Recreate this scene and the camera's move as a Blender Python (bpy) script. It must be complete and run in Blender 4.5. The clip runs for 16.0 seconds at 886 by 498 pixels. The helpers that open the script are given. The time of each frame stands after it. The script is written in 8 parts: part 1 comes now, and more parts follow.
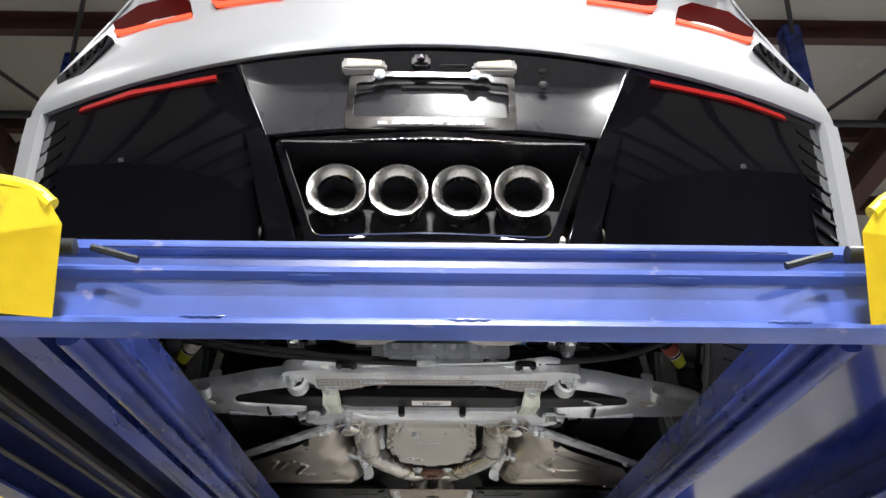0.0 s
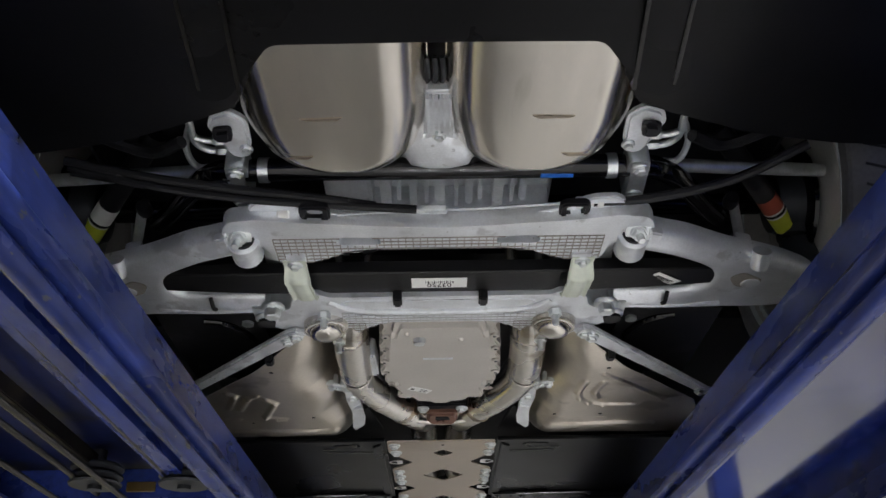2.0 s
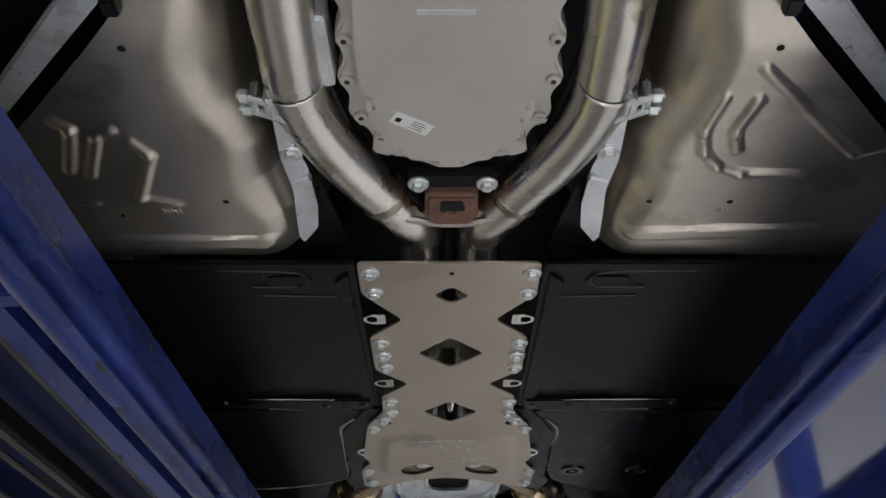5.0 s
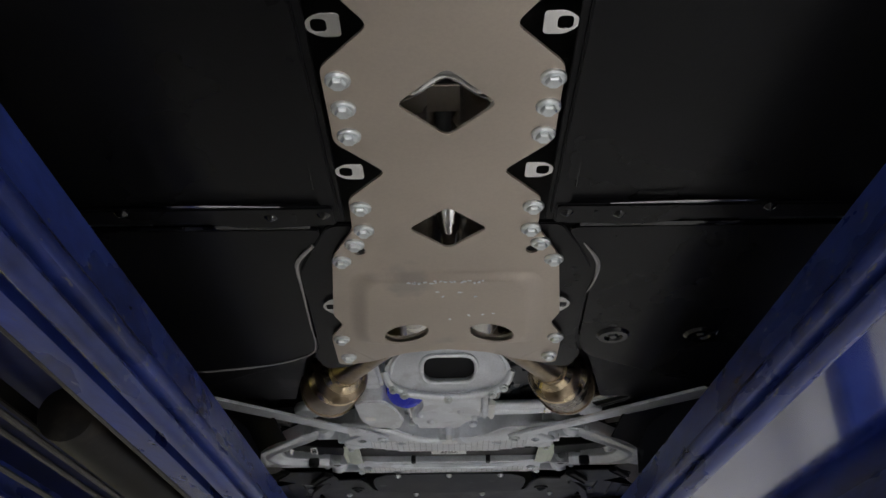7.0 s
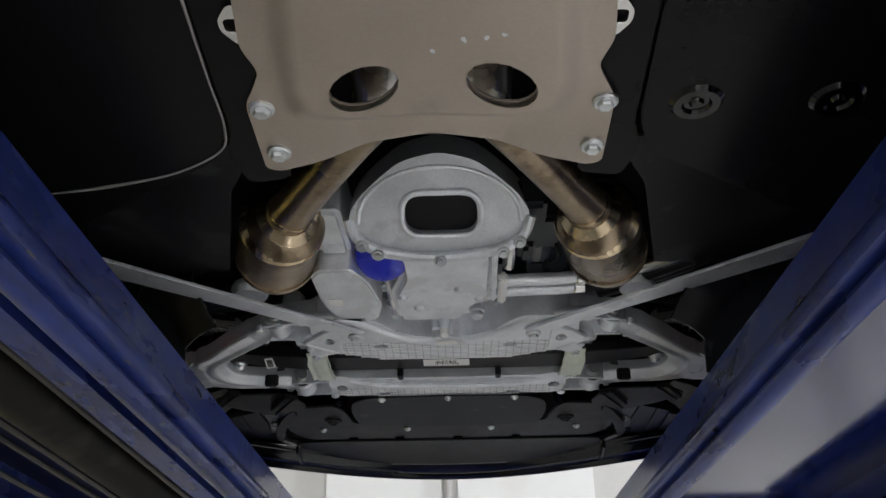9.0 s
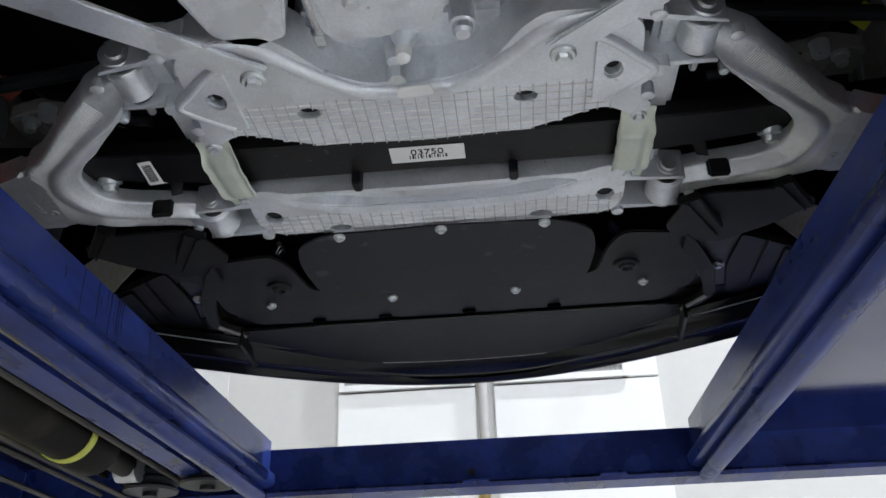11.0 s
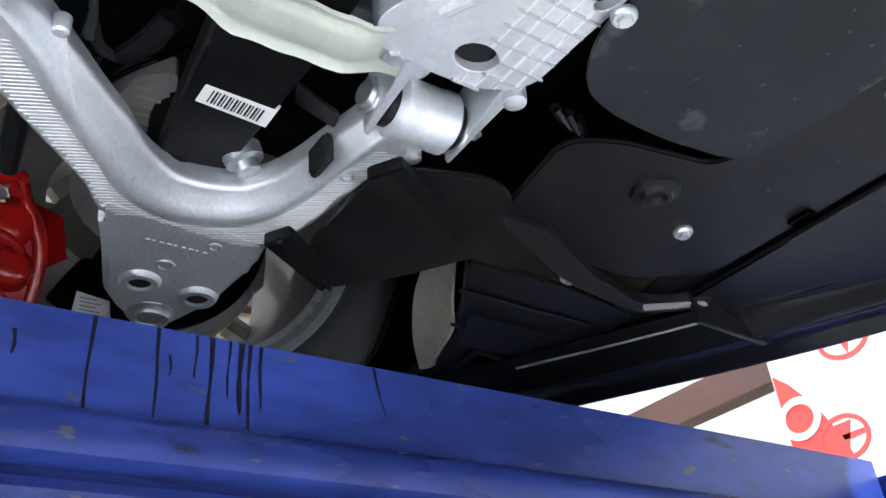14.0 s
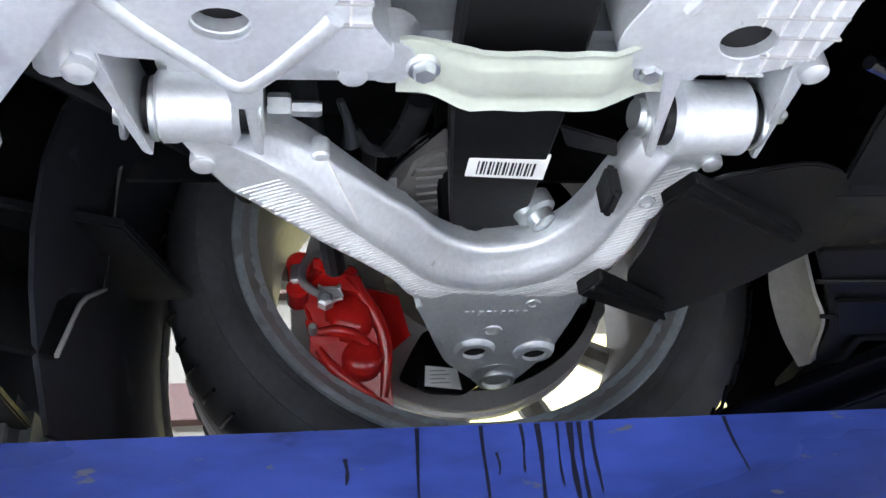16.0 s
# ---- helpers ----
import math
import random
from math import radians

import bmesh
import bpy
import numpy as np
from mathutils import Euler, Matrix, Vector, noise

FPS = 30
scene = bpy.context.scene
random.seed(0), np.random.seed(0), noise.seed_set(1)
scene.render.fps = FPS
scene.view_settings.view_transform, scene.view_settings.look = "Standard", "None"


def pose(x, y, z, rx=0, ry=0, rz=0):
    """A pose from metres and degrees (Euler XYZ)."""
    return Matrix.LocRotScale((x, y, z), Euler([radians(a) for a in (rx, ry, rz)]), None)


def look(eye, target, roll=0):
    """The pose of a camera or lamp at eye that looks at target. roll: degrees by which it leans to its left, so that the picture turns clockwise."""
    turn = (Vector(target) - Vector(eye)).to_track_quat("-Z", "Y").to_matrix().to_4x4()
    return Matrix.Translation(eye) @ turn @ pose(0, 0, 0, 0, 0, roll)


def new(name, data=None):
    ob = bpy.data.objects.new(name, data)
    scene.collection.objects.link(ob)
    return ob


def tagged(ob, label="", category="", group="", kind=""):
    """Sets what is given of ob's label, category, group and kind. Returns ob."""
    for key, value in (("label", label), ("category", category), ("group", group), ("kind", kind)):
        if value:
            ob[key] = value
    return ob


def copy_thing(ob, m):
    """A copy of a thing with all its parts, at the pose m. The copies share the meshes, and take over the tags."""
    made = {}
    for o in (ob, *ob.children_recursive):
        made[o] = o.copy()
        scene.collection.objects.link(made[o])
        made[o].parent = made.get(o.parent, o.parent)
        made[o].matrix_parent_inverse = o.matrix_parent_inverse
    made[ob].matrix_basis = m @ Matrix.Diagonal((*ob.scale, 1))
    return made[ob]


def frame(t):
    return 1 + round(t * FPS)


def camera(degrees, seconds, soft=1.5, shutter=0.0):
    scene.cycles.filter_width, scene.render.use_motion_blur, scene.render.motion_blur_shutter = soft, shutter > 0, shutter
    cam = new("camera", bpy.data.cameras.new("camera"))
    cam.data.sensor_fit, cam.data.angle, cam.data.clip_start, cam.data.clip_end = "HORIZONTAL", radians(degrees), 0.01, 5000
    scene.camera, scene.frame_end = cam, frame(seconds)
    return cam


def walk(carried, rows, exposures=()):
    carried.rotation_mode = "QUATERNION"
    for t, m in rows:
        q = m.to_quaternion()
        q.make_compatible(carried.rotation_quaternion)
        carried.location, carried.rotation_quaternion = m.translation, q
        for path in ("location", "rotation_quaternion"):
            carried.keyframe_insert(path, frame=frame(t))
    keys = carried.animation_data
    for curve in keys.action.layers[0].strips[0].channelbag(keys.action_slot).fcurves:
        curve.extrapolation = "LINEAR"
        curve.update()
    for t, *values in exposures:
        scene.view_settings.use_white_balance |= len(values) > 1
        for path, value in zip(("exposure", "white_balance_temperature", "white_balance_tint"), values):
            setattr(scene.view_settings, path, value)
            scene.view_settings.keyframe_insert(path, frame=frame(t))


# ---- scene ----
cam = camera(52.7, 16.0)

PATH = [
    (0, (0.006, -0.825, 1.279), (0.023, 0.954, 2.192), 0.3),
    (0.5, (0.008, -0.624, 1.256), (0.013, 1.152, 2.177), -0.7),
    (1, (0.02, -0.459, 1.249), (-0.011, 1.301, 2.198), -0.8),
    (1.5, (0.01, -0.263, 1.243), (-0.001, 1.494, 2.197), -0.6),
    (2, (-0.002, -0.08, 1.235), (0.01, 1.665, 2.212), -1.0),
    (2.5, (0.004, 0.098, 1.226), (0.013, 1.826, 2.232), -1.2),
    (3, (0.013, 0.299, 1.23), (0.019, 2.019, 2.252), -1.3),
    (3.5, (0.007, 0.463, 1.231), (0.0, 2.176, 2.264), -0.7),
    (4, (-0.012, 0.65, 1.244), (-0.005, 2.362, 2.279), 0.2),
    (4.5, (-0.011, 0.804, 1.247), (0.0, 2.523, 2.269), 0.2),
    (5, (-0.007, 0.959, 1.246), (-0.01, 2.668, 2.284), -0.0),
    (5.2, (-0.004, 1.038, 1.245), (-0.012, 2.743, 2.292), -0.2),
    (7.3, (0.006, 1.668, 1.276), (-0.007, 3.43, 2.223), -0.6),
    (7.5, (0.009, 1.736, 1.281), (-0.013, 3.501, 2.221), -0.6),
    (8, (0.016, 1.909, 1.286), (-0.011, 3.668, 2.236), -0.6),
    (8.2, (0.017, 1.963, 1.286), (-0.009, 3.723, 2.236), -0.8),
    (10.3, (0.059, 2.795, 1.31), (0.001, 4.563, 2.243), 0.1),
    (10.5, (0.067, 2.864, 1.323), (-0.015, 4.643, 2.232), 0.2),
    (11, (0.094, 3.055, 1.332), (-0.048, 4.83, 2.242), -1.9),
    (11.5, (0.131, 3.263, 1.364), (-0.181, 5.018, 2.27), -3.6),
    (12, (0.159, 3.45, 1.398), (-0.4, 5.12, 2.344), -5.0),
    (12.5, (0.189, 3.603, 1.428), (-0.625, 5.156, 2.391), -4.8),
    (13, (0.179, 3.72, 1.456), (-0.824, 5.143, 2.439), -4.9),
    (13.5, (0.141, 3.814, 1.498), (-1.043, 5.037, 2.549), -4.1),
    (14, (0.099, 3.857, 1.545), (-1.262, 4.887, 2.587), -5.5),
    (14.5, (0.089, 3.869, 1.579), (-1.395, 4.685, 2.643), -6.3),
    (15, (0.092, 3.88, 1.607), (-1.498, 4.487, 2.657), -5.9),
    (15.5, (0.093, 3.891, 1.612), (-1.544, 4.359, 2.662), -6.2),
    (16, (0.103, 3.915, 1.617), (-1.575, 4.191, 2.67), -5.4),
]
walk(cam, [(t, look(eye, target, roll)) for t, eye, target, roll in PATH],
     exposures=[(0.0, 0.66, 6480, 10), (1.0, 0.50, 6450, 10), (2.5, 0.63, 6200, 10), (4.5, 0.50, 6120, 10), (8.0, 0.47, 6280, 10), (10.3, 0.86, 6020, 9), (12.5, 1.30, 5720, 9), (13.5, 2.02, 5680, 9), (14.0, 2.50, 5680, 9), (16.0, 2.80, 5700, 10)])

# ---- light: a closed hall with lamps under the roof ----
world = bpy.data.worlds.new("world")
scene.world = world
world.use_nodes = True
sky = world.node_tree.nodes.new("ShaderNodeTexSky")
sky.sky_type, sky.sun_disc = "NISHITA", False
sky.sun_elevation, sky.sun_rotation = radians(40), radians(200)
world.node_tree.links.new(sky.outputs[0], world.node_tree.nodes["Background"].inputs[0])
world.node_tree.nodes["Background"].inputs[1].default_value = 0.08

CEIL = 6.6                      # height of the roof's underside
# x, y and watts; lamps added out of view where light was needed
LAMPS = [(-4.6, -7.2, 150), (4.6, -7.2, 190), (0.0, -4.4, 460), (0.4, -1.7, 310), (-2.2, -8.6, 60), (2.4, -8.6, 60), (-4.6, 0.2, 16), (2.9, 0.6, 170), (2.9, 2.6, 70), (2.55, 5.5, 235), (-2.7, 5.5, 42), (-6.5, 9.0, 50)]


# ---- materials ----
def node_material(name):
    m = bpy.data.materials.new(name)
    m.use_nodes = True
    nodes, links = m.node_tree.nodes, m.node_tree.links
    return m, nodes, links, nodes["Principled BSDF"]


def surface(name, color, rough=0.5, metal=0.0, vary=0.15, scale=6.0, grain=90.0, bump=0.1, coat=0.0,
            stain=None, stain_at=0.62, stain_scale=5.0, stretch=(1, 1, 1), rough_vary=0.1, wear=None, wear_at=0.66, spec=0.5):
    """A worn surface: base colour with broad and fine variation, stains, uneven gloss and fine relief."""
    m, nodes, links, bsdf = node_material(name)
    place = nodes.new("ShaderNodeTexCoord")
    mapping = nodes.new("ShaderNodeMapping")
    mapping.inputs["Scale"].default_value = stretch
    links.new(place.outputs["Object"], mapping.inputs[0])

    def noise_node(size, detail=4.0):
        n = nodes.new("ShaderNodeTexNoise")
        n.inputs["Scale"].default_value, n.inputs["Detail"].default_value = size, detail
        links.new(mapping.outputs[0], n.inputs["Vector"])
        return n

    def ramp(source, low, high):
        r = nodes.new("ShaderNodeMapRange")
        r.inputs["From Min"].default_value, r.inputs["From Max"].default_value = low, high
        links.new(source, r.inputs["Value"])
        return r.outputs[0]

    def mix(factor, a, b, mode="MIX"):
        x = nodes.new("ShaderNodeMix")
        x.data_type, x.blend_type = "RGBA", mode
        for socket, v in ((x.inputs[0], factor), (x.inputs[6], a), (x.inputs[7], b)):
            if isinstance(v, (tuple, float, int)):
                socket.default_value = v
            else:
                links.new(v, socket)
        return x.outputs[2]

    broad, fine = noise_node(scale), noise_node(grain, 6.0)
    dark = tuple(c * (1 - vary) for c in color) + (1,)
    light = tuple(min(1, c * (1 + vary)) for c in color) + (1,)
    tone = mix(ramp(broad.outputs[0], 0.3, 0.7), dark, light)
    tone = mix(ramp(fine.outputs[0], 0.35, 0.75), tone, mix(1.0, tone, (1 - vary * 0.8,) * 3 + (1,), "MULTIPLY"))
    gloss = ramp(fine.outputs[0], 0.2, 0.8)
    if stain:
        blot = noise_node(stain_scale, 8.0)
        tone = mix(ramp(blot.outputs[0], stain_at, stain_at + 0.06), tone, (*stain, 1))
    if wear:
        scuff = noise_node(stain_scale * 3.7, 10.0)
        tone = mix(ramp(scuff.outputs[0], wear_at, wear_at + 0.03), tone, (*wear, 1))
    links.new(tone, bsdf.inputs["Base Color"])
    rr = nodes.new("ShaderNodeMapRange")
    rr.inputs["To Min"].default_value, rr.inputs["To Max"].default_value = max(0.02, rough - rough_vary), min(1, rough + rough_vary)
    links.new(broad.outputs[0], rr.inputs["Value"])
    links.new(rr.outputs[0], bsdf.inputs["Roughness"])
    bsdf.inputs["Metallic"].default_value = metal
    bsdf.inputs["Coat Weight"].default_value = coat
    bsdf.inputs["Specular IOR Level"].default_value = spec
    bsdf.inputs["Coat Roughness"].default_value = 0.06
    if bump:
        b = nodes.new("ShaderNodeBump")
        b.inputs["Strength"].default_value, b.inputs["Distance"].default_value = bump, 0.0015
        links.new(fine.outputs[0], b.inputs["Height"])
        links.new(b.outputs[0], bsdf.inputs["Normal"])
    return m


def glow(name, color, strength):
    m, nodes, links, bsdf = node_material(name)
    bsdf.inputs["Base Color"].default_value = (*(0.1 * c for c in color), 1)
    bsdf.inputs["Emission Color"].default_value = (*color, 1)
    bsdf.inputs["Emission Strength"].default_value = strength
    return m


BLUE = surface("blue lift paint", (0.026, 0.045, 0.218), 0.28, vary=0.45, scale=11, grain=70, bump=0.3, coat=0.0, spec=0.28,
               stain=(0.008, 0.011, 0.03), stain_at=0.68, stain_scale=26, stretch=(1, 0.3, 1), rough_vary=0.15,
               wear=(0.085, 0.09, 0.12), wear_at=0.665)
# Lighter copy of the lift blue, with the light on the rear beam in it.
BLUE_LIT = surface("lit blue lift paint", (0.056, 0.102, 0.37), 0.32, vary=0.28, scale=9, grain=40, bump=0.15, coat=0.0,
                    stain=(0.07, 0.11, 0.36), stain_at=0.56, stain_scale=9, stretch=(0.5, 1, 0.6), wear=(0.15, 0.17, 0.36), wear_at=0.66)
# Runway undersides: blue darkened to hold the shade below the decks, the left more.
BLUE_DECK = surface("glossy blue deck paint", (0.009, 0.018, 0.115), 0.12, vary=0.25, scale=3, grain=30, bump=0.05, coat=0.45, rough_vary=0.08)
BLUE_SHADED = surface("shaded blue deck paint", (0.008, 0.013, 0.065), 0.45, vary=0.4, scale=6, grain=60, bump=0.15, spec=0.2, stain=(0.006, 0.007, 0.014), stain_at=0.58, stain_scale=8)
YELLOW = surface("yellow ramp paint", (0.86, 0.66, 0.025), 0.42, vary=0.08, scale=4, grain=60, bump=0.08, stain=(0.3, 0.2, 0.03), stain_at=0.72)
CAST = surface("cast aluminium", (0.80, 0.825, 0.86), 0.36, metal=0.60, vary=0.12, scale=14, grain=260, bump=0.2, stain=(0.62, 0.635, 0.66), stain_at=0.58, stain_scale=18, wear=(0.50, 0.50, 0.51), wear_at=0.70)
CAST_FRONT = surface("bright cast aluminium", (0.79, 0.815, 0.85), 0.38, metal=0.52, vary=0.14, scale=14, grain=240, bump=0.30, stain=(0.68, 0.695, 0.72), stain_at=0.56, stain_scale=17, wear=(0.54, 0.55, 0.57), wear_at=0.715)
SHEET = surface("bare aluminium sheet", (0.66, 0.605, 0.53), 0.34, metal=0.95, vary=0.10, scale=5, grain=160, bump=0.05, stain=(0.50, 0.45, 0.39), stain_at=0.6, stain_scale=9)
PLATE = surface("tunnel plate aluminium", (0.52, 0.455, 0.385), 0.42, metal=0.75, vary=0.07, scale=6, grain=220, bump=0.04, stain=(0.42, 0.375, 0.33), stain_at=0.62)
PAN = surface("grey pan paint", (0.58, 0.55, 0.51), 0.45, metal=0.35, vary=0.08, scale=6, grain=200, bump=0.12, stain=(0.47, 0.44, 0.40), stain_at=0.64)
BROWN_STEEL = surface("browned exhaust steel", (0.36, 0.285, 0.195), 0.30, metal=1.0, vary=0.28, scale=9, grain=120, bump=0.06, stain=(0.22, 0.165, 0.11), stain_at=0.56, stain_scale=12)
GOLD_STEEL = surface("straw tinted steel", (0.70, 0.57, 0.38), 0.26, metal=1.0, vary=0.2, scale=12, grain=140, bump=0.05, stain=(0.42, 0.24, 0.12), stain_at=0.60, stain_scale=16)
STEEL = surface("stainless pipe", (0.76, 0.73, 0.68), 0.27, metal=1.0, vary=0.10, scale=8, grain=140, bump=0.05, stain=(0.46, 0.41, 0.33), stain_at=0.58, stain_scale=9)
MUFFLER = surface("brushed muffler steel", (0.74, 0.70, 0.645), 0.18, metal=1.0, vary=0.07, scale=4, grain=120, bump=0.05, stretch=(6, 1, 1), stain=(0.64, 0.60, 0.54), stain_at=0.66)
TIP = surface("brushed tip steel", (0.62, 0.605, 0.59), 0.26, metal=1.0, vary=0.12, scale=30, grain=260, bump=0.06)
# Raised cast lines, with the light that they catch put into the tone.
GRID_LIGHT = surface("lit cast lines", (0.85, 0.85, 0.85), 0.5, metal=0.3, vary=0.08, grain=200, bump=0.05)
DUST = surface("grey dust", (0.055, 0.056, 0.06), 0.8, vary=0.2, bump=0.0)
# Dimmer cast lines, with the shade at their sides put into the tone.
GRID_MID = surface("half-shaded cast lines", (0.55, 0.55, 0.56), 0.55, metal=0.3, vary=0.12, grain=200, bump=0.08)
GRID_SHADE = surface("shaded cast lines", (0.33, 0.31, 0.28), 0.6, metal=0.2, vary=0.2, grain=200, bump=0.1)
LIP = surface("satin black lip", (0.006, 0.006, 0.007), 0.22, vary=0.2, grain=160, bump=0.02, spec=0.35)
CHROME = surface("polished tip steel", (0.72, 0.71, 0.70), 0.14, metal=1.0, vary=0.04, grain=200, bump=0.02)
HOT = surface("heat stained steel", (0.40, 0.35, 0.29), 0.32, metal=1.0, vary=0.3, scale=10, grain=120, bump=0.06, stain=(0.55, 0.47, 0.33), stain_at=0.55, stain_scale=7)
ZINC = surface("zinc plated steel", (0.72, 0.75, 0.76), 0.34, metal=0.85, vary=0.12, scale=60, grain=300, bump=0.05)
STRAP = surface("pale green strap steel", (0.62, 0.66, 0.57), 0.42, metal=0.25, vary=0.08, scale=20, grain=200, bump=0.1)
BLACK_GLOSS = surface("gloss black panel", (0.003, 0.003, 0.004), 0.03, vary=0.2, grain=120, bump=0.0, coat=0.0, rough_vary=0.01, spec=0.42)
BLACK_PLASTIC = surface("black plastic", (0.0098, 0.0100, 0.0118), 0.42, vary=0.3, scale=8, grain=180, bump=0.16, stain=(0.026, 0.026, 0.027), stain_at=0.58, stain_scale=9, wear=(0.06, 0.06, 0.06), wear_at=0.70, spec=0.22)
BLACK_FLOOR = surface("black floor panel", (0.0066, 0.0067, 0.0076), 0.30, vary=0.2, scale=4, grain=160, bump=0.06, stain=(0.008, 0.008, 0.009), stain_at=0.62, spec=0.11)
BLACK_LEAF = surface("black composite leaf", (0.007, 0.007, 0.0075), 0.42, vary=0.3, scale=20, grain=160, bump=0.2, stain=(0.06, 0.06, 0.065), stain_at=0.70, stain_scale=60, wear=(0.22, 0.22, 0.23), wear_at=0.745, spec=0.25)
SHIELD = surface("dark grey shield", (0.015, 0.0165, 0.021), 0.50, vary=0.3, scale=10, grain=200, bump=0.1, stain=(0.055, 0.058, 0.066), stain_at=0.63, stain_scale=18, spec=0.25)
RUBBER = surface("tyre rubber", (0.092, 0.094, 0.100), 0.58, vary=0.25, scale=12, grain=140, bump=0.2, stain=(0.075, 0.073, 0.070), stain_at=0.60, spec=0.3)
RIM = surface("grey wheel paint", (0.27, 0.265, 0.255), 0.50, metal=0.2, vary=0.15, scale=12, grain=150, bump=0.06, stain=(0.20, 0.185, 0.165), stain_at=0.6, stain_scale=20, spec=0.30)
RIM_LIP = surface("worn grey rim lip", (0.36, 0.395, 0.42), 0.45, vary=0.25, scale=20, grain=150, bump=0.1, stain=(0.26, 0.275, 0.285), stain_at=0.60, stain_scale=40)
# Beige paint darkened so that the shade in the bay is in its colour.
BAY_WALL_SHADED = surface("beige bay sheeting in shade", (0.155, 0.145, 0.122), 0.6, vary=0.08, scale=1.2, grain=30, bump=0.05)
RED = surface("red caliper paint", (0.52, 0.012, 0.010), 0.24, vary=0.12, scale=10, grain=120, bump=0.05, coat=0.5)
ROTOR = surface("machined iron", (0.64, 0.63, 0.62), 0.34, metal=0.45, vary=0.12, scale=6, grain=200, bump=0.08)
SILVER = surface("silver car paint", (0.44, 0.45, 0.47), 0.30, metal=0.4, vary=0.03, grain=300, bump=0.01, coat=0.8, rough_vary=0.03)
BROWN_TRAY = surface("dark brown glossy tray", (0.016, 0.014, 0.010), 0.28, vary=0.3, scale=8, grain=140, bump=0.06, stain=(0.03, 0.027, 0.018), stain_at=0.6, stain_scale=7, spec=0.3)
DARK_BAND = surface("dark grey paint", (0.022, 0.022, 0.025), 0.28, metal=0.0, vary=0.08, grain=200, bump=0.02, coat=0.0, spec=0.12)
BROWN_MOUNT = surface("brown cast iron", (0.20, 0.105, 0.075), 0.55, metal=0.3, vary=0.2, scale=20, grain=200, bump=0.25)
# Pale tone for light painted on the black arch liners.
LINER_SHINE = surface("painted liner shine", (0.52, 0.50, 0.47), 0.5, vary=0.2, scale=14, grain=120, bump=0.1)
PAPER = surface("white label paper", (0.82, 0.82, 0.80), 0.5, vary=0.03, grain=200, bump=0.02)
# Flat black for print; sheets of it stand in for shade inside holes.
FLAT_BLACK = surface("flat black, print and hole shade", (0.02, 0.02, 0.022), 0.5, vary=0.1, bump=0.0, spec=0.10)
BLUE_FILTER = surface("blue filter paint", (0.02, 0.03, 0.50), 0.25, vary=0.08, bump=0.03, coat=0.4)
BLUE_TAG = surface("blue tag", (0.03, 0.16, 0.62), 0.5, vary=0.05, bump=0.02)
LABEL_YELLOW = surface("yellow label", (0.66, 0.70, 0.05), 0.5, vary=0.05, bump=0.02)
LABEL_RED = surface("red label", (0.45, 0.10, 0.06), 0.5, vary=0.05, bump=0.02)
LIME_BAND = surface("lime cable tie", (0.62, 0.66, 0.10), 0.5, vary=0.06, bump=0.03)
WHITE_WALL = surface("white wall panel", (0.57, 0.568, 0.56), 0.55, vary=0.03, scale=1.5, grain=30, bump=0.05, stain=(0.53, 0.52, 0.50), stain_at=0.60, stain_scale=1.8)
PARTITION = surface("off-white partition paint", (0.41, 0.402, 0.385), 0.6, vary=0.05, scale=1.4, grain=30, bump=0.06)
CREAM_WALL = surface("cream wall board", (0.56, 0.545, 0.51), 0.6, vary=0.04, scale=1.2, grain=30, bump=0.05)
DARK_UNSEEN = surface("dark unseen wall", (0.018, 0.019, 0.024), 0.6, vary=0.1, scale=1.2, grain=30, bump=0.05)
ROOF_SHEET = surface("insulated roof sheet", (0.40, 0.385, 0.36), 0.6, vary=0.06, scale=1.0, grain=20, bump=0.1, stain=(0.5, 0.48, 0.45), stain_at=0.66, stain_scale=2)
PURLIN = surface("red brown steel primer", (0.052, 0.020, 0.016), 0.55, vary=0.18, scale=4, grain=50, bump=0.08)
SLATE = surface("slate grey casing", (0.085, 0.10, 0.125), 0.45, metal=0.2, vary=0.3, scale=20, grain=160, bump=0.15)
DARK_STEEL = surface("dark steel", (0.030, 0.033, 0.038), 0.45, metal=0.4, vary=0.15, bump=0.1)
CONCRETE = surface("sealed concrete floor", (0.325, 0.314, 0.300), 0.30, vary=0.14, scale=1.2, grain=30, bump=0.02, coat=1.0, spec=0.6, stain=(0.21, 0.203, 0.194), stain_at=0.62, stain_scale=1.6)
VENT_GREY = surface("grey vent paint", (0.24, 0.24, 0.235), 0.6, vary=0.1, bump=0.05)
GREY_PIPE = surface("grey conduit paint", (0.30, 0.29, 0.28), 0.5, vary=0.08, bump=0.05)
BRASS = surface("brass", (0.55, 0.40, 0.16), 0.35, metal=1.0, vary=0.12, bump=0.05)
BANNER = surface("white banner vinyl", (0.44, 0.434, 0.43), 0.45, vary=0.02, bump=0.02)
BANNER_RED = surface("red banner print", (0.48, 0.03, 0.024), 0.45, vary=0.04, bump=0.02)
CABLE = surface("wire rope", (0.09, 0.085, 0.078), 0.45, metal=0.7, vary=0.25, grain=400, bump=0.3)
DRIP = surface("dried oil", (0.007, 0.008, 0.022), 0.4, vary=0.3, bump=0.05, spec=0.2)
CYLINDER = surface("oily black cylinder", (0.010, 0.009, 0.008), 0.46, vary=0.3, scale=6, grain=80, bump=0.1, stain=(0.03, 0.025, 0.02), stain_at=0.62, spec=0.12)
LAMP_RED = surface("red lamp plastic", (0.04, 0.002, 0.002), 0.12, vary=0.05, bump=0.0, coat=0.2, spec=0.3)
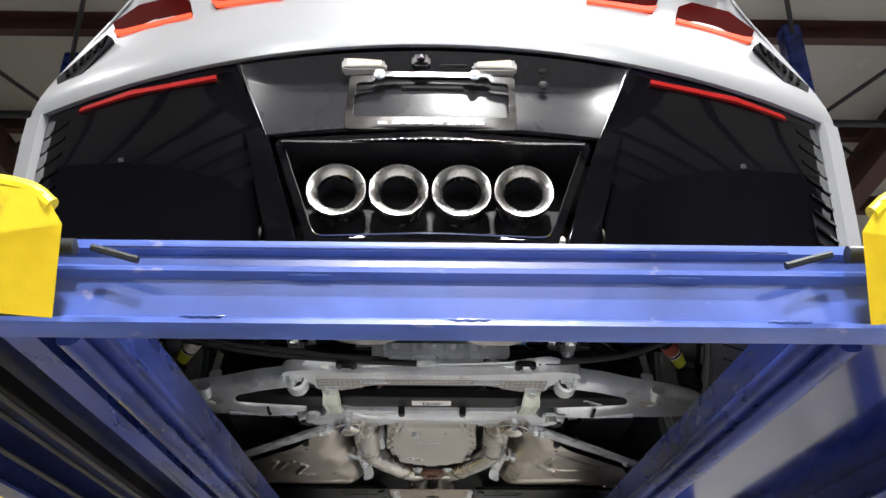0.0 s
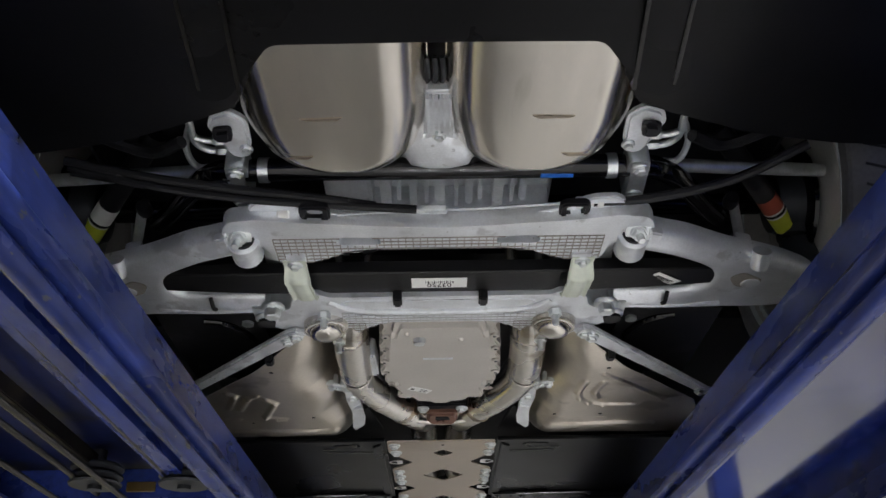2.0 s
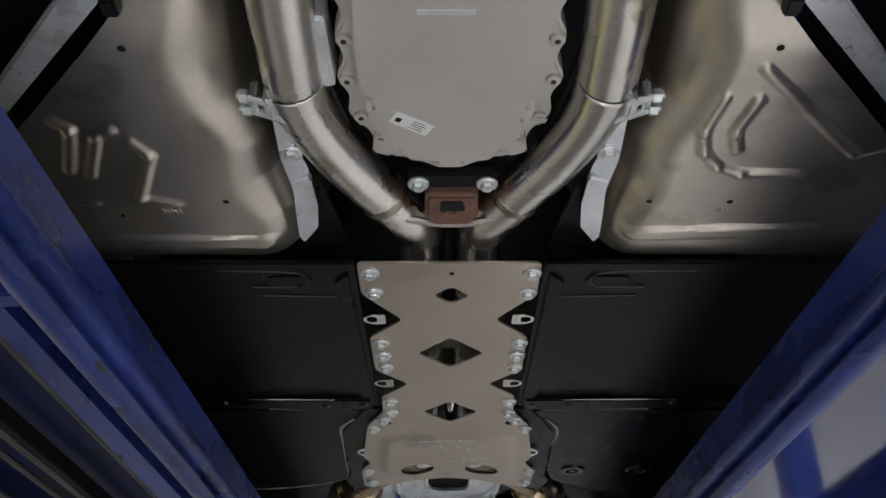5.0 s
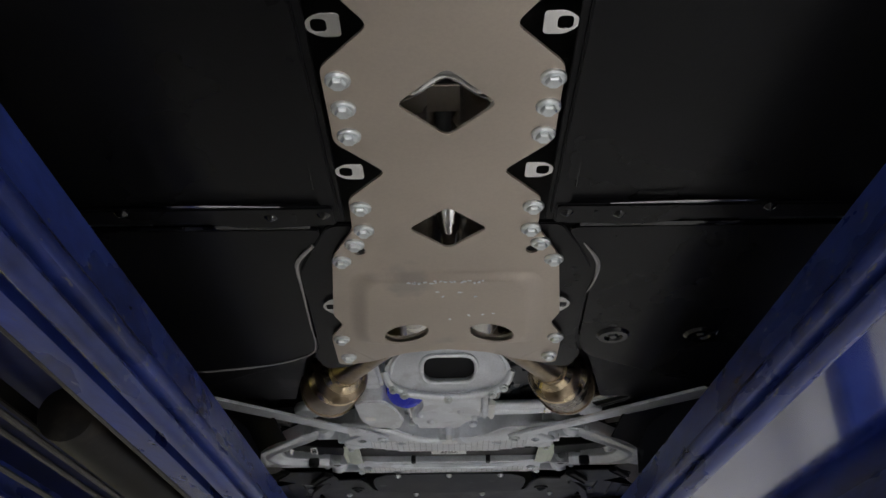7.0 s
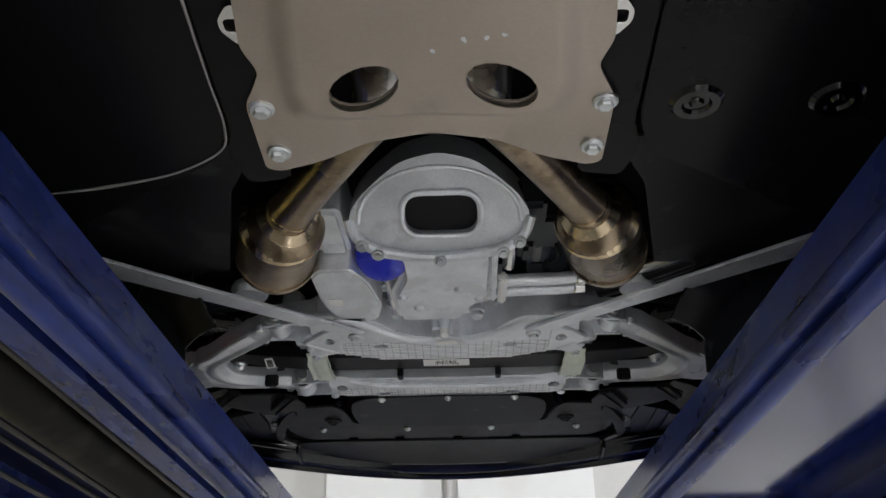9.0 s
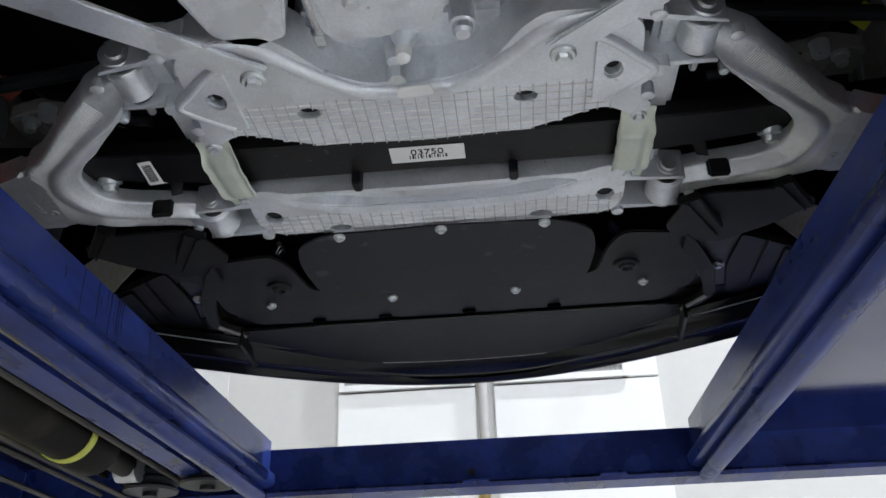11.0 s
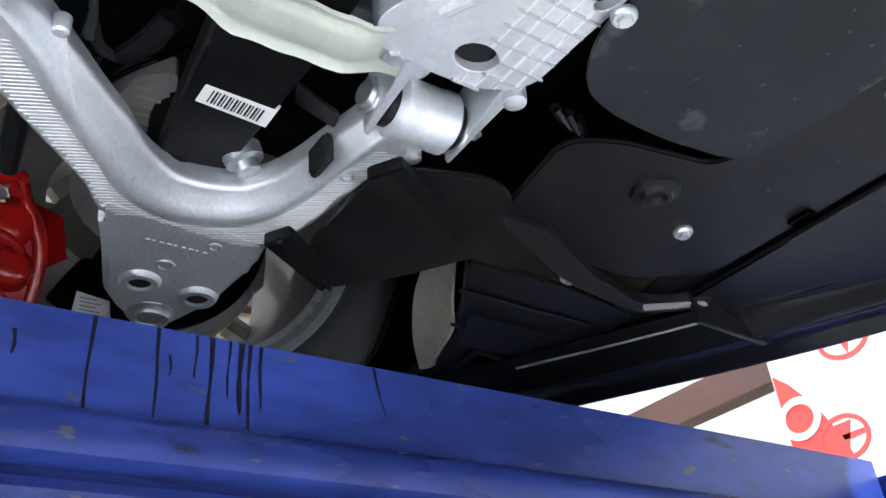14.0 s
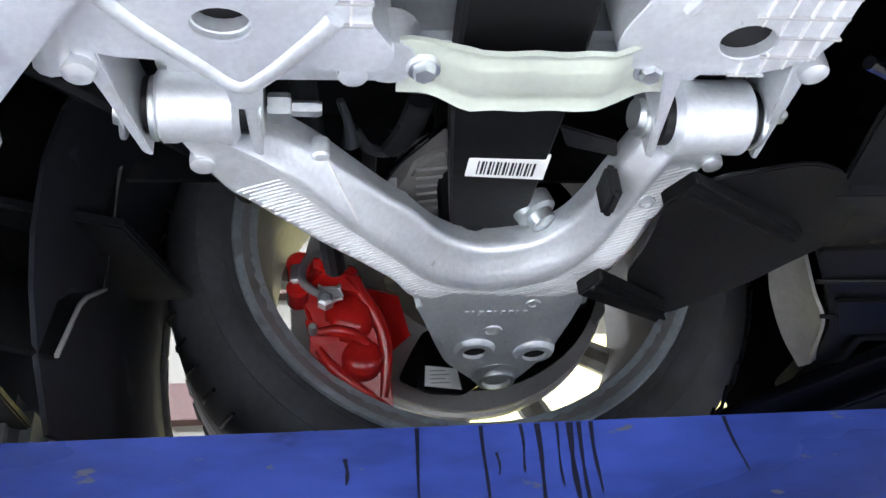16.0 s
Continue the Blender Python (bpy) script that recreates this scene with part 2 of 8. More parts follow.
REFLECTOR = surface("red reflector", (0.26, 0.008, 0.008), 0.3, vary=0.05, bump=0.0)
TAIL_GLOW = glow("lit tail lamp", (1.0, 0.085, 0.03), 1.2)
PLATE_GLOW = glow("lit plate lamp", (1.0, 0.84, 0.60), 0.75)
# Chrome darkened so the plate frame carries its dark reflections in the tone.
PLATE_CHROME = surface("darkened chrome", (0.40, 0.395, 0.40), 0.05, metal=1.0, vary=0.2, scale=30, grain=200, bump=0.0, rough_vary=0.01)
# Bright metal for shine painted on black edges, perforations and floor folds.
EDGE_SHINE = surface("painted edge shine", (0.22, 0.22, 0.23), 0.14, metal=1.0, vary=0.1, grain=120, bump=0.03)
LAMP_GLOW = glow("lit ceiling lamp", (1.0, 0.97, 0.92), 5.0)
BOX_TAN = surface("yellow cabinet paint", (0.66, 0.58, 0.20), 0.6, vary=0.08, bump=0.05)


# ---- mesh helpers ----
def finish(name, bm, material, smooth=35):
    me = bpy.data.meshes.new(name)
    bmesh.ops.recalc_face_normals(bm, faces=bm.faces[:])
    layer = bm.faces.layers.int.get("plane")
    planes = [bool(layer) and f[layer] == 1 for f in bm.faces]
    bm.to_mesh(me)
    bm.free()
    me.materials.append(material)
    me.shade_smooth()
    if any(planes):
        me.polygons.foreach_set("use_smooth", [not p for p in planes])
    me.set_sharp_from_angle(angle=radians(smooth))
    return me


def part(name, bm, material, parent, label="", smooth=35):
    """One mesh object under a thing or a part."""
    while parent.parent and parent.parent.parent:
        parent = parent.parent
    ob = new(name, finish(name, bm, material, smooth))
    ob.parent = parent
    if label:
        tagged(ob, label=label)
    return ob


def shared(name, mesh, m, parent, label=""):
    """An object of its own on a mesh that alike pieces share."""
    while parent.parent and parent.parent.parent:
        parent = parent.parent
    ob = new(name, mesh)
    ob.parent, ob.matrix_basis = parent, m
    if label:
        tagged(ob, label=label)
    return ob


def thing(name, label, category, at=(0, 0, 0), group="", kind=""):
    ob = new(name)
    ob.location = at
    return tagged(ob, label, category, group, kind)


def solid(name, bm, material, label="", category="", group="", kind="structure"):
    return tagged(new(name, finish(name, bm, material)), label, category, group, kind)


def bevelled(bm, offset, segments=2, angle=30):
    if offset > 0:
        edges = [e for e in bm.edges if len(e.link_faces) == 2 and e.calc_face_angle(0) > radians(angle)]
        layer = bm.faces.layers.int.get("plane") or bm.faces.layers.int.new("plane")
        edges = [e for e in bm.edges if len(e.link_faces) == 2 and e.calc_face_angle(0) > radians(angle)]
        made = set(bmesh.ops.bevel(bm, geom=edges, offset=offset, segments=segments, affect="EDGES", clamp_overlap=True)["faces"])
        for f in bm.faces:
            f[layer] = 0 if f in made or len(f.verts) == 4 and min(e.calc_length() for e in f.edges) < 0.012 and abs(f.normal.z) < 0.1 else 1
    return bm


def add_box(bm, x0, x1, y0, y1, z0, z1):
    made = bmesh.ops.create_cube(bm, size=1.0)["verts"]
    for v in made:
        v.co = Vector(((x0 + x1) / 2 + v.co.x * (x1 - x0), (y0 + y1) / 2 + v.co.y * (y1 - y0), (z0 + z1) / 2 + v.co.z * (z1 - z0)))
    return made


def box(x0, x1, y0, y1, z0, z1, bevel=0.002, segments=2):
    bm = bmesh.new()
    add_box(bm, x0, x1, y0, y1, z0, z1)
    return bevelled(bm, bevel, segments)


def rounded(points, radius, steps=4):
    """A polygon with its corners rounded."""
    out, n = [], len(points)
    for i in range(n):
        p, a, b = Vector(points[i]), Vector(points[i - 1]), Vector(points[(i + 1) % n])
        da, db = (a - p), (b - p)
        r = min(radius, da.length * 0.45, db.length * 0.45)
        s, e = p + da.normalized() * r, p + db.normalized() * r
        for k in range(steps + 1):
            u = k / steps
            out.append(tuple((1 - u) ** 2 * s + 2 * u * (1 - u) * p + u * u * e))
    return out


def oval(cx, cy, rx, ry, n=18):
    return [(cx + rx * math.cos(2 * math.pi * i / n), cy + ry * math.sin(2 * math.pi * i / n)) for i in range(n)]


def slab(outer, z0, z1, holes=(), bevel=0.002, segments=2, lift=None):
    """A flat piece with an outline and holes in x, y, between two heights. lift(x, y) shifts it up."""
    bm = bmesh.new()
    edges = []
    for loop in (outer, *holes):
        vs = [bm.verts.new((x, y, z0)) for x, y in loop]
        edges += [bm.edges.new((vs[i], vs[(i + 1) % len(vs)])) for i in range(len(vs))]
    bmesh.ops.triangle_fill(bm, use_beauty=True, edges=edges)
    bmesh.ops.dissolve_limit(bm, angle_limit=0.01, verts=bm.verts[:], edges=[e for e in bm.edges if len(e.link_faces) == 2]) if not holes else None
    made = bmesh.ops.extrude_face_region(bm, geom=bm.faces[:])["geom"]
    for g in made:
        if isinstance(g, bmesh.types.BMVert):
            g.co.z = z1
    bevelled(bm, bevel, segments, 50)
    if lift:
        layer = bm.faces.layers.int.get("plane")
        for f in bm.faces:
            if layer:
                f[layer] = 0
        for v in bm.verts:
            v.co.z += lift(v.co.x, v.co.y)
    return bm


def pillow(outline, z0, z1, r, steps=8):
    """A box with a convex outline and edges rolled by r below and above."""
    cx, cy = sum(p[0] for p in outline) / len(outline), sum(p[1] for p in outline) / len(outline)
    bm = bmesh.new()
    hx, hy = max(abs(p[0] - cx) for p in outline), max(abs(p[1] - cy) for p in outline)
    levels = []
    for k in range(steps + 1):
        a = math.pi / 2 * k / steps
        levels.append((r * (1 - math.sin(a)), z0 + r * (1 - math.cos(a))))
    levels += [(i, z0 + z1 - z) for i, z in reversed(levels)]
    rings = [[bm.verts.new((cx + (x - cx) * (1 - i / hx), cy + (y - cy) * (1 - i / hy), z)) for x, y in outline] for i, z in levels]
    n = len(outline)
    for a, b in zip(rings, rings[1:]):
        for k in range(n):
            bm.faces.new((a[k], a[(k + 1) % n], b[(k + 1) % n], b[k]))
    bm.faces.new(rings[0][::-1]), bm.faces.new(rings[-1])
    return bm


def mirrored(points):
    return [(-x, y) for x, y in reversed(points)]


def both(half):
    """A whole outline from its right half, which runs from the axis to the axis."""
    return list(half) + mirrored([p for p in half if abs(p[0]) > 1e-6])


def curve(points, per=8):
    """A smooth line through points."""
    ps = [Vector(p) for p in points]
    ps = [2 * ps[0] - ps[1]] + ps + [2 * ps[-1] - ps[-2]]
    out = []
    for i in range(1, len(ps) - 2):
        a, b, c, d = ps[i - 1:i + 3]
        for k in range(per):
            t = k / per
            out.append(0.5 * ((2 * b) + (c - a) * t + (2 * a - 5 * b + 4 * c - d) * t * t + (3 * b - a - 3 * c + d) * t ** 3))
    return out + [ps[-2]]


def add_tube(bm, points, radius, sides=14, smooth=True, flat=1.0, caps=True):
    """A tube along a line; radius is a number or one for each given point; flat squashes it."""
    pts = curve(points) if smooth and len(points) > 2 else [Vector(p) for p in points]
    n = len(pts)
    if isinstance(radius, (int, float)):
        radii = [radius] * n
    else:
        at = [i * (len(radius) - 1) / (n - 1) for i in range(n)]
        radii = [radius[int(a)] * (1 - a % 1) + radius[min(int(a) + 1, len(radius) - 1)] * (a % 1) for a in at]
    rings, up = [], Vector((0, 0, 1))
    for i in range(n):
        d = (pts[min(i + 1, n - 1)] - pts[max(i - 1, 0)]).normalized()
        side = d.cross(up)
        side = side.normalized() if side.length > 0.05 else d.cross(Vector((1, 0, 0))).normalized()
        rise = side.cross(d).normalized()
        rings.append([bm.verts.new(pts[i] + radii[i] * (side * math.cos(a) + rise * math.sin(a) * flat))
                      for a in (2 * math.pi * k / sides for k in range(sides))])
    for i in range(n - 1):
        for k in range(sides):
            bm.faces.new((rings[i][k], rings[i][(k + 1) % sides], rings[i + 1][(k + 1) % sides], rings[i + 1][k]))
    if caps:
        bm.faces.new(rings[0]), bm.faces.new(rings[-1][::-1])
    return bm


def tube(points, radius, sides=14, smooth=True, flat=1.0):
    return add_tube(bmesh.new(), points, radius, sides, smooth, flat)


def add_lathe(bm, profile, m=Matrix(), sides=28, closed=False):
    """A turned piece: profile of (radius, height) round z, placed by m."""
    rings = [[bm.verts.new(m @ Vector((r * math.cos(a), r * math.sin(a), h))) for a in (2 * math.pi * k / sides for k in range(sides))]
             for r, h in profile]
    pairs = list(zip(rings, rings[1:])) + ([(rings[-1], rings[0])] if closed else [])
    for a, b in pairs:
        for k in range(sides):
            bm.faces.new((a[k], a[(k + 1) % sides], b[(k + 1) % sides], b[k]))
    if not closed:
        bm.faces.new(rings[0][::-1]), bm.faces.new(rings[-1])
    return bm


def lathe(profile, m=Matrix(), sides=28, closed=False):
    return add_lathe(bmesh.new(), profile, m, sides, closed)


def profile_bar(section, a, b, axis="x"):
    """A section pulled straight along x (section in y, z) or along y (section in x, z)."""
    bm = bmesh.new()
    ends = []
    for v in (a, b):
        ends.append([bm.verts.new((v, p, q) if axis == "x" else (p, v, q)) for p, q in section])
    n = len(section)
    for k in range(n):
        bm.faces.new((ends[0][k], ends[0][(k + 1) % n], ends[1][(k + 1) % n], ends[1][k]))
    bm.faces.new(ends[0][::-1]), bm.faces.new(ends[1])
    return bm


def sheet(rows, thick=0.0):
    """A surface through rows of points, with a thickness along its normals."""
    bm = bmesh.new()
    grid = [[bm.verts.new(p) for p in row] for row in rows]
    for a, b in zip(grid, grid[1:]):
        for k in range(len(a) - 1):
            bm.faces.new((a[k], a[k + 1], b[k + 1], b[k]))
    bmesh.ops.recalc_face_normals(bm, faces=bm.faces[:])
    if thick:
        bmesh.ops.solidify(bm, geom=bm.faces[:], thickness=thick)
    return bm


def hex_bolt(head=0.011, flange=0.015, height=0.012):
    """A flanged hexagon bolt head that hangs below z = 0."""
    bm = bmesh.new()
    add_lathe(bm, [(flange, 0.0), (flange, -0.003), (flange * 0.86, -0.005)], sides=18)
    add_lathe(bm, [(head, -0.004), (head, -height), (head * 0.82, -height - 0.002)], sides=6)
    return finish("bolt", bm, ZINC, 30)


BOLT, BOLT_SMALL, BOLT_BIG = hex_bolt(0.0095, 0.0145, 0.0085), hex_bolt(0.007, 0.0105, 0.008), hex_bolt(0.015, 0.021, 0.02)

BOLT_TINY = hex_bolt(0.0058, 0.0088, 0.006)
BOLT_ROUND = hex_bolt(0.0078, 0.0135, 0.009)


def bolt(x, y, z, parent, mesh=None, m=None):
    return shared("bolt", mesh or BOLT, m or pose(x, y, z), parent)


def word(text, m, height, material, parent, name="print"):
    """Raised lettering as a mesh."""
    cu = bpy.data.curves.new(name, "FONT")
    cu.body, cu.size, cu.align_x, cu.align_y, cu.extrude = text, height, "CENTER", "CENTER", 0.0004
    tmp = bpy.data.objects.new(name, cu)
    scene.collection.objects.link(tmp)
    bpy.context.view_layer.update()
    me = bpy.data.meshes.new_from_object(tmp.evaluated_get(bpy.context.evaluated_depsgraph_get()))
    bpy.data.objects.remove(tmp)
    me.materials.clear()
    me.materials.append(material)
    ob = new(name, me)
    ob.parent, ob.matrix_basis = parent, m
    return ob


# ---- hall ----
X0, X1, Y0, Y1 = -9.0, 9.0, -10.0, 11.0


def build_hall():
    solid("floor", box(X0, X1, Y0, Y1, -0.2, 0.0, 0), CONCRETE, "sealed beige concrete floor with old oil stains", "floor")
    for name, x0, x1, y0, y1 in (("wall_west", X0 - 0.2, X0, -0.5, Y1), ("wall_east", X1, X1 + 0.2, -0.5, Y1),
                                 ("wall_north", X0 - 0.2, X1 + 0.2, Y1, Y1 + 0.2)):
        solid(name, box(x0, x1, y0, y1, 0, CEIL, 0), CREAM_WALL, "cream painted hall wall", "wall")
    # unseen walls made dark so the gloss tail reflects a dark lower half
    for name, x0, x1 in (("wall_southwest", X0 - 0.2, X0), ("wall_southeast", X1, X1 + 0.2)):
        solid(name, box(x0, x1, Y0, -0.5, 0, CEIL, 0), DARK_UNSEEN, "unseen side wall, made dark for reflections in the tail", "wall")
    solid("wall_south", box(X0 - 0.2, X1 + 0.2, Y0 - 0.2, Y0, 0, CEIL, 0), DARK_UNSEEN, "unseen end wall, made dark for reflections in the tail", "wall")
    solid("ceiling", box(X0 - 0.2, X1 + 0.2, Y0 - 0.2, Y1 + 0.2, CEIL, CEIL + 0.15, 0), ROOF_SHEET, "white insulated sheet roof seen from inside", "ceiling")
    # purlins: cold formed channels across the hall
    zp = CEIL
    section = [(-0.09, zp), (-0.09, zp - 0.02), (-0.012, zp - 0.02), (-0.012, zp - 0.18), (-0.09, zp - 0.18), (-0.09, zp - 0.20), (0.0, zp - 0.20), (0.0, zp)]
    first = None
    for i in range(-9, 4):
        y = 5.22 + 1.48 * i
        if first is None:
            first = tagged(new("roof_purlin", finish("roof_purlin", profile_bar(section, X0, X1), PURLIN)),
                           "red-brown primed steel roof purlin under the sheets", "purlin", "roof purlins", "structure")
            base = first
            base.location.y = y
        else:
            copy_thing(base, pose(0, y, 0))
    # rafters along the hall
    for x in (-4.4, 4.4):
        bm = bmesh.new()
        add_box(bm, x - 0.11, x + 0.11, Y0, Y1, zp - 0.215, zp - 0.201)
        add_box(bm, x - 0.008, x + 0.008, Y0, Y1, zp - 0.56, zp - 0.215)
        add_box(bm, x - 0.11, x + 0.11, Y0, Y1, zp - 0.575, zp - 0.56)
        tagged(new("roof_rafter", finish("roof_rafter", bm, PURLIN)), "red-brown steel roof rafter with flanges", "rafter", "roof rafters", "structure")
    # blue columns up to the roof, placed to fit the camera's view
    for x, y in ((-3.2, 5.42), (2.97, 4.95)):
        tagged(new("hall_column", finish("hall_column", box(x - 0.075, x + 0.075, y, y + 0.15, 0, CEIL - 0.2, 0.01), BLUE)),
               "blue painted square steel column up to the roof", "column", "blue columns", "structure")
    # pipes and brace rods under the roof
    for side in (-1, 1):
        bm = tube([(side * 2.6, 5.88, 6.05), (side * 8.9, 5.88, 6.05)], 0.035, 12, False)
        pipe = tagged(new("roof_pipe", finish("roof_pipe", bm, DARK_STEEL)), "dark sprinkler pipe below the roof purlins", "pipe", "roof pipes", "structure")
        for k in (3.15, 5.2):
            part("clamp", lathe([(0.05, -0.03), (0.055, 0), (0.05, 0.03)], pose(side * k, 5.88, 6.05, 0, 90, 0)), PURLIN, pipe)
        for a, b in (((2.7, 4.4), (4.3, 7.7)), ((2.9, 7.7), (4.6, 4.2)), ((3.2, 5.9), (4.35, 6.9))):
            tagged(new("brace_rod", finish("brace_rod", tube([(side * a[0], a[1], zp - 0.3), (side * b[0], b[1], zp - 0.26)], 0.02, 8, False), DARK_STEEL)),
                   "thin dark steel brace rod under the roof", "brace rod", "brace rods", "structure")


def build_lamps():
    body = bmesh.new()
    for x in (-0.36, 0.36):
        add_box(body, x - 0.01, x + 0.01, -0.09, 0.09, -0.05, 0.05)
    for y in (-0.09, 0.09):
        add_box(body, -0.36, 0.36, y - 0.01, y + 0.01, -0.05, 0.05)
    add_box(body, -0.36, 0.36, -0.09, 0.09, 0.05, 0.06)
    lamp = thing("ceiling_lamp", "long white high-bay lamp, lit, added out of view below the roof", "ceiling lamp", group="hall lamps")
    part("housing", bevelled(body, 0.002), WHITE_WALL, lamp)
    part("diffuser", box(-0.34, 0.34, -0.075, 0.075, -0.03, -0.02, 0), LAMP_GLOW, lamp, "bright lit diffuser")
    for x in (-0.3, 0.3):
        part("hanger", tube([(x, 0, 0.06), (x, 0, 0.56)], 0.006, 6, False), DARK_STEEL, lamp)
    for i, (x, y, watts) in enumerate(LAMPS):
        if i == 0:
            lamp.location = (x, y, CEIL - 0.56)
        else:
            copy_thing(lamp, pose(x, y, CEIL - 0.56))
        data = bpy.data.lights.new("lamp_light", "AREA")
        data.shape, data.size, data.size_y, data.energy, data.color = "RECTANGLE", 0.68, 0.15, watts, (1.0, 0.99, 0.975)
        new("lamp_light", data).matrix_world = pose(x, y, CEIL - 0.60)


def build_partition():
    """A white partition ahead of the lift, with boards, two louvred vents, a conduit and a valve."""
    y = 6.3
    solid("partition_wall", box(-1.46, 3.5, y, y + 0.15, 0, 3.4, 0.002), PARTITION, "off-white partition wall ahead of the lift", "wall")
    group = "white wall boards"
    for x0, x1 in ((-0.58, -0.06), (0.01, 0.62)):
        board = thing("wall_board", "smooth white wall board with a louvred vent above", "wall board", group=group)
        part("board", box(x0, x1, y - 0.022, y - 0.002, 0.6, 2.395, 0.003), WHITE_WALL, board)
        part("upper_board", box(x0, x1, y - 0.022, y - 0.002, 2.40, 2.95, 0.003), WHITE_WALL, board)
    for x0, x1 in ((-0.557, -0.097), (0.035, 0.49)):
        vent = thing("wall_vent", "white framed steel mesh vent in the wall board", "vent", group="wall vents")
        bm = bmesh.new()
        for a, b, c, d in ((x0 - 0.02, x0, 2.40, 2.62), (x1, x1 + 0.02, 2.40, 2.62), (x0, x1, 2.40, 2.425), (x0, x1, 2.60, 2.62)):
            add_box(bm, a, b, y - 0.036, y - 0.023, c, d)
        part("vent_frame", bevelled(bm, 0.002), WHITE_WALL, vent)
        part("backing", box(x0, x1, y - 0.026, y - 0.0225, 2.425, 2.60, 0), VENT_GREY, vent)
        part("dark_slot", box(x0 + 0.085, x0 + 0.15, y - 0.0275, y - 0.0262, 2.425, 2.60, 0), FLAT_BLACK, vent)
        bm = bmesh.new()
        for k in range(1, 26):
            x = x0 + (x1 - x0) * k / 26
            add_box(bm, x - 0.0028, x + 0.0028, y - 0.033, y - 0.029, 2.425, 2.60)
        for k in range(1, 8):
            z = 2.425 + 0.175 * k / 8
            add_box(bm, x0, x1, y - 0.036, y - 0.0335, z - 0.0030, z + 0.0030)
        tagged(part("mesh_grille", bm, GREY_PIPE, vent, "welded steel wire mesh"), kind="stuff")
    pipe = thing("air_pipe", "grey vertical air pipe with a brass valve on the wall", "pipe")
    part("pipe", tube([(-0.033, y - 0.035, 2.02), (-0.033, y - 0.035, 3.3)], 0.019, 14, False), GREY_PIPE, pipe)
    valve = part("valve", lathe([(0.012, -0.09), (0.018, -0.085), (0.018, -0.06), (0.024, -0.055), (0.024, -0.02), (0.02, -0.015), (0.022, 0.0), (0.022, 0.02), (0.018, 0.03)],
                                pose(-0.045, y - 0.035, 1.99), 8), BRASS, pipe, "brass ball valve")
    part("lever", box(-0.062, -0.035, y - 0.075, y - 0.065, 1.84, 1.95, 0.004), YELLOW, valve, "yellow valve lever")
    part("pipe", tube([(-0.045, y - 0.035, 0.9), (-0.045, y - 0.035, 1.90)], 0.012, 12, False), BRASS, pipe)
    # lower fittings right of the middle
    rail = thing("wall_bracket", "white steel bracket rail bolted to the partition", "bracket")
    part("rail", box(0.62, 1.5, y - 0.05, y - 0.002, 1.72, 1.80, 0.004), WHITE_WALL, rail)
    for x in (0.70, 0.82, 0.94):
        shared("bolt", BOLT, pose(x, y - 0.05, 1.76, -90, 0, 0), rail)
    # banner
    bn = thing("banner", "white vinyl banner with red round emblems and a red stripe", "banner")
    part("cloth", box(-1.45, -1.018, y - 0.008, y, 1.3, 2.85, 0), BANNER, bn)
    yb = y - 0.011

    def wall_slab(points, name):
        bm = slab(points, 0, 0.002, bevel=0)
        bmesh.ops.transform(bm, matrix=Matrix(((1, 0, 0, 0), (0, 0, 1, yb), (0, 1, 0, 0), (0, 0, 0, 1))), verts=bm.verts[:])
        part(name, bm, BANNER_RED, bn, "red printed shape")
    wall_slab([(-1.448, 2.60), (-1.40, 2.555), (-1.33, 2.455), (-1.27, 2.32), (-1.24, 2.16), (-1.235, 2.05), (-1.448, 2.05)], "stripe")
    wall_slab([(-1.035, 2.33), (-1.019, 2.42), (-1.019, 2.0), (-1.055, 2.0), (-1.05, 2.24)], "stripe")
    for cx, cz, r in ((-1.18, 2.625, 0.088), (-1.275, 2.34, 0.085)):
        bm = slab(oval(cx, cz, r, r * 0.8, 28), 0, 0.002, holes=[oval(cx, cz, r * 0.83, r * 0.64, 28)], bevel=0)
        for pts in ([(cx - 0.035 * r / 0.085, cz + r * 0.5), (cx + 0.035 * r / 0.085, cz + r * 0.5), (cx, cz - r * 0.66)], [(cx - r * 0.8, cz + 0.008), (cx + r * 0.8, cz + 0.008), (cx + r * 0.8, cz - 0.008), (cx - r * 0.8, cz - 0.008)]):
            vs = [bm.verts.new((px, pz, 0.0025)) for px, pz in pts]
            bm.faces.new(vs)
        bmesh.ops.transform(bm, matrix=Matrix(((1, 0, 0, 0), (0, 0, 1, yb - 0.002), (0, 1, 0, 0), (0, 0, 0, 1))), verts=bm.verts[:])
        part("emblem", bm, BANNER_RED, bn, "red ring emblem")
    for cx, cz, r in ((-1.395, 2.44, 0.075), (-1.33, 2.19, 0.085)):
        bm = slab(oval(cx, cz, r, r * 0.9, 24), 0, 0.001, holes=[oval(cx, cz, r * 0.66, r * 0.58, 24)], bevel=0)
        bmesh.ops.transform(bm, matrix=Matrix(((1, 0, 0, 0), (0, 0, 1, yb - 0.004), (0, 1, 0, 0), (0, 0, 0, 1))), verts=bm.verts[:])
        part("grey_emblem", bm, GREY_PIPE, bn, "faded grey ring print")
    # beam beside the banner and shelves beyond the wheel
    tagged(new("wall_girt", finish("wall_girt", box(-6.0, -1.46, 6.35, 6.43, 2.61, 2.73, 0.003), PURLIN)),
           "red-brown steel girt running level along the hall", "girt", kind="structure")


